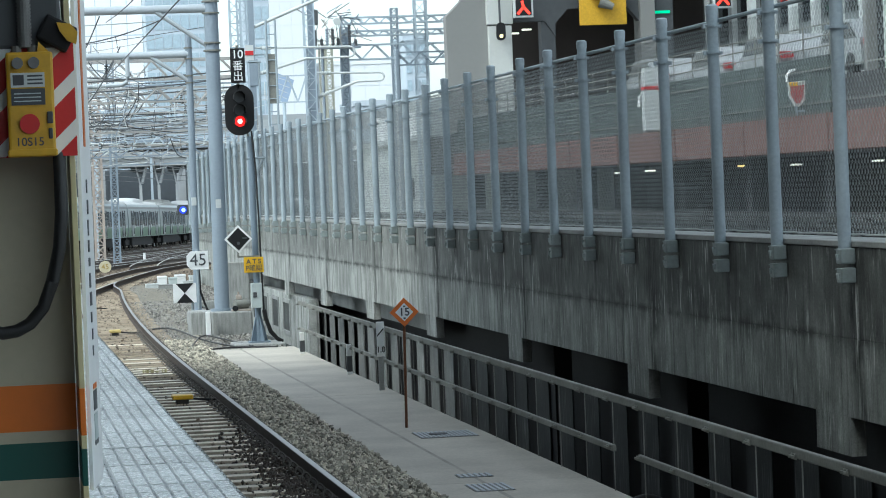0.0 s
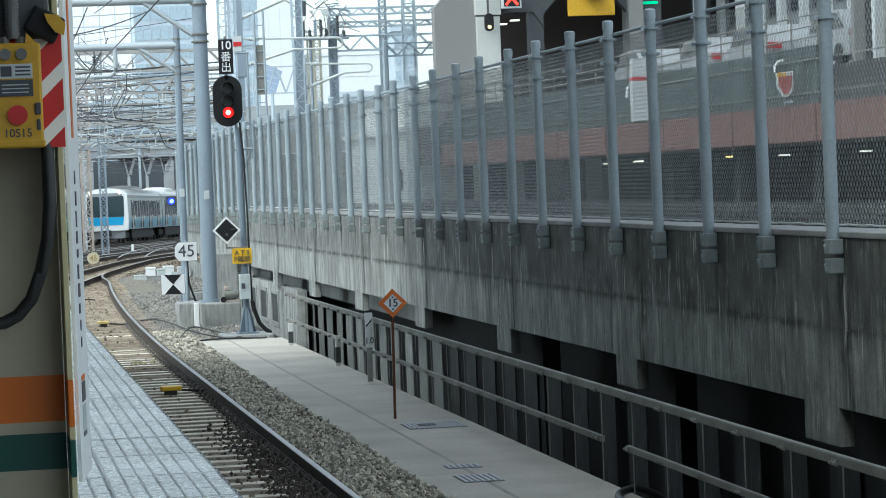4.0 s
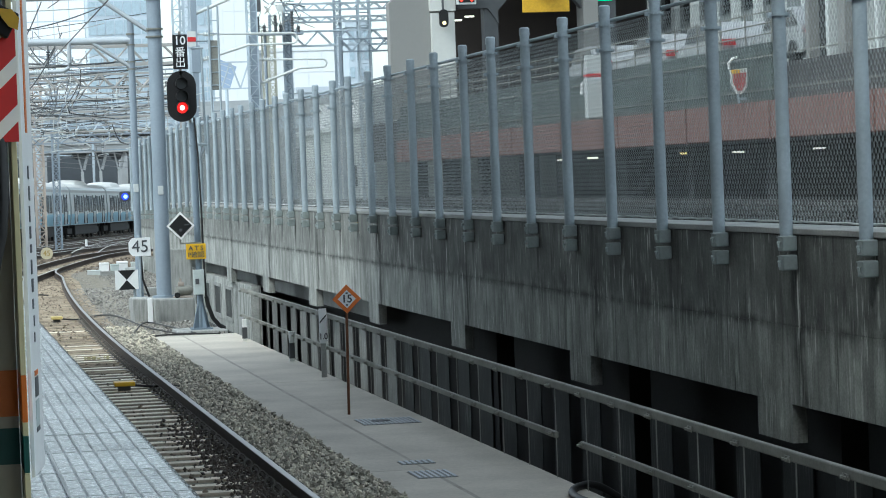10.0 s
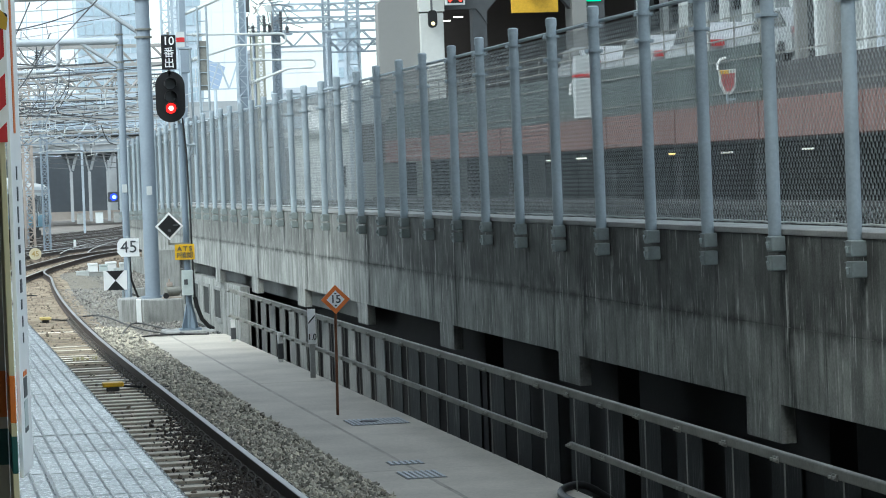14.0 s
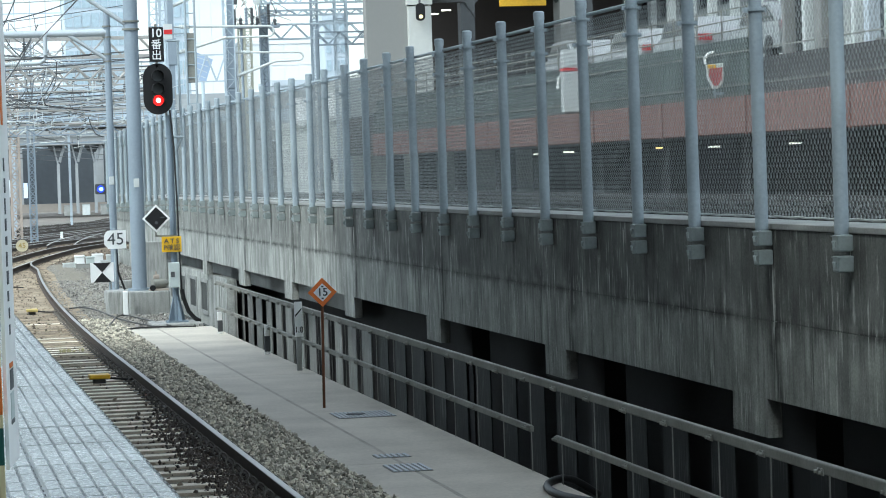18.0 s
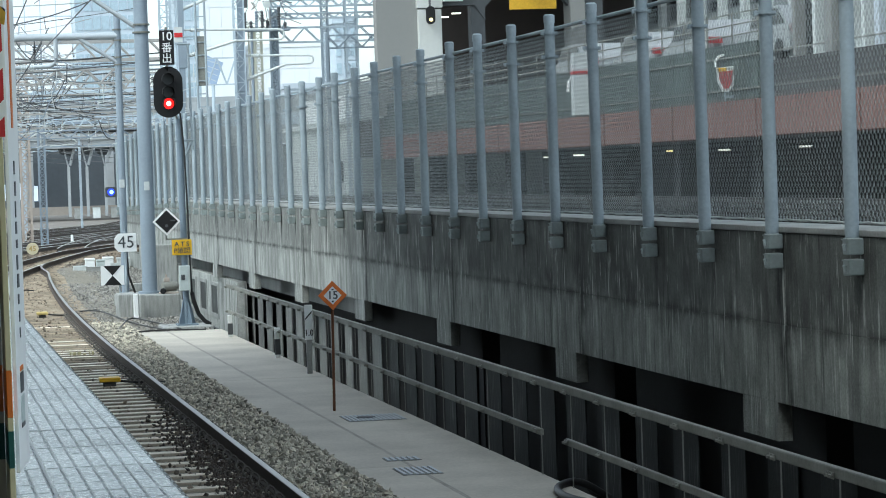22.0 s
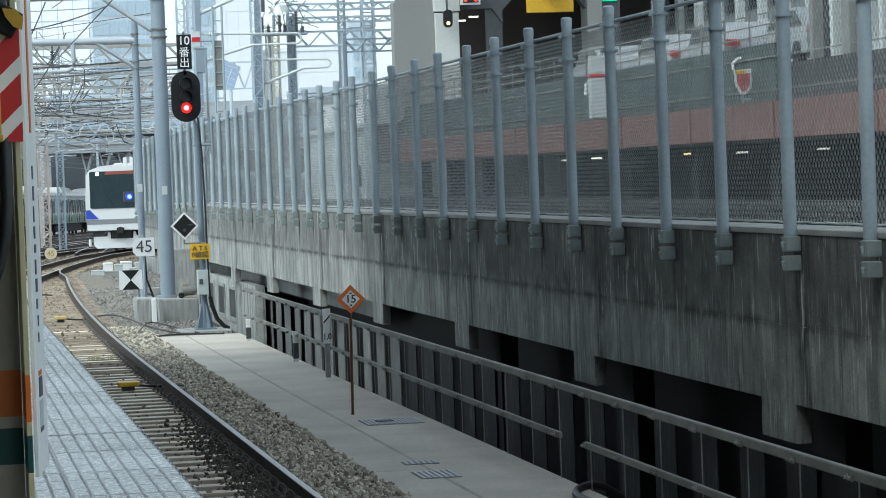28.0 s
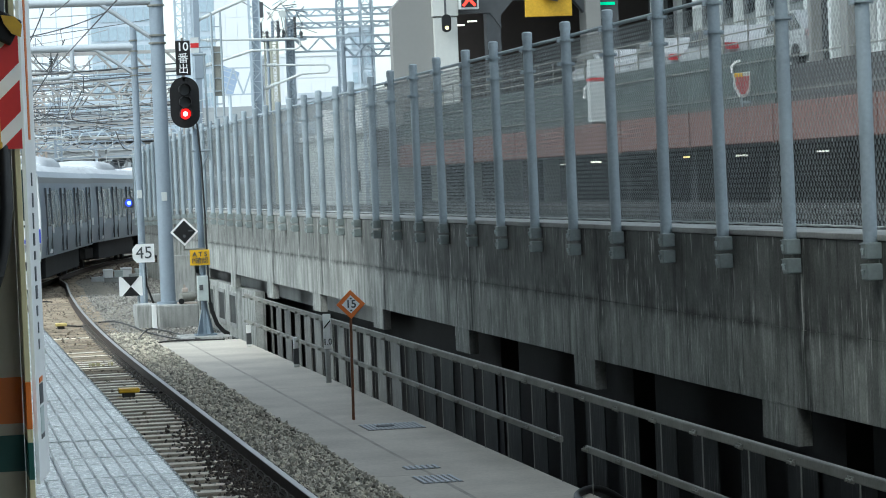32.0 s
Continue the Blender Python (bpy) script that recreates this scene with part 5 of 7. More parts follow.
def build_lane_signals():
    for x, z, s in ((22.93, 10.15, 0.42), (31.6, 10.3, 0.42)):
        root = thing("lane_signal", "square lane signal with a lit red cross", "signal", "lane signals", at=(x, 117.2, z))
        bm = B()
        box(bm, -s, s, -0.05, 0.2, -s, s, 0.02)
        part("case", bm, off_white, root)
        bm = B()
        box(bm, -s * 0.8, s * 0.8, -0.07, -0.05, -s * 0.8, s * 0.8)
        part("screen", bm, black, root)
        bm = B()
        for a, b in (((0, 0.02), (-0.26, -0.28)), ((0, 0.02), (0.26, -0.28)), ((0, 0), (-0.06, 0.28))):
            d = Vector((b[0] - a[0], b[1] - a[1])).normalized()
            n = Vector((-d.y, d.x)) * 0.055
            prism(bm, [(a[0] + n.x, a[1] + n.y), (b[0] + n.x, b[1] + n.y), (b[0] - n.x, b[1] - n.y), (a[0] - n.x, a[1] - n.y)], -0.085, -0.07)
        part("cross", bm, red_halo, root, "lit red cross")
        bm = B()
        tube(bm, (0, 0.2, s - 0.1), (0, 0.6, 13.05 - z), 0.05, 8)
        part("hanger", bm, charcoal, root)
    root = thing("warning_light", "black signal head with one lit pale lamp on a pole", "signal", at=(21.95, 117.3, 9.15))
    bm = B()
    prism(bm, rounded(-0.19, 0.19, -0.35, 0.4, 0.18, 6), -0.1, 0.05)
    part("case", bm, black, root)
    bm = B()
    prism(bm, disc(0.0, -0.17, 0.08, 16), -0.12, -0.1)
    part("lens", bm, glow("pale yellow lamp", (1.0, 0.82, 0.4), 1.2), root, "lit pale yellow lens")
    bm = B()
    tube(bm, (0, 0.1, 0.3), (-0.02, 0.2, 3.9), 0.05, 8)
    part("pole", bm, charcoal, root)
    root = thing("yellow_banner", "large yellow height limit board over the entrance", "sign", at=(26.4, 117.4, 9.95))
    bm = B()
    box(bm, -1.02, 1.02, -0.05, 0.05, -0.62, 0.9, 0.02)
    # dim yellow: the shade on the board is put into its colour
    part("board", bm, yellow_dim, root)
    bm = B()
    box(bm, -1.0, 1.0, 0.05, 0.5, 0.85, 0.95)
    part("frame", bm, charcoal, root)
    root = thing("loudspeaker", "grey horn and camera hanging before the yellow board", "loudspeaker", at=(26.4, 117.0, 10.3))
    bm = B()
    tube(bm, (-0.2, 0, 0), (0.35, -0.1, -0.25), 0.26, 12, 0.14)
    part("horn", bm, galv_dull, root)
    bm = B()
    box(bm, -0.5, 0.2, -0.1, 0.3, 0.1, 0.6, 0.03)
    tube(bm, (-0.1, 0.1, 0.5), (-0.1, 0.1, 2.75), 0.06, 8)
    part("bracket", bm, grey_box, root)


build_lane_signals()


def build_car(x, y, tint, label):
    root = thing("parked_car", label, "car", "parked cars", at=(x, y, 5.0))
    bm = B()
    prism(bm, [(-2.2, 0.3), (2.2, 0.3), (2.25, 0.75), (1.3, 0.95), (0.7, 1.42), (-1.3, 1.45), (-2.1, 0.95)], -0.85, 0.85)
    bm.transform(Matrix.Rotation(pi / 2, 4, "Z"))
    part("body", bm, tint, root)
    bm = B()
    prism(bm, [(1.1, 0.97), (0.66, 1.36), (-1.2, 1.38), (-1.8, 0.97)], -0.87, 0.87)
    bm.transform(Matrix.Rotation(pi / 2, 4, "Z"))
    part("glasshouse", bm, car_dark, root)
    for sx in (-0.8, 0.8):
        for sy in (-1.35, 1.35):
            bm = B()
            tube(bm, (sx - 0.1, sy, 0.31), (sx + 0.1, sy, 0.31), 0.31, 14)
            part("wheel", bm, rubber, root)
    for sx in (-0.6, 0.6):
        bm = B()
        box(bm, sx - 0.2, sx + 0.2, -2.28, -2.2, 0.78, 0.95)
        part("tail_light", bm, red, root)


build_car(21.6, 87.5, car_white, "white parked van on the road bridge")
build_car(22.0, 81.0, car_white, "white parked car with red tail lights on the road bridge")
build_car(21.9, 75.0, car_white, "white parked car on the road bridge")
build_car(22.2, 68.6, surface("silver car paint", (0.45, 0.47, 0.48), 0.3, 0.4, 0.05, 1, 10, 0), "silver parked car on the road bridge")


def build_bridge_signs():
    root = thing("road_sign", "red and white warning sign on the bridge parapet", "sign", at=(19.85, 67.0, 4.68))
    bm = B()
    prism(bm, [(-0.23, 0.24), (0.23, 0.28), (0.2, -0.2), (0.06, -0.36), (-0.1, -0.34), (-0.21, -0.1)], -0.03, 0.0)
    part("border", bm, off_white, root)
    bm = B()
    box(bm, -0.2, 0.02, -0.045, -0.03, 0.15, 0.24)
    part("yellow_strip", bm, yellow, root, "small yellow strip")
    bm = B()
    polyline(bm, [(-0.24, 0.0, 0.26), (-0.25, 0.0, 0.4), (-0.15, 0.0, 0.52), (-0.02, 0.0, 0.55)], 0.035, 8)
    part("curved_arm", bm, white, root)
    bm = B()
    prism(bm, [(-0.17, 0.14), (0.18, 0.17), (0.15, -0.16), (0.04, -0.28), (-0.06, -0.27), (-0.16, -0.06)], -0.04, -0.03)
    part("face", bm, surface("faded red sign sheet", (0.38, 0.10, 0.10), 0.5, 0, 0.4, 6, 40, 0.03), root)
    bm = B()
    tube(bm, (0, 0.05, -0.58), (0, 0.05, 0.2), 0.03, 8)
    box(bm, -0.03, 0.3, 0.02, 0.08, -0.5, -0.44)
    part("post", bm, galv, root)
    for x, y, z, h, r in ((20.8, 72.0, 5.0, 4.5, 0.09), (20.8, 60.0, 5.0, 4.5, 0.12), (20.6, 56.5, 4.0, 5.0, 0.14)):
        root = thing("bridge_post", "pale post standing by the road bridge", "post", "bridge posts", at=(x, y, z - (3.3 if z < 4 else 0)))
        bm = B()
        tube(bm, (0, 0, 0), (0, 0, h + (3.3 if z < 4 else 0)), r, 12)
        part("shaft", bm, off_white, root, smooth=True)
        bm = B()
        box(bm, -r * 1.6, r * 1.6, -r * 1.6, r * 1.6, 0, 0.08)
        part("foot", bm, galv_dull, root)
    root = thing("bridge_cabinet", "white cabinet with a red band on the bridge girder", "cabinet", at=(19.68, 81.4, 4.12))
    bm = B()
    box(bm, -0.26, 0.26, -0.15, 0.2, 0, 1.2, 0.02)
    box(bm, -0.24, 0.24, -0.14, 0.2, 1.3, 1.85, 0.02)
    part("case", bm, off_white, root)
    bm = B()
    box(bm, -0.27, 0.27, -0.16, 0.22, 1.2, 1.3, 0.01)
    part("band", bm, red, root, "faded red band")
    bm = B()
    box(bm, -0.2, 0.25, -0.1, 0.1, -0.05, 0.0)
    part("shelf", bm, galv_dull, root)
    for y in (84.0, 86.5):
        root = thing("bridge_lamp", "small curved white lamp on the parapet", "lamp", "bridge lamps", at=(19.9, y, 4.9))
        bm = B()
        polyline(bm, [(0, 0, 0), (0.02, 0, 0.3), (0.15, 0, 0.45), (0.35, 0, 0.47)], 0.05, 8)
        part("arm", bm, white, root)


build_bridge_signs()


def build_hand_rail():
    root = thing("hand_rail", "thin grey pipe hand rail along the bridge parapet", "railing")
    for z in (5.72, 5.98, 6.25):
        bm = B()
        tube(bm, (20.18, 65, z), (20.18, 118.5, z), 0.02, 8)
        part("pipe", bm, galv_dull, root)
    me = mesh_of("post", tube(B(), (0, 0, 5.48), (0, 0, 6.3), 0.025, 8), galv_dull)
    for k in range(25):
        piece("post", me, root, pose(20.18, 65.2 + 2.2 * k, 0))


build_hand_rail()


def build_depot():
    """Pale low depot that closes the view past the end of the bridge."""
    root = thing("depot_building", "pale low depot building with ribbed panels beyond the bridge", "building")
    bm = B()
    box(bm, 20.3, 30.0, 129.0, 152, -0.8, 4.9)
    part("wall", bm, surface("pale green grey depot wall", (0.60, 0.64, 0.60), 0.7, 0, 0.2, 0.6, 4, 0.1), root)
    bm = B()
    box(bm, 20.0, 30.3, 128.7, 152.3, 4.9, 5.15)
    part("roof", bm, off_white, root)
    me = mesh_of("panel", box(B(), -0.06, 0.1, -0.75, 0.75, 0.0, 3.6), off_white)
    pane = mesh_of("window", box(B(), -0.04, 0.1, -0.5, 0.5, 0.0, 1.0), car_dark)
    for k in range(11):
        piece("panel", me, root, pose(20.3, 130.2 + 2.05 * k, 0.2))
        if k % 3 == 1:
            piece("window", pane, root, pose(20.2, 130.2 + 2.05 * k, 2.2))
    for k, (y, z, h) in enumerate(((131, 5.15, 1.7), (134.5, 5.15, 1.2), (139, 5.15, 1.9), (145, 5.15, 1.3))):
        bm = B()
        box(bm, 20.6, 22.2, y, y + 2.2, z, z + h, 0.05)
        part("roof_unit", bm, white if k % 2 else off_white, root, "white unit on the roof")


build_depot()


gantry_brown = surface("grey brown gantry paint", (0.36, 0.35, 0.33), 0.7, 0, 0.25, 0.8, 10, 0)


# ---- steel lattice masts, gantries and wires ----
def build_lattice_mast(x, y, z0, z1, w, material, label, step=None):
    root = thing("lattice_mast", label, "mast", "lattice masts", at=(x, y, z0))
    h = z1 - z0
    t = w * (0.07 if z1 > 11 else 0.12)
    corners = [(-w / 2, -w / 2), (w / 2, -w / 2), (w / 2, w / 2), (-w / 2, w / 2)]
    for cx, cy in corners:
        bm = B()
        box(bm, cx - t, cx + t, cy - t, cy + t, 0, h)
        part("leg", bm, material, root)
    step = step or w * 1.1
    n = max(1, int(h / step))
    for k in range(4):
        (ax, ay), (bx, by) = corners[k], corners[(k + 1) % 4]
        bm = B()
        for j in range(n):
            z, e = h * j / n, h * (j + 1) / n
            p, q = ((ax, ay, z), (bx, by, e)) if j % 2 else ((bx, by, z), (ax, ay, e))
            tube(bm, p, q, t * 0.6, 5, caps=False)
            tube(bm, (ax, ay, e), (bx, by, e), t * 0.5, 5, caps=False)
        tagged(part("bracing", bm, material, root), kind="stuff")
    return root


build_lattice_mast(6.15, 150, -0.65, 9.0, 0.46, rusty, "rust brown lattice mast in the yard")
build_lattice_mast(6.32, 135, -0.5, 9.5, 0.3, mast_paint, "slim grey blue lattice mast in the yard")
cream_lattice = surface("yellowed pale lattice steel", (0.50, 0.50, 0.42), 0.6, 0.05, 0.25, 0.5, 12, 0)
for x, y, top, w, m in ((12.48, 106, 15.0, 0.36, lattice_paint), (16.70, 128.3, 10.2, 0.30, mast_paint), (15.6, 128, 9.45, 0.2, cream_lattice), (16.06, 129, 9.45, 0.30, cream_lattice), (19.05, 128.3, 11.0, 0.28, mast_paint), (20.28, 128.4, 19.0, 0.52, lattice_paint)):
    build_lattice_mast(x, y, fall(y) - 0.25, top, w, m, "tall pale lattice mast behind the viaduct")
for x, w in ((7.05, 0.34), (7.45, 0.3)):
    build_lattice_mast(x + 1.2, 90.0 if w > 0.32 else 92.0, 2.03, 12.0, w, lattice_paint, "grey lattice mast standing on the viaduct")


def build_truss(x0, x1, y, z0, z1, material, label, step=0.8, heavy=0.05):
    root = thing("gantry_truss", label, "gantry", "gantry trusses")
    for z in (z0, z1):
        bm = B()
        for dy in (-0.2, 0.2):
            box(bm, x0, x1, y + dy - 0.03, y + dy + 0.03, z - heavy, z + heavy)
        part("chord", bm, material, root)
    n = max(1, int((x1 - x0) / step))
    for dy in (-0.2, 0.2):
        bm = B()
        for k in range(n):
            a, b = x0 + (x1 - x0) * k / n, x0 + (x1 - x0) * (k + 1) / n
            p, q = ((a, z0), (b, z1)) if k % 2 else ((a, z1), (b, z0))
            tube(bm, (p[0], y + dy, p[1]), (q[0], y + dy, q[1]), 0.028, 5, caps=False)
        tagged(part("lacing", bm, material, root), kind="stuff")
    for k, xx in enumerate((x0, x1)):
        bm = B()
        box(bm, xx - 0.06, xx + 0.06, y - 0.07, y + 0.07, fall(y) - 0.25, z1 + 0.1)
        part("leg", bm, material, root)
    return root


build_truss(-6.0, 9.2, 100, 6.90, 7.55, gantry_brown, "pale steel lattice gantry over the branch tracks", 0.6)
build_truss(-8.0, 12.0, 128, 6.6, 7.4, lattice_paint, "pale lattice gantry over the yard tracks", 0.9)
build_truss(-8.0, 15.9, 170, 7.0, 8.0, lattice_paint, "grey lattice gantry over the far tracks", 1.2)
build_truss(-10.0, 20.2, 215, 7.5, 8.8, mast_paint, "grey blue lattice gantry over the far tracks", 1.5)
build_truss(-14.0, 24.6, 262, 6.8, 7.6, lattice_paint, "low pale gantry over the far tracks", 1.5)
for k, (z0, z1, step) in enumerate(((10.33, 10.62, 0.34), (9.78, 10.0, 0.3), (8.70, 9.36, 0.62))):
    build_truss(16.6 + 0.13 * k, 24.3 + 0.13 * k, 128.35, z0, z1, lattice_paint, "pale lattice beam between the tall masts", step, 0.035)
build_truss(19.1, 24.5, 128.1, 8.38, 8.95, mast_paint, "grey lattice beam beside the tall masts", 0.5, 0.03)
build_truss(16.45, 18.6, 160, 7.9, 9.4, lattice_paint, "pale lattice cage beyond the viaduct", 0.5, 0.03)


def build_cantilever(x, y, z, reach, label):
    root = thing("cantilever", label, "catenary arm", "catenary arms", at=(x, y, z))
    bm = B()
    tube(bm, (0, 0, 0), (reach, 0, 0.02), 0.045, 8)
    tube(bm, (0, 0, -0.85), (reach * 0.55, 0, -0.05), 0.05, 8)
    tube(bm, (0, 0, 0.85), (reach * 0.7, 0, 1.75), 0.055, 8)
    part("arm", bm, off_white, root)
    part("insulator", ribbed(B(), (0.12, 0, 0), (0.46, 0, 0), 5, 0.10, 0.06), off_white, root, "ribbed white insulator")
    bm = B()
    polyline(bm, [(reach * 0.3, 0, -0.75), (reach * 0.85, 0, -0.8), (reach * 0.95, 0, -0.85), (reach, 0, -1.0), (reach * 0.95, 0, -1.13), (reach * 0.5, 0, -1.18)], 0.03, 8)
    part("registration_loop", bm, off_white, root)
    bm = B()
    box(bm, -0.18, 0.02, -0.1, 0.1, fall(y) - 0.26 - z, 1.1)
    part("post", bm, lattice_paint, root)




def build_hairpin_arm(x, y, z, reach, gap, back, strut, upper, label):
    """A long pipe that turns back on itself at its tip, carried by a slanting strut from its post."""
    root = thing("cantilever", label, "catenary arm", "catenary arms", at=(x, y, z))
    bm = B()
    tip = [(reach + gap / 2 * sin(a), 0, -gap / 2 + gap / 2 * cos(a)) for a in [pi * k / 8 for k in range(9)]]
    polyline(bm, [(0, 0, 0.05)] + tip + [(back, 0, -gap - 0.02)], 0.04, 8)
    part("pipe", bm, off_white, root, "white pipe bent back at its tip", smooth=True)
    bm = B()
    tube(bm, (0, 0, -strut), (back + 0.1, 0, -gap), 0.05, 8)
    part("strut", bm, off_white, root, "slanting white strut", smooth=True)
    if upper:
        bm = B()
        tube(bm, (-0.2, 0, 0.72), (2.6, 0, 1.85), 0.06, 8)
        part("upper_stay", bm, off_white, root, smooth=True)
    part("insulator", ribbed(B(), (0.2, 0, 0.045), (0.58, 0, 0.04), 5, 0.085, 0.05), off_white, root, "ribbed white insulator")
    rise = (strut - gap) / (back + 0.1)
    part("insulator", ribbed(B(), (0.15, 0, -strut + 0.15 * rise), (0.5, 0, -strut + 0.5 * rise), 5, 0.09, 0.055), off_white, root, "ribbed white insulator")
    bm = B()
    box(bm, -0.22, -0.02, -0.1, 0.1, fall(y) - 0.26 - z, 3.2)
    box(bm, -0.3, 0.06, -0.14, 0.14, -1.3, -0.35, 0.02)
    part("post", bm, mast_paint, root, "grey post with a clamped box")
    return root


build_hairpin_arm(9.84, 100, 7.84, 3.37, 0.36, 1.75, 0.90, True, "long white hairpin catenary arm with insulators")
build_hairpin_arm(12.66, 106, 7.14, 2.46, 0.30, 1.5, 0.88, False, "shorter white hairpin catenary arm with insulators")


def build_switch_platform():
    """Steel shelf between the tall masts, crowded with insulators, discs and bent leads."""
    rng = random.Random(31)
    root = thing("switch_platform", "dark insulators and leads crowded on a steel mast shelf", "switchgear", at=(16.0, 127.6, 9.28))
    bm = B()
    box(bm, -1.2, 1.35, -0.3, 0.3, -0.09, 0.0, 0.01)
    part("shelf", bm, mast_paint, root, "grey steel shelf")
    for x in (-1.1, -0.4):
        bm = B()
        tube(bm, (x, 0, -0.05), (x, 0, fall(127) - 0.26 - 9.28), 0.06, 8)
        part("shelf_post", bm, mast_paint, root)
    for k in range(9):
        x, d, h = -0.95 + 0.26 * k, rng.uniform(-0.2, 0.2), rng.uniform(0.3, 1.0)
        bm = ribbed(B(), (x, d, 0), (x, d, h), int(h / 0.11), 0.088, 0.05)
        part("insulator", bm, charcoal if k % 3 else mast_paint, root, "ribbed post insulator")
    for k in range(34):
        x, z = rng.uniform(-1.2, 1.2), rng.uniform(0.1, 1.5)
        bm = B()
        polyline(bm, [(x, rng.uniform(-0.2, 0.2), z), (x + rng.uniform(-0.4, 0.4), 0, z + rng.uniform(-0.3, 0.3)), (x + rng.uniform(-0.9, 0.9), rng.uniform(-0.2, 0.2), max(0.02, z + rng.uniform(-0.8, 0.8)))], 0.022, 6)
        part("lead", bm, rng.choice((charcoal, mast_paint, gantry_brown)), root)
    bm = B()
    tube(bm, (0.3, -0.3, 1.12), (0.3, -0.22, 1.12), 0.17, 14)
    part("disc", bm, off_white, root, "pale round disc")
    bm = B()
    box(bm, -0.95, -0.55, -0.2, 0.2, 1.0, 1.7, 0.02)
    part("switch_case", bm, charcoal, root, "dark switch case")


build_switch_platform()
build_cantilever(1.2, 92.5, 5.6, 2.4, "pale pipe catenary arm over the branch tracks")
build_cantilever(3.0, 120.5, 5.9, 3.0, "pale pipe catenary arm over the yard tracks")
build_cantilever(6.5, 160.5, 5.9, 3.0, "pale pipe catenary arm over the yard tracks")


def build_wires():
    rng = random.Random(11)
    root = thing("overhead_line", "tangle of dark overhead wires between the masts", "overhead line")

    def hung(a, b, sag, r, material):
        a, b = Vector(a), Vector(b)
        pts = []
        for k in range(13):
            u = k / 12
            p = a.lerp(b, u)
            p.z -= sag * 4 * u * (1 - u)
            pts.append(p)
        part("wire", polyline(B(), pts, r, 5), material, root)

    steel = surface("dark overhead wire", (0.10, 0.105, 0.11), 0.5, 0.3, 0.1, 2, 20, 0)
    for k, off in enumerate((0.0, -3.8, -7.6, 3.8)):
        for za, sag in ((5.2, 0.0), (6.3, 0.5)):
            hung((line_yard(off)(90), 90, za), (line_yard(off)(170), 170, za - 0.4), sag, 0.018, steel)
            hung((line_yard(off)(170), 170, za - 0.4), (line_yard(off)(262), 262, za - 0.9), sag, 0.022, steel)
    for za, sag in ((5.2, 0.0), (6.3, 0.45)):
        hung((line_branch(58), 58, za), (line_branch(100), 100, za), sag, 0.012, steel)
        hung((line_branch(100), 100, za), (line_branch(150), 150, za - 0.2), sag, 0.016, steel)
        hung((line_near(10), 10, za), (line_near(58), 58, za), sag, 0.010, steel)
    for k in range(14):
        y = rng.uniform(62, 100)
        hung((rng.uniform(-2, 2.5), y, rng.uniform(4.4, 6.6)), (rng.uniform(3.0, 8.5), y + rng.uniform(5, 30), rng.uniform(4.6, 7.4)), rng.uniform(0.0, 0.3), 0.010, steel)
    for k in range(16):
        x, y = rng.uniform(2.0, 4.2), rng.uniform(62, 76)
        z = rng.uniform(4.3, 6.4)
        hung((x, y, z), (x + rng.uniform(-0.7, 0.7), y + 1, z + rng.uniform(-0.7, 0.7)), rng.uniform(0, 0.15), 0.013, steel)
    for k in range(14):
        y = 66 + 10 * k
        z = 5.2 + 2.4 * rng.random()
        hung((-8, y, z + rng.uniform(-0.3, 0.3)), (0.09 * y, y + rng.uniform(-3, 3), z + rng.uniform(-0.4, 0.4)), rng.uniform(0.05, 0.4), 0.012 + 0.00008 * y, steel)
    for k, (a, b) in enumerate((((2.0, 59, 5.9), (3.9, 59, 6.4)), ((1.9, 59, 5.2), (2.6, 59, 6.5)), ((2.2, 60, 4.6), (2.9, 60, 5.6)))):
        hung(a, b, 0.08, 0.014, steel)


build_wires()


def build_tangle():
    """Thin droppers, brackets and slack feeders that crowd the air under the gantries."""
    rng = random.Random(5)
    root = thing("feeder_tangle", "dense tangle of thin feeders and droppers over the yard", "overhead line")
    for k in range(190):
        y = rng.uniform(66, 120)
        c = 1.2 + 0.052 * (y - 60)
        x = c + rng.uniform(-2.2, 3.2) * y / 90
        z = rng.uniform(4.9, 7.0) if k % 3 else rng.uniform(4.7, 5.6)
        kind = rng.random()
        if kind < 0.35:
            ends = (x, y, z), (x + rng.uniform(-0.08, 0.08), y, z - rng.uniform(0.2, 0.6))
        elif kind < 0.75:
            ends = (x, y, z), (x + rng.uniform(0.8, 3.5), y + rng.uniform(-2, 6), z + rng.uniform(-0.5, 0.5))
        else:
            ends = (x, y, z), (x + rng.uniform(-0.9, 0.9), y + 0.3, z + rng.uniform(-0.9, 0.9))
        a, b = Vector(ends[0]), Vector(ends[1])
        sag = rng.uniform(0.0, 0.25)
        pts = []
        for j in range(9):
            p = a.lerp(b, j / 8)
            p.z -= sag * 4 * (j / 8) * (1 - j / 8)
            pts.append(p)
        part("feeder", polyline(B(), pts, rng.choice((0.008, 0.010, 0.011, 0.017)) * y / 90, 5), rng.choice((TANGLE_DARK, TANGLE_DARK, gantry_brown, mast_paint, off_white)), root)


TANGLE_DARK = surface("near black feeder wire", (0.06, 0.06, 0.062), 0.5, 0.2, 0.1, 2, 20, 0)
build_tangle()
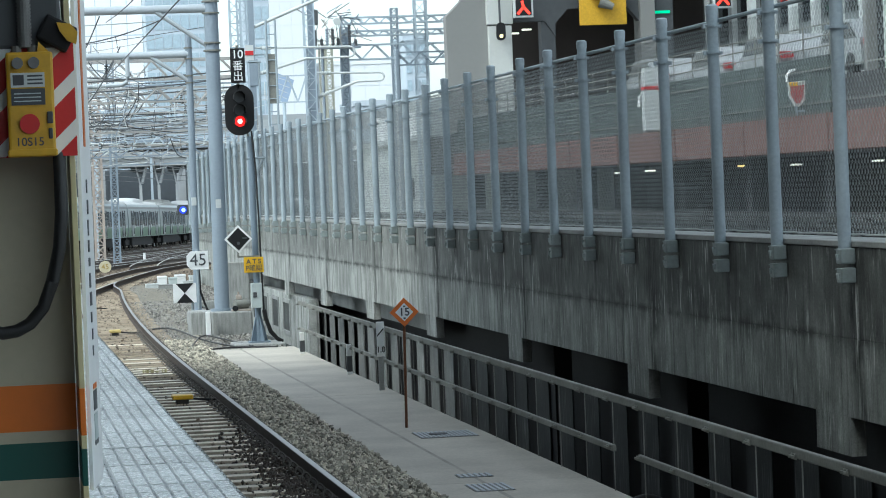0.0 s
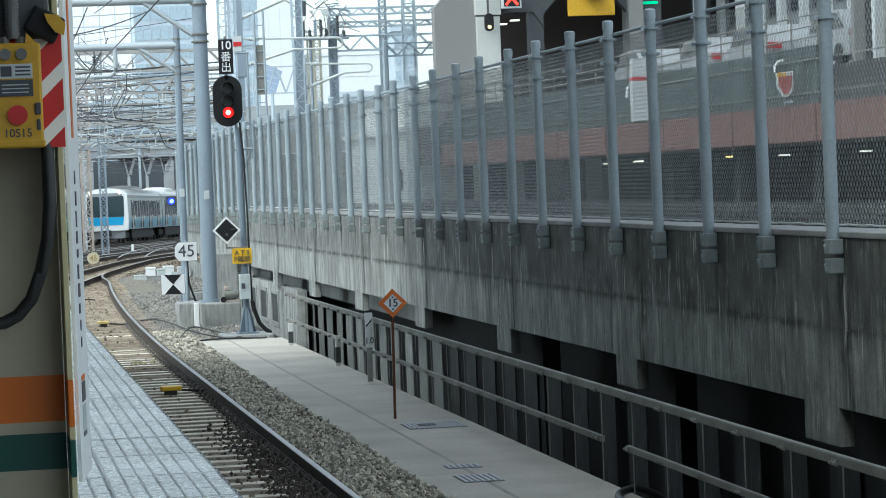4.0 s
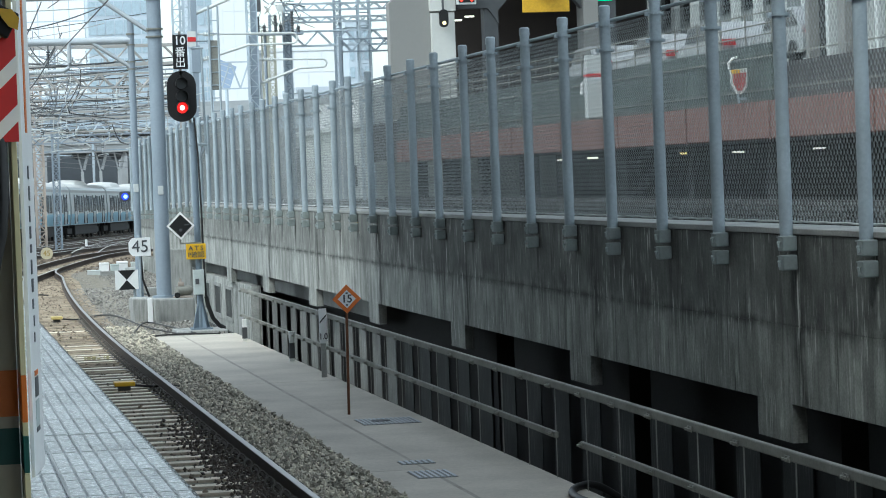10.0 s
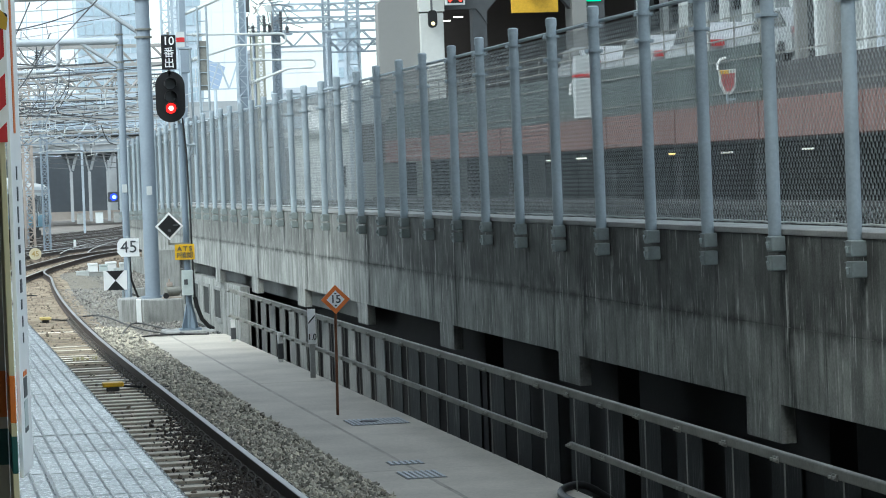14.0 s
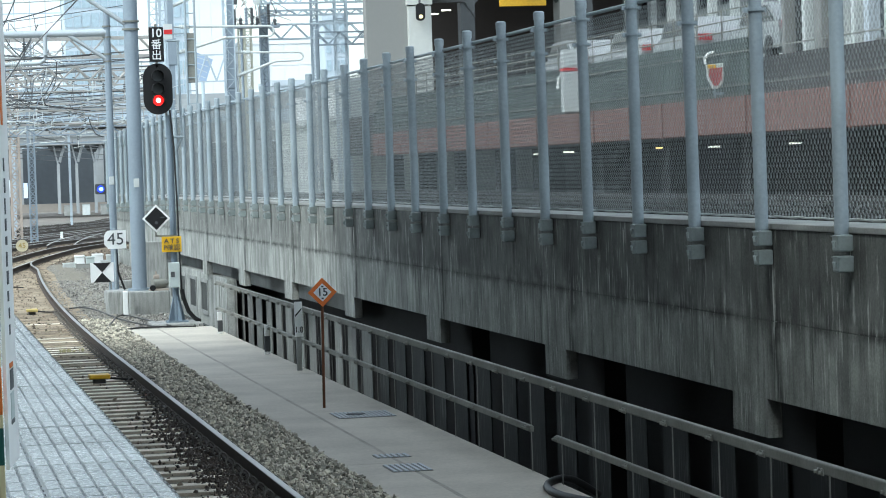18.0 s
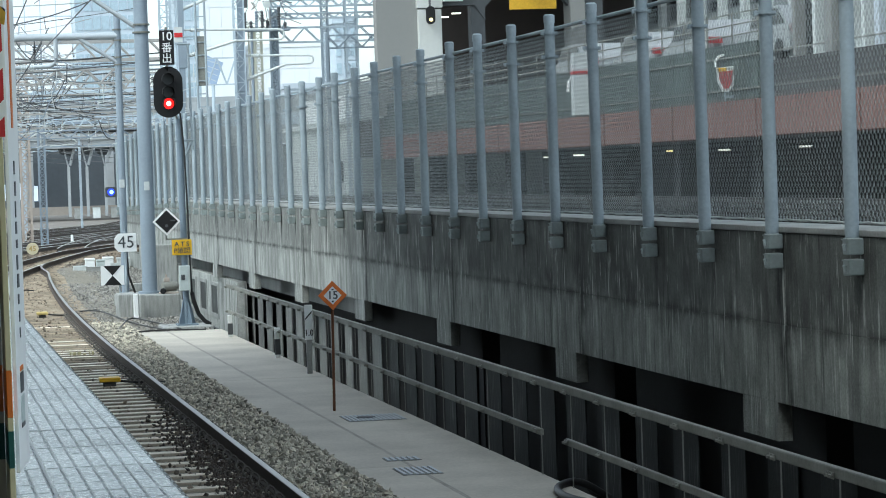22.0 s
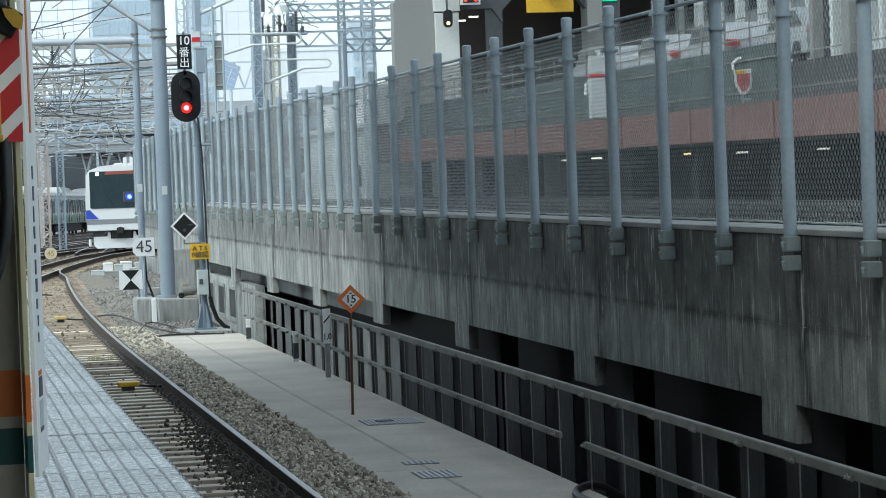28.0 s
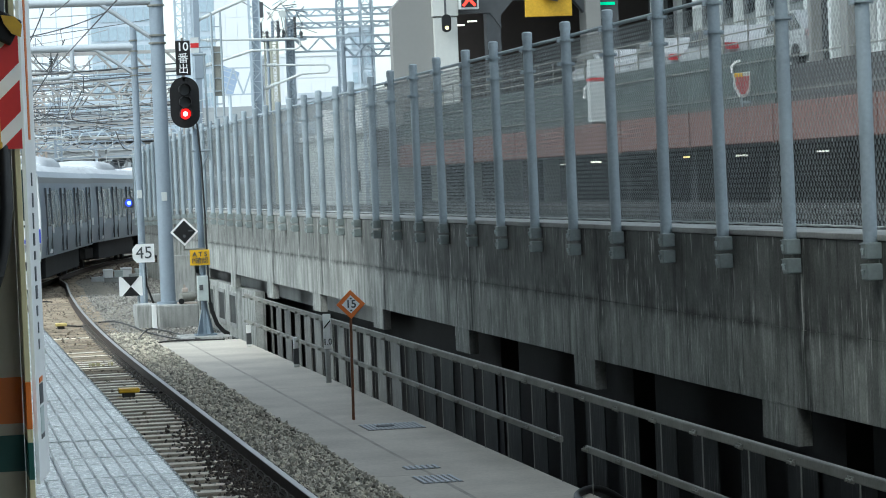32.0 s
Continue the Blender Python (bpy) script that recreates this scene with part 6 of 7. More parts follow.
for x0, x1, y, z0, z1, m in ((-4.0, 7.0, 84, 5.55, 5.95, gantry_brown), (-5.0, 10.1, 109, 6.2, 6.75, gantry_brown), (-5.0, 13.0, 139, 5.2, 5.8, lattice_paint), (-5.0, 10.8, 116, 4.45, 4.75, mast_paint)):
    build_truss(x0, x1, y, z0, z1, m, "slender laced gantry over the yard tracks", 0.42, 0.022)


def build_insulators():
    for k, (x, y, z) in enumerate(((2.2, 63.4, 5.67), (2.9, 63.4, 5.67), (1.9, 63.4, 5.67))):
        root = thing("insulator", "dark ribbed insulator hanging under a cross pipe", "insulator", "insulators", at=(x, y, z))
        bm = B()
        for j in range(4):
            tube(bm, (0, 0, -0.05 * j), (0, 0, -0.05 * j - 0.025), 0.055, 10, 0.035)
        tube(bm, (0, 0, 0.15), (0, 0, -0.3), 0.015, 6)
        part("ribs", bm, charcoal, root)


build_insulators()


def build_yard_clutter():
    """Beams, hangers and pale roofs that fill the air over the yard."""
    rng = random.Random(23)
    for y, z, h, m in ((97, 5.6, 0.07, gantry_brown), (98.5, 6.6, 0.08, mast_paint), (88, 4.75, 0.07, gantry_brown), (95, 6.3, 0.1, lattice_paint), (104, 5.35, 0.1, gantry_brown), (110, 5.95, 0.16, charcoal), (118, 4.9, 0.10, gantry_brown), (145, 5.6, 0.18, mast_paint), (158, 5.1, 0.12, gantry_brown), (190, 5.9, 0.2, charcoal), (205, 5.2, 0.14, mast_paint)):
        root = thing("cross_beam", "slender steel cross beam over the yard tracks", "beam", "cross beams", at=(0, y, z))
        end = 0.093 * y
        foot = 2.03 if y < 96 else fall(y) - 0.26
        bm = B()
        box(bm, -8, end, -0.08, 0.08, 0, 0.65 * h)
        part("beam", bm, m, root)
        for x in (-7.9, end - 0.1):
            bm = B()
            box(bm, x - 0.08, x + 0.08, -0.08, 0.08, (foot if x > 0 else fall(y) - 0.26) - z, 0)
            part("leg", bm, m, root)
        for k in range(9):
            x = 2.5 + rng.random() * (5 + (y - 60) * 0.07)
            d = rng.uniform(0.35, 1.1)
            bm = B()
            tube(bm, (x, 0, 0.02), (x, 0, -d), 0.013, 6)
            tube(bm, (x - 0.2, 0, -d), (x + 0.25, 0, -d + 0.08), 0.013, 6)
            hanger = part("hanger", bm, off_white if k % 2 else gantry_brown, root)
            bm = B()
            for j in range(3):
                tube(bm, (x, 0, -d * 0.5 - 0.07 * j), (x, 0, -d * 0.5 - 0.07 * j - 0.03), 0.045, 8)
            part("insulator", bm, charcoal if k % 3 else off_white, hanger)
    for x0, x1, y, z in ((4, 17, 186, 6.6), (9, 24, 226, 6.9), (2, 15, 246, 7.6)):
        root = thing("platform_canopy", "pale far platform canopy on thin columns", "canopy", "far canopies", at=(0, y, 0))
        bm = B()
        prism(bm, [(x0, z), (x1, z - 0.5), (x1, z - 0.3), (x0, z + 0.25)], 0, 14)
        part("canopy_roof", bm, off_white, root)
        for x in (x0 + 0.2, x1 - 0.2):
            bm = B()
            box(bm, x - 0.1, x + 0.1, 0.5, 0.7, fall(y) - 0.3, z - 0.35)
            part("column", bm, lattice_paint, root)


build_yard_clutter()


# ---- things on the far yard ----
def build_yard_things():
    root = thing("marker_stake", "small white marker between the far tracks", "marker", "marker stakes", at=(8.45, 150, fall(150) - 0.24))
    bm = B()
    tube(bm, (0, 0, 0), (0, 0, 0.5), 0.09, 10, 0.06)
    part("stake", bm, white, root)
    root = thing("marker_board", "round faded yellow speed board low beside the tracks", "sign", at=(4.92, 116, fall(116) - 0.25))
    bm = B()
    prism(bm, disc(0, 0.3, 0.25, 18), -0.02, 0.02)
    plate = part("plate", bm, surface("faded cream sign", (0.62, 0.56, 0.38), 0.6, 0, 0.1, 4, 30, 0), root)
    lettering("45", 0.3, surface("faded ochre print", (0.42, 0.30, 0.10), 0.6, 0, 0.1, 4, 30, 0), plate, (0, -0.03, 0.3))
    bm = B()
    tube(bm, (0, 0.04, 0), (0, 0.04, 0.4), 0.03, 8)
    part("post", bm, galv, root)
    for k, x in enumerate((19.3, 21.4, 23.5, 25.6)):
        root = thing("relay_hut", "pale low relay hut in front of the far viaduct", "hut", "relay huts", at=(x, 328, -1.6))
        bm = B()
        box(bm, -0.42, 0.42, -0.5, 0.5, 0.0, 1.15 + 0.1 * (k % 2), 0.03)
        part("body", bm, off_white if k % 2 else concrete_pale, root)
        bm = B()
        box(bm, -0.46, 0.46, -0.55, 0.55, 1.15 + 0.1 * (k % 2), 1.22 + 0.1 * (k % 2))
        part("roof", bm, concrete_pale, root)


build_yard_things()


def build_far_viaduct():
    root = thing("far_viaduct", "distant concrete viaduct on slanting struts over the tracks", "viaduct", kind="structure")
    y = 330
    bm = B()
    box(bm, -60, 90, y, y + 16, 6.6, 7.6)
    part("deck", bm, viaduct_mat, root)
    bm = B()
    box(bm, -60, 90, y - 0.3, y, 7.5, 8.6)
    part("parapet", bm, viaduct_mat, root)
    bm = B()
    box(bm, -60, 90, y + 2, y + 2.4, 8.6, 9.9)
    part("noise_barrier", bm, lattice_paint, root, "pale noise barrier")
    # dark wall carries the shade under the deck in its colour
    bm = B()
    box(bm, -60, 90, y + 30, y + 31, -1.2, 6.6)
    part("back_wall", bm, viaduct_dark, root, "dark wall under the viaduct")
    for k in range(0, 9):
        x = 18.55 + 2.12 * k
        bm = B()
        box(bm, x - 0.16, x + 0.16, y + 1, y + 1.5, -1.4, 4.4)
        part("column", bm, viaduct_mat, root)
        bm = B()
        tube(bm, (x, y + 1.2, 4.3), (x - 0.5, y + 1.2, 6.6), 0.1, 6)
        tube(bm, (x + 0.18, y + 1.2, 4.6), (x + 0.75, y + 1.2, 6.6), 0.17, 6)
        part("strut", bm, viaduct_mat, root, "slanting struts under the deck")
        bm = B()
        prism(bm, [(x - 0.9, 6.6), (x + 0.95, 6.6), (x + 0.5, 5.7), (x - 0.5, 5.9)], y + 6, y + 6.5)
        part("haunch", bm, viaduct_dark, root)
    # glowing plates stand in for daylight coming through openings
    for x, z0, z1 in ((14.0, 0.6, 2.75), (15.95, 0.4, 2.3), (11.9, 0.6, 2.6)):
        bm = B()
        box(bm, x - 0.27, x + 0.27, y + 29.8, y + 30.0, z0, z1)
        part("glow_plate", bm, glow("glowing plate for daylight", (0.75, 0.85, 1.0), 0.75), root, "glowing plate standing for a bright opening in the dark wall")
    bm = B()
    box(bm, -60, 90, y + 4, y + 4.4, -1.2, -0.2)
    part("low_wall", bm, surface("beige low wall", (0.36, 0.32, 0.28), 0.8, 0, 0.2, 0.2, 2, 0), root, "beige low wall under the viaduct")
    for k, (a, b, z) in enumerate(((0, 60, 10.6), (-30, 50, 11.6), (10, 70, 12.4))):
        bm = B()
        box(bm, a, b, y + 24 + 8 * k, y + 27 + 8 * k, z, z + 0.8)
        part("upper_deck", bm, viaduct_mat, root)
        bm = B()
        for j in range(6):
            x = a + (b - a) * (j + 0.5) / 6
            box(bm, x - 0.5, x + 0.5, y + 24.5 + 8 * k, y + 26 + 8 * k, -1.2, z)
        part("upper_columns", bm, viaduct_mat, root)


build_far_viaduct()


def build_tower(name, label, x0, x1, y, d, h, wall, cols, rows, z_first, win_w, win_h, glass):
    root = thing(name, label, "building", "distant buildings")
    bm = B()
    box(bm, x0, x1, y, y + d, -1.3, h, 0.1)
    part("wall", bm, wall, root)
    bm = B()
    box(bm, x0 - 0.3, x1 + 0.3, y - 0.3, y + d + 0.3, h, h + 0.8)
    part("roof", bm, wall, root)
    dx, dz = (x1 - x0) / cols, (h - z_first) / rows
    bm = B()
    box(bm, -dx * win_w / 2, dx * win_w / 2, -0.12, 0.05, -dz * win_h / 2, dz * win_h / 2)
    me = mesh_of("window", bm, glass)
    for i in range(cols):
        for j in range(rows):
            piece("window", me, root, pose(x0 + dx * (i + 0.5), y - 0.02, z_first + dz * (j + 0.5)))
    return root


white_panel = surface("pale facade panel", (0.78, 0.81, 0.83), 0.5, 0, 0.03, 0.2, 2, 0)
build_tower("office_tower", "pale blue glass office tower in the distance", 36, 49, 600, 18, 70, tower_hazy, 7, 14, 14, 0.86, 0.74, tower_glass)
build_tower("office_tower", "white office block with a grid of thin joints", 16, 35.99, 610, 18, 72, tower_hazy, 6, 12, 14, 0.95, 0.95, surface("white facade panel", (0.85, 0.88, 0.90), 0.5, 0, 0.03, 0.2, 2, 0))
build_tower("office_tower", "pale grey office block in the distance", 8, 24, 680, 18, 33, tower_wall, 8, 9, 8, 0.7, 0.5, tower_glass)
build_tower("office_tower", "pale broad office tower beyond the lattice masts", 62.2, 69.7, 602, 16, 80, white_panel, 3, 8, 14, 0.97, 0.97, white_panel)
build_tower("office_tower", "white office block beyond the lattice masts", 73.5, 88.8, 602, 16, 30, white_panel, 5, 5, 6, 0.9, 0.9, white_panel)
build_tower("office_tower", "narrow grey blue tower behind the signal", 47.9, 51.9, 500, 14, 60, tower_hazy, 3, 15, 10, 0.8, 0.7, tower_glass)
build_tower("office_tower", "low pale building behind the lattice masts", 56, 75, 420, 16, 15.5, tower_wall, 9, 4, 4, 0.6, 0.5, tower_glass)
build_tower("office_tower", "pale building with regular windows", 60.8, 64.0, 400, 12, 24, tower_hazy, 3, 7, 6, 0.6, 0.6, tower_glass)
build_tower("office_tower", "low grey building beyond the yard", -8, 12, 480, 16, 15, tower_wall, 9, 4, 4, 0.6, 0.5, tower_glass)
build_tower("office_tower", "low grey blue building beyond the yard", 24, 47, 520, 16, 19, tower_hazy, 9, 5, 4, 0.6, 0.5, tower_glass)


def build_blue_banner():
    root = thing("solar_panel", "tilted blue panel with pale lines on a frame", "panel", at=(21.6, 200, 10.3))
    bm = B()
    prism(bm, [(-0.6, 1.1), (0.75, 0.45), (0.2, -1.15), (-0.6, -0.9)], -0.05, 0.05)
    panel = part("panel", bm, surface("blue panel", (0.33, 0.42, 0.56), 0.4, 0.1, 0.1, 1, 6, 0), root)
    bm = B()
    for k in range(4):
        z = 0.7 - 0.4 * k
        prism(bm, [(-0.6, z + 0.06), (0.5 - 0.1 * k, z - 0.34), (0.5 - 0.1 * k, z - 0.38), (-0.6, z + 0.02)], -0.07, -0.05)
    part("line", bm, off_white, panel)
    bm = B()
    tube(bm, (0, 0.1, -0.5), (0, 0.1, -11.3), 0.12, 8)
    part("post", bm, lattice_paint, root)


build_blue_banner()


def build_viaduct_cabinet():
    root = thing("signal_cabinet", "grey equipment cabinet with a ladder on the viaduct", "cabinet", at=(7.75, 74.6, 2.08))
    bm = B()
    box(bm, -0.13, 0.13, -0.12, 0.12, 3.0, 4.3, 0.01)
    part("case", bm, galv_dull, root)
    bm = B()
    for x in (-0.12, 0.12):
        tube(bm, (x, -0.14, 0), (x, -0.14, 5.2), 0.03, 8)
    for k in range(14):
        tube(bm, (-0.12, -0.14, 0.4 + 0.34 * k), (0.12, -0.14, 0.4 + 0.34 * k), 0.015, 6)
    part("ladder", bm, galv, root)
    bm = B()
    box(bm, -0.7, -0.48, -0.2, -0.15, 4.15, 4.55)
    tag = part("plate", bm, off_white, root)
    bm = B()
    box(bm, -0.7, -0.48, -0.21, -0.2, 4.28, 4.4)
    part("red_band", bm, red, tag)
    bm = B()
    tube(bm, (-0.7, 0, 4.3), (0, 0, 4.3), 0.02, 6)
    part("arm", bm, galv, root)


build_viaduct_cabinet()


# ---- station roof and walls, unseen, added to shade the near end ----
def build_station_roof():
    root = thing("station_roof", "unseen grey station roof and walls that shade the near platform end", "roof", kind="structure")
    # two slab widths, tuned by how much sky light they let in
    for y0, y1, side in ((-30, 20, 2.3), (20.05, 42.5, 4.5)):
        bm = B()
        box(bm, -42, side, y0, y1, 9.4, 9.8)
        part("roof_slab", bm, canopy_mat, root)
    for y, side in ((-28, 2.3), (-12, 2.3), (9, 2.3), (20.8, 4.5), (34, 4.5)):
        bm = B()
        box(bm, -42, side, y - 0.2, y + 0.2, 9.0, 9.4)
        part("roof_beam", bm, canopy_mat, root)
        bm = B()
        box(bm, -2.6, -2.2, y - 0.2, y + 0.2, 1.08, 9.0)
        part("roof_column", bm, canopy_mat, root)
    # walls added to block sky light from the left and from behind
    bm = B()
    box(bm, -42.4, -42, -30, 42.5, -0.3, 9.8)
    part("side_wall", bm, canopy_mat, root)
    bm = B()
    box(bm, -42, 2.3, -30.4, -30.02, -0.3, 9.8)
    part("end_wall", bm, canopy_mat, root)


build_station_roof()


# ---- trains ----
def car_meshes(band, band_top, shell=None, top=None):
    out = {}
    bm = B()
    prof = [(-1.40, 0.92), (1.40, 0.92), (1.475, 1.5), (1.475, 2.2), (1.42, 3.15), (1.30, 3.32), (-1.30, 3.32), (-1.42, 3.15), (-1.475, 2.2), (-1.475, 1.5)]
    extrude_profile(bm, prof, [(0, -9.7, 0), (0, 9.7, 0)])
    out["body"] = mesh_of("body", bm, shell or silver)
    bm = B()
    extrude_profile(bm, [(1.31, 3.31), (1.1, 3.48), (0.6, 3.60), (0, 3.64), (-0.6, 3.60), (-1.1, 3.48), (-1.31, 3.31)], [(0, -9.7, 0), (0, 9.7, 0)])
    out["roof"] = mesh_of("roof", bm, top or train_roof, True)
    bm = B()
    prof = [(1.05, 3.45), (1.0, 3.66), (0.85, 3.78), (0.5, 3.85), (0, 3.87), (-0.5, 3.85), (-0.85, 3.78), (-1.0, 3.66), (-1.05, 3.45)]
    extrude_profile(bm, prof, [(0, -2.9, -0.2), (0, -2.5, -0.06), (0, -1.9, 0.0), (0, 1.9, 0.0), (0, 2.5, -0.06), (0, 2.9, -0.2)])
    out["cooler"] = mesh_of("air_conditioner", bm, top or train_roof, True)
    bm = B()
    box(bm, -1.2, 1.2, -6.0, 6.0, 0.28, 0.92, 0.05)
    out["under"] = mesh_of("underframe", bm, under)
    bm = B()
    for sx in (-0.56, 0.56):
        for sy in (-1.05, 1.05):
            tube(bm, (sx - 0.06, sy, 0.43), (sx + 0.06, sy, 0.43), 0.43, 16)
    box(bm, -1.0, -0.82, -1.6, 1.6, 0.35, 0.72, 0.04)
    box(bm, 0.82, 1.0, -1.6, 1.6, 0.35, 0.72, 0.04)
    box(bm, -0.9, 0.9, -0.3, 0.3, 0.4, 0.9)
    out["bogie"] = mesh_of("bogie", bm, under)
    bm = B()
    extrude_profile(bm, [(1.409, 0.95), (1.482, 1.5), (1.480, band_top), (1.40, band_top), (1.40, 0.95)], [(0, -9.68, 0), (0, 9.68, 0)])
    out["band"] = mesh_of("waist_band", bm, band)
    bm = B()
    extrude_profile(bm, [(1.437, 2.98), (1.428, 3.14), (1.38, 3.14), (1.38, 2.98)], [(0, -9.68, 0), (0, 9.68, 0)])
    out["eaves"] = mesh_of("eaves_band", bm, grey_band)
    # door with its two leaves
    bm = B()
    extrude_profile(bm, [(1.425, 1.0), (1.492, 1.5), (1.492, 2.2), (1.452, 2.85), (1.40, 2.85), (1.40, 1.0)], [(0, -0.66, 0), (0, 0.66, 0)])
    out["door"] = mesh_of("door", bm, shell or silver)
    bm = B()
    for a in (-0.53, 0.07):
        extrude_profile(bm, [(1.497, 1.78), (1.497, 2.2), (1.466, 2.68), (1.44, 2.68), (1.46, 1.78)], [(0, a, 0), (0, a + 0.46, 0)])
    out["door_glass"] = mesh_of("door_window", bm, train_glass)
    bm = B()
    box(bm, 1.46, 1.505, -0.045, 0.045, 1.0, 2.85)
    out["door_frame"] = mesh_of("door_frame", bm, charcoal)
    bm = B()
    extrude_profile(bm, [(1.484, 1.72), (1.484, 2.2), (1.446, 2.78), (1.42, 2.78), (1.44, 1.72)], [(0, -1.3, 0), (0, 1.3, 0)])
    out["window"] = mesh_of("window", bm, train_glass)
    bm = B()
    box(bm, 1.47, 1.50, -0.03, 0.03, 1.7, 2.8)
    out["mullion"] = mesh_of("mullion", bm, silver)
    # white boxes painted as glints beside the doors, no lamps
    out["lamp"] = mesh_of("step_lamp", box(B(), 1.49, 1.54, -0.10, 0.10, 1.58, 1.82), white)
    out["sill_glint"] = mesh_of("step_lamp", box(B(), 1.42, 1.50, -0.07, 0.07, 1.02, 1.13), white)
    return out


def build_train_car(meshes, label, group, front=None):
    root = thing("train_car", label, "train car", group)
    for key, name in (("body", "body"), ("roof", "roof"), ("cooler", "air_conditioner"), ("under", "underframe")):
        piece(name, meshes[key], root, Matrix())
    for y in (-6.8, 6.8):
        piece("bogie", meshes["bogie"], root, pose(0, y, 0))
    for turn in (0, 180):
        flip = pose(0, 0, 0, 0, 0, turn)
        piece("waist_band", meshes["band"], root, flip)
        piece("eaves_band", meshes["eaves"], root, flip)
        for y in (-7.9, -2.8, 2.3, 7.4):
            # both meshes are white glint spots
            piece("step_lamp", meshes["lamp"], root, flip @ pose(0, y + 1.27, 0))
            piece("step_lamp", meshes["sill_glint"], root, flip @ pose(0, y + 1.05, 0))
        for y in (-7.45, -2.48, 2.48, 7.45):
            door = piece("door", meshes["door"], root, flip @ pose(0, y, 0))
            piece("door_window", meshes["door_glass"], door, Matrix())
            for jamb in (-0.68, 0.68):
                piece("door_frame", meshes["door_frame"], door, pose(0, jamb, 0))
        for y in (-4.97, 0.0, 4.97):
            win = piece("window", meshes["window"], root, flip @ pose(0, y, 0))
            piece("mullion", meshes["mullion"], win, Matrix())
    if front:
        front(root)
    return root


def face_plate(root, name, pts, y, material, label="", depth=0.03):
    bm = B()
    prism(bm, pts, y, y + depth)
    return part(name, bm, material, root, label)


def blue_front(root):
    """White front of the blue banded train."""
    face_plate(root, "front_shell", [(-1.40, 0.86), (1.40, 0.86), (1.47, 1.4), (1.47, 2.2), (1.42, 3.2), (1.28, 3.42), (0.8, 3.58), (0, 3.64), (-0.8, 3.58), (-1.28, 3.42), (-1.42, 3.2), (-1.47, 2.2), (-1.47, 1.4)], 9.6, train_white, "white moulded front", 0.35)
    glass = face_plate(root, "windscreen", rounded(-1.27, 1.27, 1.80, 3.36, 0.08), 9.95, train_glass, "wide dark windscreen")
    face_plate(glass, "destination_panel", [(-0.62, 3.22), (0.62, 3.22), (0.56, 3.36), (-0.56, 3.36)], 9.985, orange_led, "orange lit destination panel", 0.01)
    for s in (-1, 1):
        face_plate(root, "headlight", disc(s * 0.93, 3.26, 0.075, 14), 9.985, warm_glow, "lit round headlight", 0.03)
        face_plate(root, "blue_corner", [(s * 1.46, 1.74), (s * 1.30, 1.76), (s * 0.92, 1.36), (s * 1.46, 1.36)], 9.955, blue_band, "deep blue corner panel", 0.012)
        face_plate(root, "front_step", [(s * 0.72, 0.62), (s * 1.25, 0.62), (s * 1.28, 0.86), (s * 0.72, 0.86)], 9.7, charcoal)
        face_plate(glass, "wiper", [(s * 0.25 + 0.02, 1.9), (s * 0.25 + 0.05, 1.9), (s * 0.7, 2.6), (s * 0.7 - 0.03, 2.6)], 9.985, black, "", 0.008)
    face_plate(root, "grey_sill", [(-1.44, 1.13), (1.44, 1.13), (1.46, 1.34), (-1.46, 1.34)], 9.957, grey_band, "grey band under the front panel", 0.012)
    face_plate(root, "bumper", rounded(-1.42, 1.42, 0.88, 1.10, 0.05), 9.957, train_white, "", 0.09)
    face_plate(root, "skirt", [(-1.05, 0.12), (1.05, 0.12), (1.2, 0.28), (1.2, 0.62), (0.62, 0.62), (0.58, 0.8), (0.5, 0.8), (0.48, 0.52), (-0.48, 0.52), (-0.5, 0.8), (-0.58, 0.8), (-0.62, 0.62), (-1.2, 0.62), (-1.2, 0.28)], 9.75, train_white, "white snow skirt", 0.08)
    bm = B()
    box(bm, -0.42, 0.42, 9.6, 9.95, 0.54, 1.0, 0.03)
    tube(bm, (0.0, 9.9, 0.85), (0.0, 10.2, 0.85), 0.16, 12)
    box(bm, -0.14, 0.14, 10.0, 10.3, 0.72, 0.98, 0.03)
    part("coupler", bm, under, root, "black coupler")
    face_plate(root, "maker_mark", [(-1.15, 1.86), (-0.78, 1.86), (-0.78, 1.98), (-1.15, 1.98)], 9.985, white, "small white mark", 0.008)
    bm = B()
    for x in (-0.38, -0.1):
        box(bm, x, x + 0.16, 8.2, 8.4, 3.6, 3.95, 0.02)
    box(bm, -0.7, 0.7, 5.2, 7.2, 3.5, 3.74, 0.1)
    part("roof_gear", bm, train_roof, root)


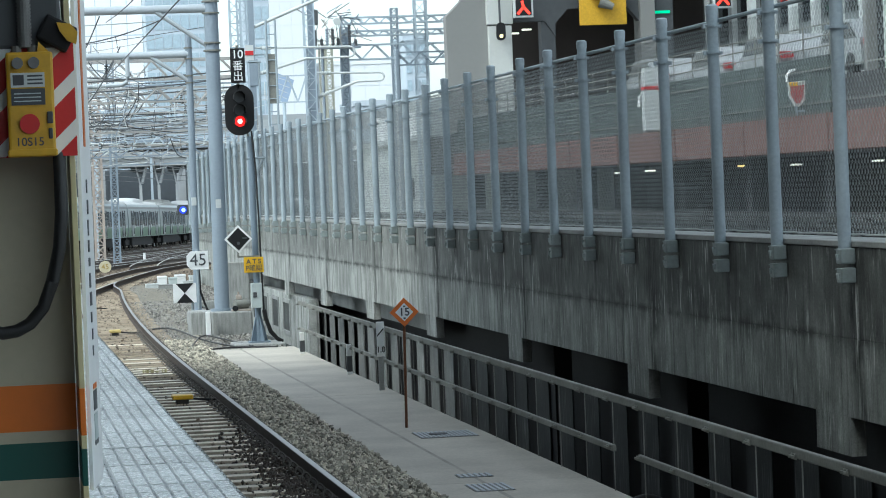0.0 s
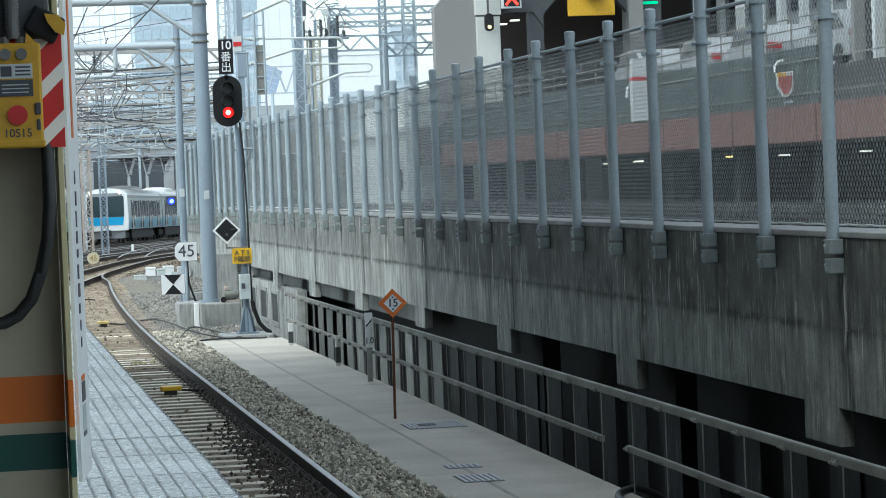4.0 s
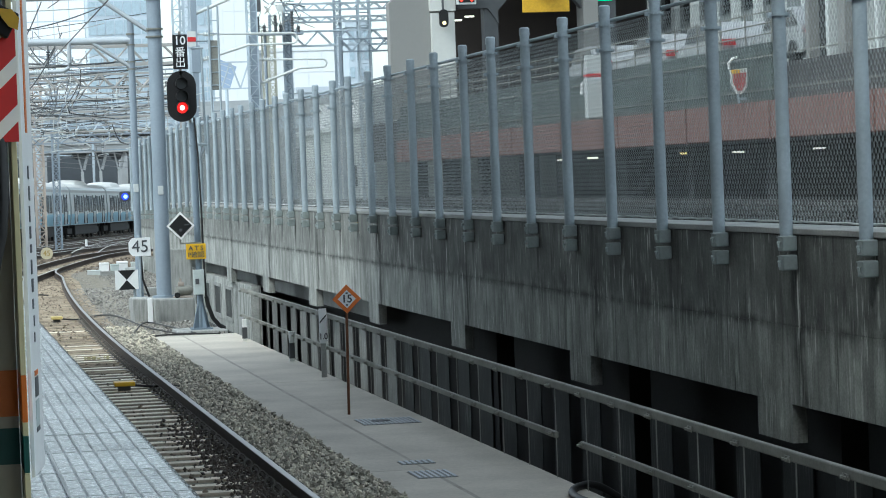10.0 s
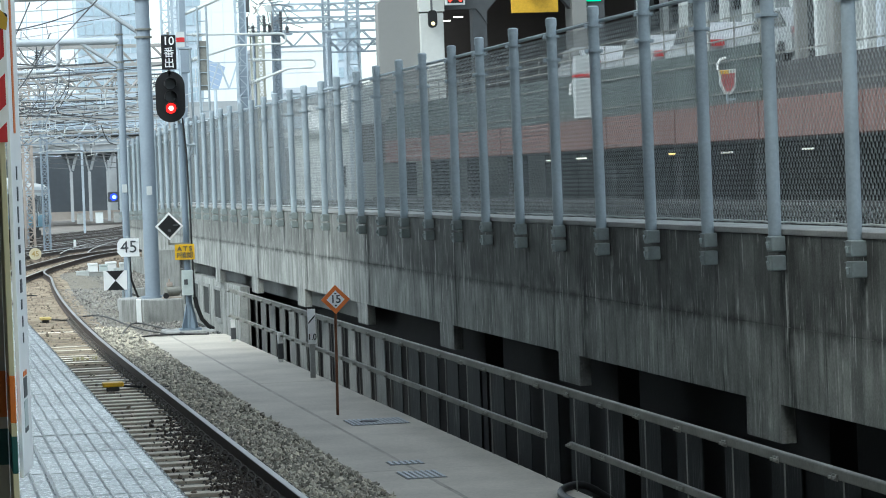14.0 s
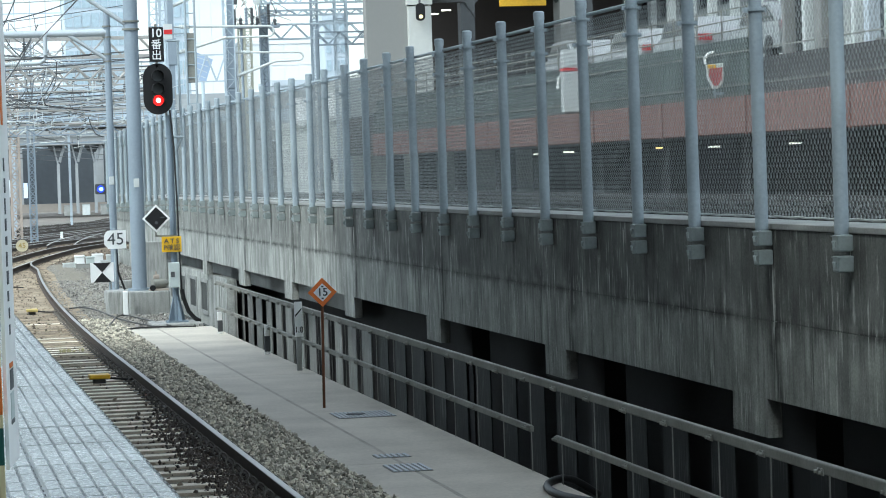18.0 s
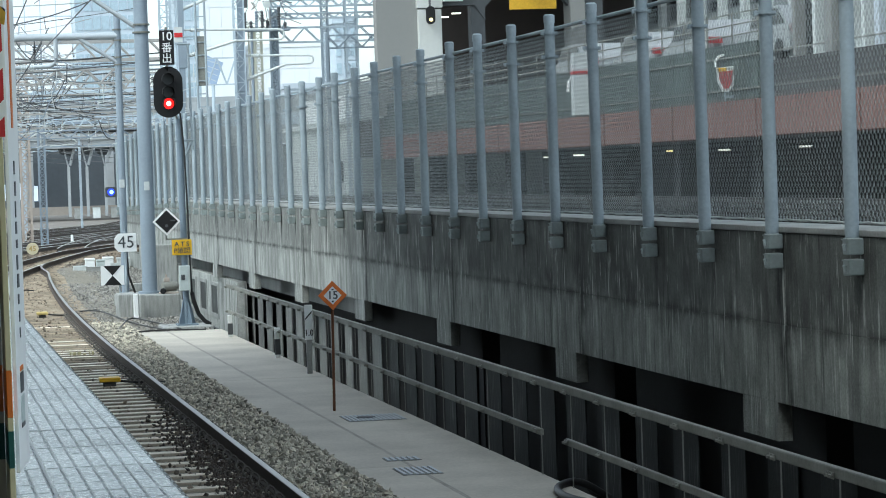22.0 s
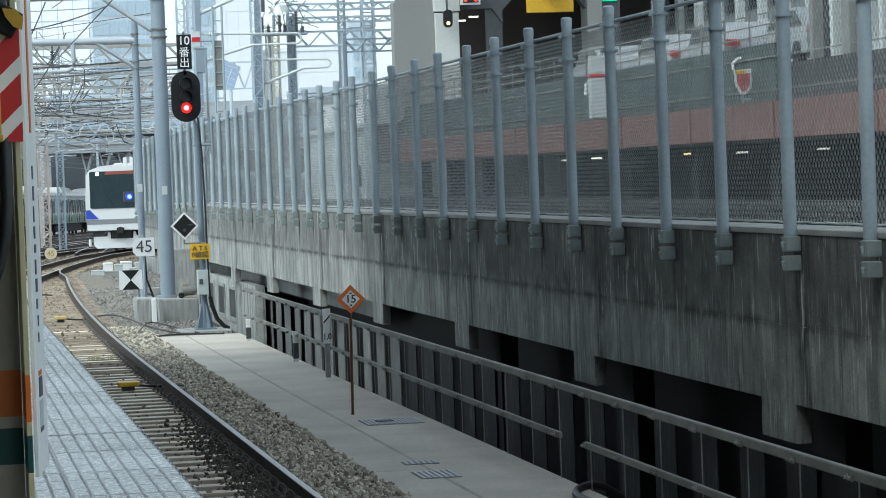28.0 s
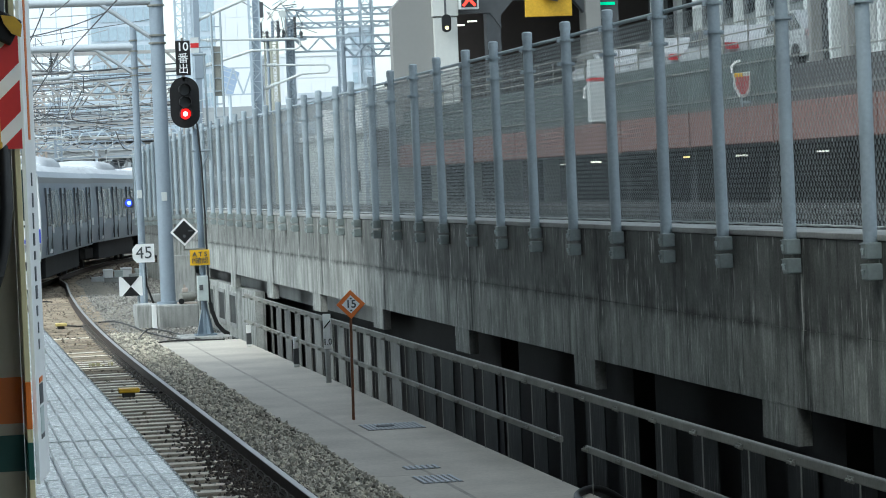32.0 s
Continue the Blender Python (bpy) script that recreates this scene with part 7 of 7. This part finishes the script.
def cyan_front(root):
    """Silver and sky blue front."""
    face_plate(root, "front_shell", [(-1.40, 0.86), (1.40, 0.86), (1.47, 1.4), (1.42, 3.2), (1.25, 3.42), (0, 3.62), (-1.25, 3.42), (-1.42, 3.2), (-1.47, 1.4)], 9.6, train_white, "white moulded front", 0.3)
    glass = face_plate(root, "windscreen", rounded(-1.2, 1.2, 1.75, 3.1, 0.08), 9.9, train_glass, "wide dark windscreen")
    face_plate(root, "blue_panel", [(-1.12, 1.22), (1.12, 1.22), (1.18, 1.74), (-1.18, 1.74)], 9.91, cyan_band, "sky blue front panel", 0.012)
    face_plate(root, "brow", [(-1.15, 3.1), (1.15, 3.1), (1.05, 3.3), (-1.05, 3.3)], 9.91, grey_band, "", 0.012)
    for s in (-1, 1):
        face_plate(root, "headlight", disc(s * 0.95, 3.32, 0.09, 12), 9.92, warm_glow, "lit headlight", 0.03)
    face_plate(root, "skirt", rounded(-1.2, 1.2, 0.35, 0.86, 0.1), 9.65, grey_band, "grey skirt", 0.1)
    bm = B()
    box(bm, -0.3, 0.3, 9.6, 10.2, 0.5, 0.9, 0.03)
    part("coupler", bm, under, root)


def plain_end(root):
    """Rear end of a train that runs away from the eye."""
    face_plate(root, "end_shell", [(-1.40, 0.86), (1.40, 0.86), (1.47, 1.4), (1.42, 3.2), (1.25, 3.42), (0, 3.62), (-1.25, 3.42), (-1.42, 3.2), (-1.47, 1.4)], -9.9, grey_band, "dark end wall", 0.25)
    face_plate(root, "end_window", rounded(-1.1, 1.1, 1.75, 3.0, 0.08), -9.93, train_glass, "dark end window")


SKY_CAR = car_meshes(surface("pale blue lower panel", (0.18, 0.39, 0.52), 0.38, 0.45, 0.08, 0.8, 12, 0.02, local=True), 1.64)
GREEN_CAR = car_meshes(lime_band, 1.62)
# darker bluish copy of the silver: the shadow side put into the colour
SHADED_SILVER = surface("silver train body in its shadow side tone", (0.225, 0.275, 0.345), 0.35, 0.4, 0.12, 0.8, 12, 0.02, local=True)
BLUE_CAR = car_meshes(SHADED_SILVER, 1.45, SHADED_SILVER, surface("pale grey train roof", (0.62, 0.65, 0.68), 0.7, 0, 0.2, 0.7, 12, 0.05, local=True))


def build_trains():
    trains = {}
    first = build_train_car(SKY_CAR, "silver and sky blue commuter train car", "sky blue train", cyan_front)
    mid = build_train_car(SKY_CAR, "silver and sky blue commuter train car", "sky blue train")
    last = build_train_car(SKY_CAR, "silver and sky blue rear commuter train car", "sky blue train", plain_end)
    trains["sky"] = [first, mid] + [copy_thing(mid, Matrix()) for k in range(7)] + [last]
    mid = build_train_car(GREEN_CAR, "silver commuter train car with a grey green band", "departing green train")
    last = build_train_car(GREEN_CAR, "silver rear commuter train car with a grey green band", "departing green train", plain_end)
    trains["leaving"] = [mid] + [copy_thing(mid, Matrix()) for k in range(4)] + [last]
    mid = build_train_car(GREEN_CAR, "silver commuter train car with a grey green band", "passing green train")
    trains["passing"] = [mid] + [copy_thing(mid, Matrix()) for k in range(7)]
    first = build_train_car(BLUE_CAR, "white and blue fronted silver train car", "white and blue train", blue_front)
    mid = build_train_car(BLUE_CAR, "grey silver train car", "white and blue train")
    trains["branch"] = [first, mid] + [copy_thing(mid, Matrix()) for k in range(2)]
    return trains


TRAINS = build_trains()


# ---- ribbed plates on the platform edge ----
def plate_mesh(w, d):
    """A plate with rows of raised bars; short grey bars in the grooves stand for recessed slots."""
    bm = B()
    box(bm, 0, w, 0, d, -0.02, 0.0)
    verts, faces = [], []
    nx, ny = 7, 3
    for i in range(nx):
        for j in range(ny):
            x, y = 0.016 + i * 0.0865, 0.03 + j * 0.392
            a, b, h = 0.073, 0.382, 0.0035
            k = len(verts)
            verts += [(x, y, 0), (x + a, y, 0), (x + a, y + b, 0), (x, y + b, 0), (x + 0.006, y + 0.006, h), (x + a - 0.006, y + 0.006, h), (x + a - 0.006, y + b - 0.006, h), (x + 0.006, y + b - 0.006, h)]
            faces += [(k + 4, k + 5, k + 6, k + 7)] + [(k + m, k + (m + 1) % 4, k + 4 + (m + 1) % 4, k + 4 + m) for m in range(4)]
    bars = len(faces)
    for i in range(nx):
        for j in range(2 * ny):
            x, y, h = 0.016 + 0.073 + i * 0.0865, 0.03 + j * 0.196 + (0.05 if i % 2 else 0.0), 0.002
            k = len(verts)
            verts += [(x + 0.001, y, 0), (x + 0.0125, y, 0), (x + 0.0125, y + 0.11, 0), (x + 0.001, y + 0.11, 0), (x + 0.001, y, h), (x + 0.0125, y, h), (x + 0.0125, y + 0.11, h), (x + 0.001, y + 0.11, h)]
            faces += [(k + 4, k + 5, k + 6, k + 7)] + [(k + m, k + (m + 1) % 4, k + 4 + (m + 1) % 4, k + 4 + m) for m in range(4)]
    me = bpy.data.meshes.new("tmp")
    me.from_pydata(verts, [], faces)
    bm.from_mesh(me)
    bpy.data.meshes.remove(me)
    out = bpy.data.meshes.new("edge_plate")
    bm.to_mesh(out)
    bm.free()
    for m in (plate_mat, plate_base, plate_slot):
        out.materials.append(m)
    for f in out.polygons:
        f.material_index = 1 if f.index < 6 else 0 if f.index < 6 + bars else 2
    return out


def build_plates():
    w, d = 0.62, 1.2
    me = plate_mesh(w - 0.006, d - 0.008)
    y = 7.0
    while y < 42.5:
        for k in range(3):
            x = 1.28 - (k + 1) * w
            if x > -0.7:
                piece("edge_plate", me, PLATFORM, pose(x + 0.003, y, 1.1 + random.uniform(-0.002, 0.001), random.uniform(-0.08, 0.08), random.uniform(-0.1, 0.1), 0))
        y += d
    bm = B()
    box(bm, 1.283, 1.293, -30, 43, 0.98, 1.098, 0.004)
    part("edge_trim", bm, galv_dull, PLATFORM, "grey edge trim")


build_plates()


# ---- what moves ----
def pose_on(line, y_front, back):
    """A car's pose on a line, its middle that far behind the train's front, heading towards smaller y."""
    y_mid = y_front
    for k in range(4):
        slope = (line(y_mid) - line(y_front)) / (y_mid - y_front) if abs(y_mid - y_front) > 1 else line(y_front + 1) - line(y_front)
        y_mid = y_front + back / math.hypot(1, slope)
    slope = (line(y_mid + 7) - line(y_mid - 7)) / 14
    grade = math.degrees(math.atan2(fall(y_mid + 7) - fall(y_mid - 7), 14))
    return pose(line(y_mid), y_mid, fall(y_mid), -grade, 0, 180 - math.degrees(math.atan(slope)))


def branch_front(t):
    u = t - 29.0
    return 109 - 10.3 * u - (0.1 * u * u if u > 0 else 0) if u > -2 else 129.6 - 12.7 * (u + 2)


def motions():
    seconds = [float(k) for k in range(33)]
    for k, car in enumerate(TRAINS["sky"]):
        line = line_yard(0.0)
        walk(car, [(t, pose_on(line, 205.4 - 20.6 * (t - 3), 10 + 20 * k)) for t in seconds])
    for k, car in enumerate(TRAINS["leaving"]):
        line = line_yard(-3.5)
        n = len(TRAINS["leaving"])
        walk(car, [(t, pose_on(line, 255.6 - 19.5 * (t - 1.5), -10 - 20 * (n - 1 - k))) for t in seconds])
    for k, car in enumerate(TRAINS["passing"]):
        line = line_yard(-6.9)
        walk(car, [(t, pose_on(line, 255 + 22.0 * (t - 25), -10 - 20 * k)) for t in seconds])
    halves = [0.0, 10.0, 20.0, 24.0] + [25 + 0.25 * k for k in range(29)]
    for k, car in enumerate(TRAINS["branch"]):
        walk(car, [(t, pose_on(line_branch, branch_front(t), 10 + 20 * k)) for t in halves])


motions()
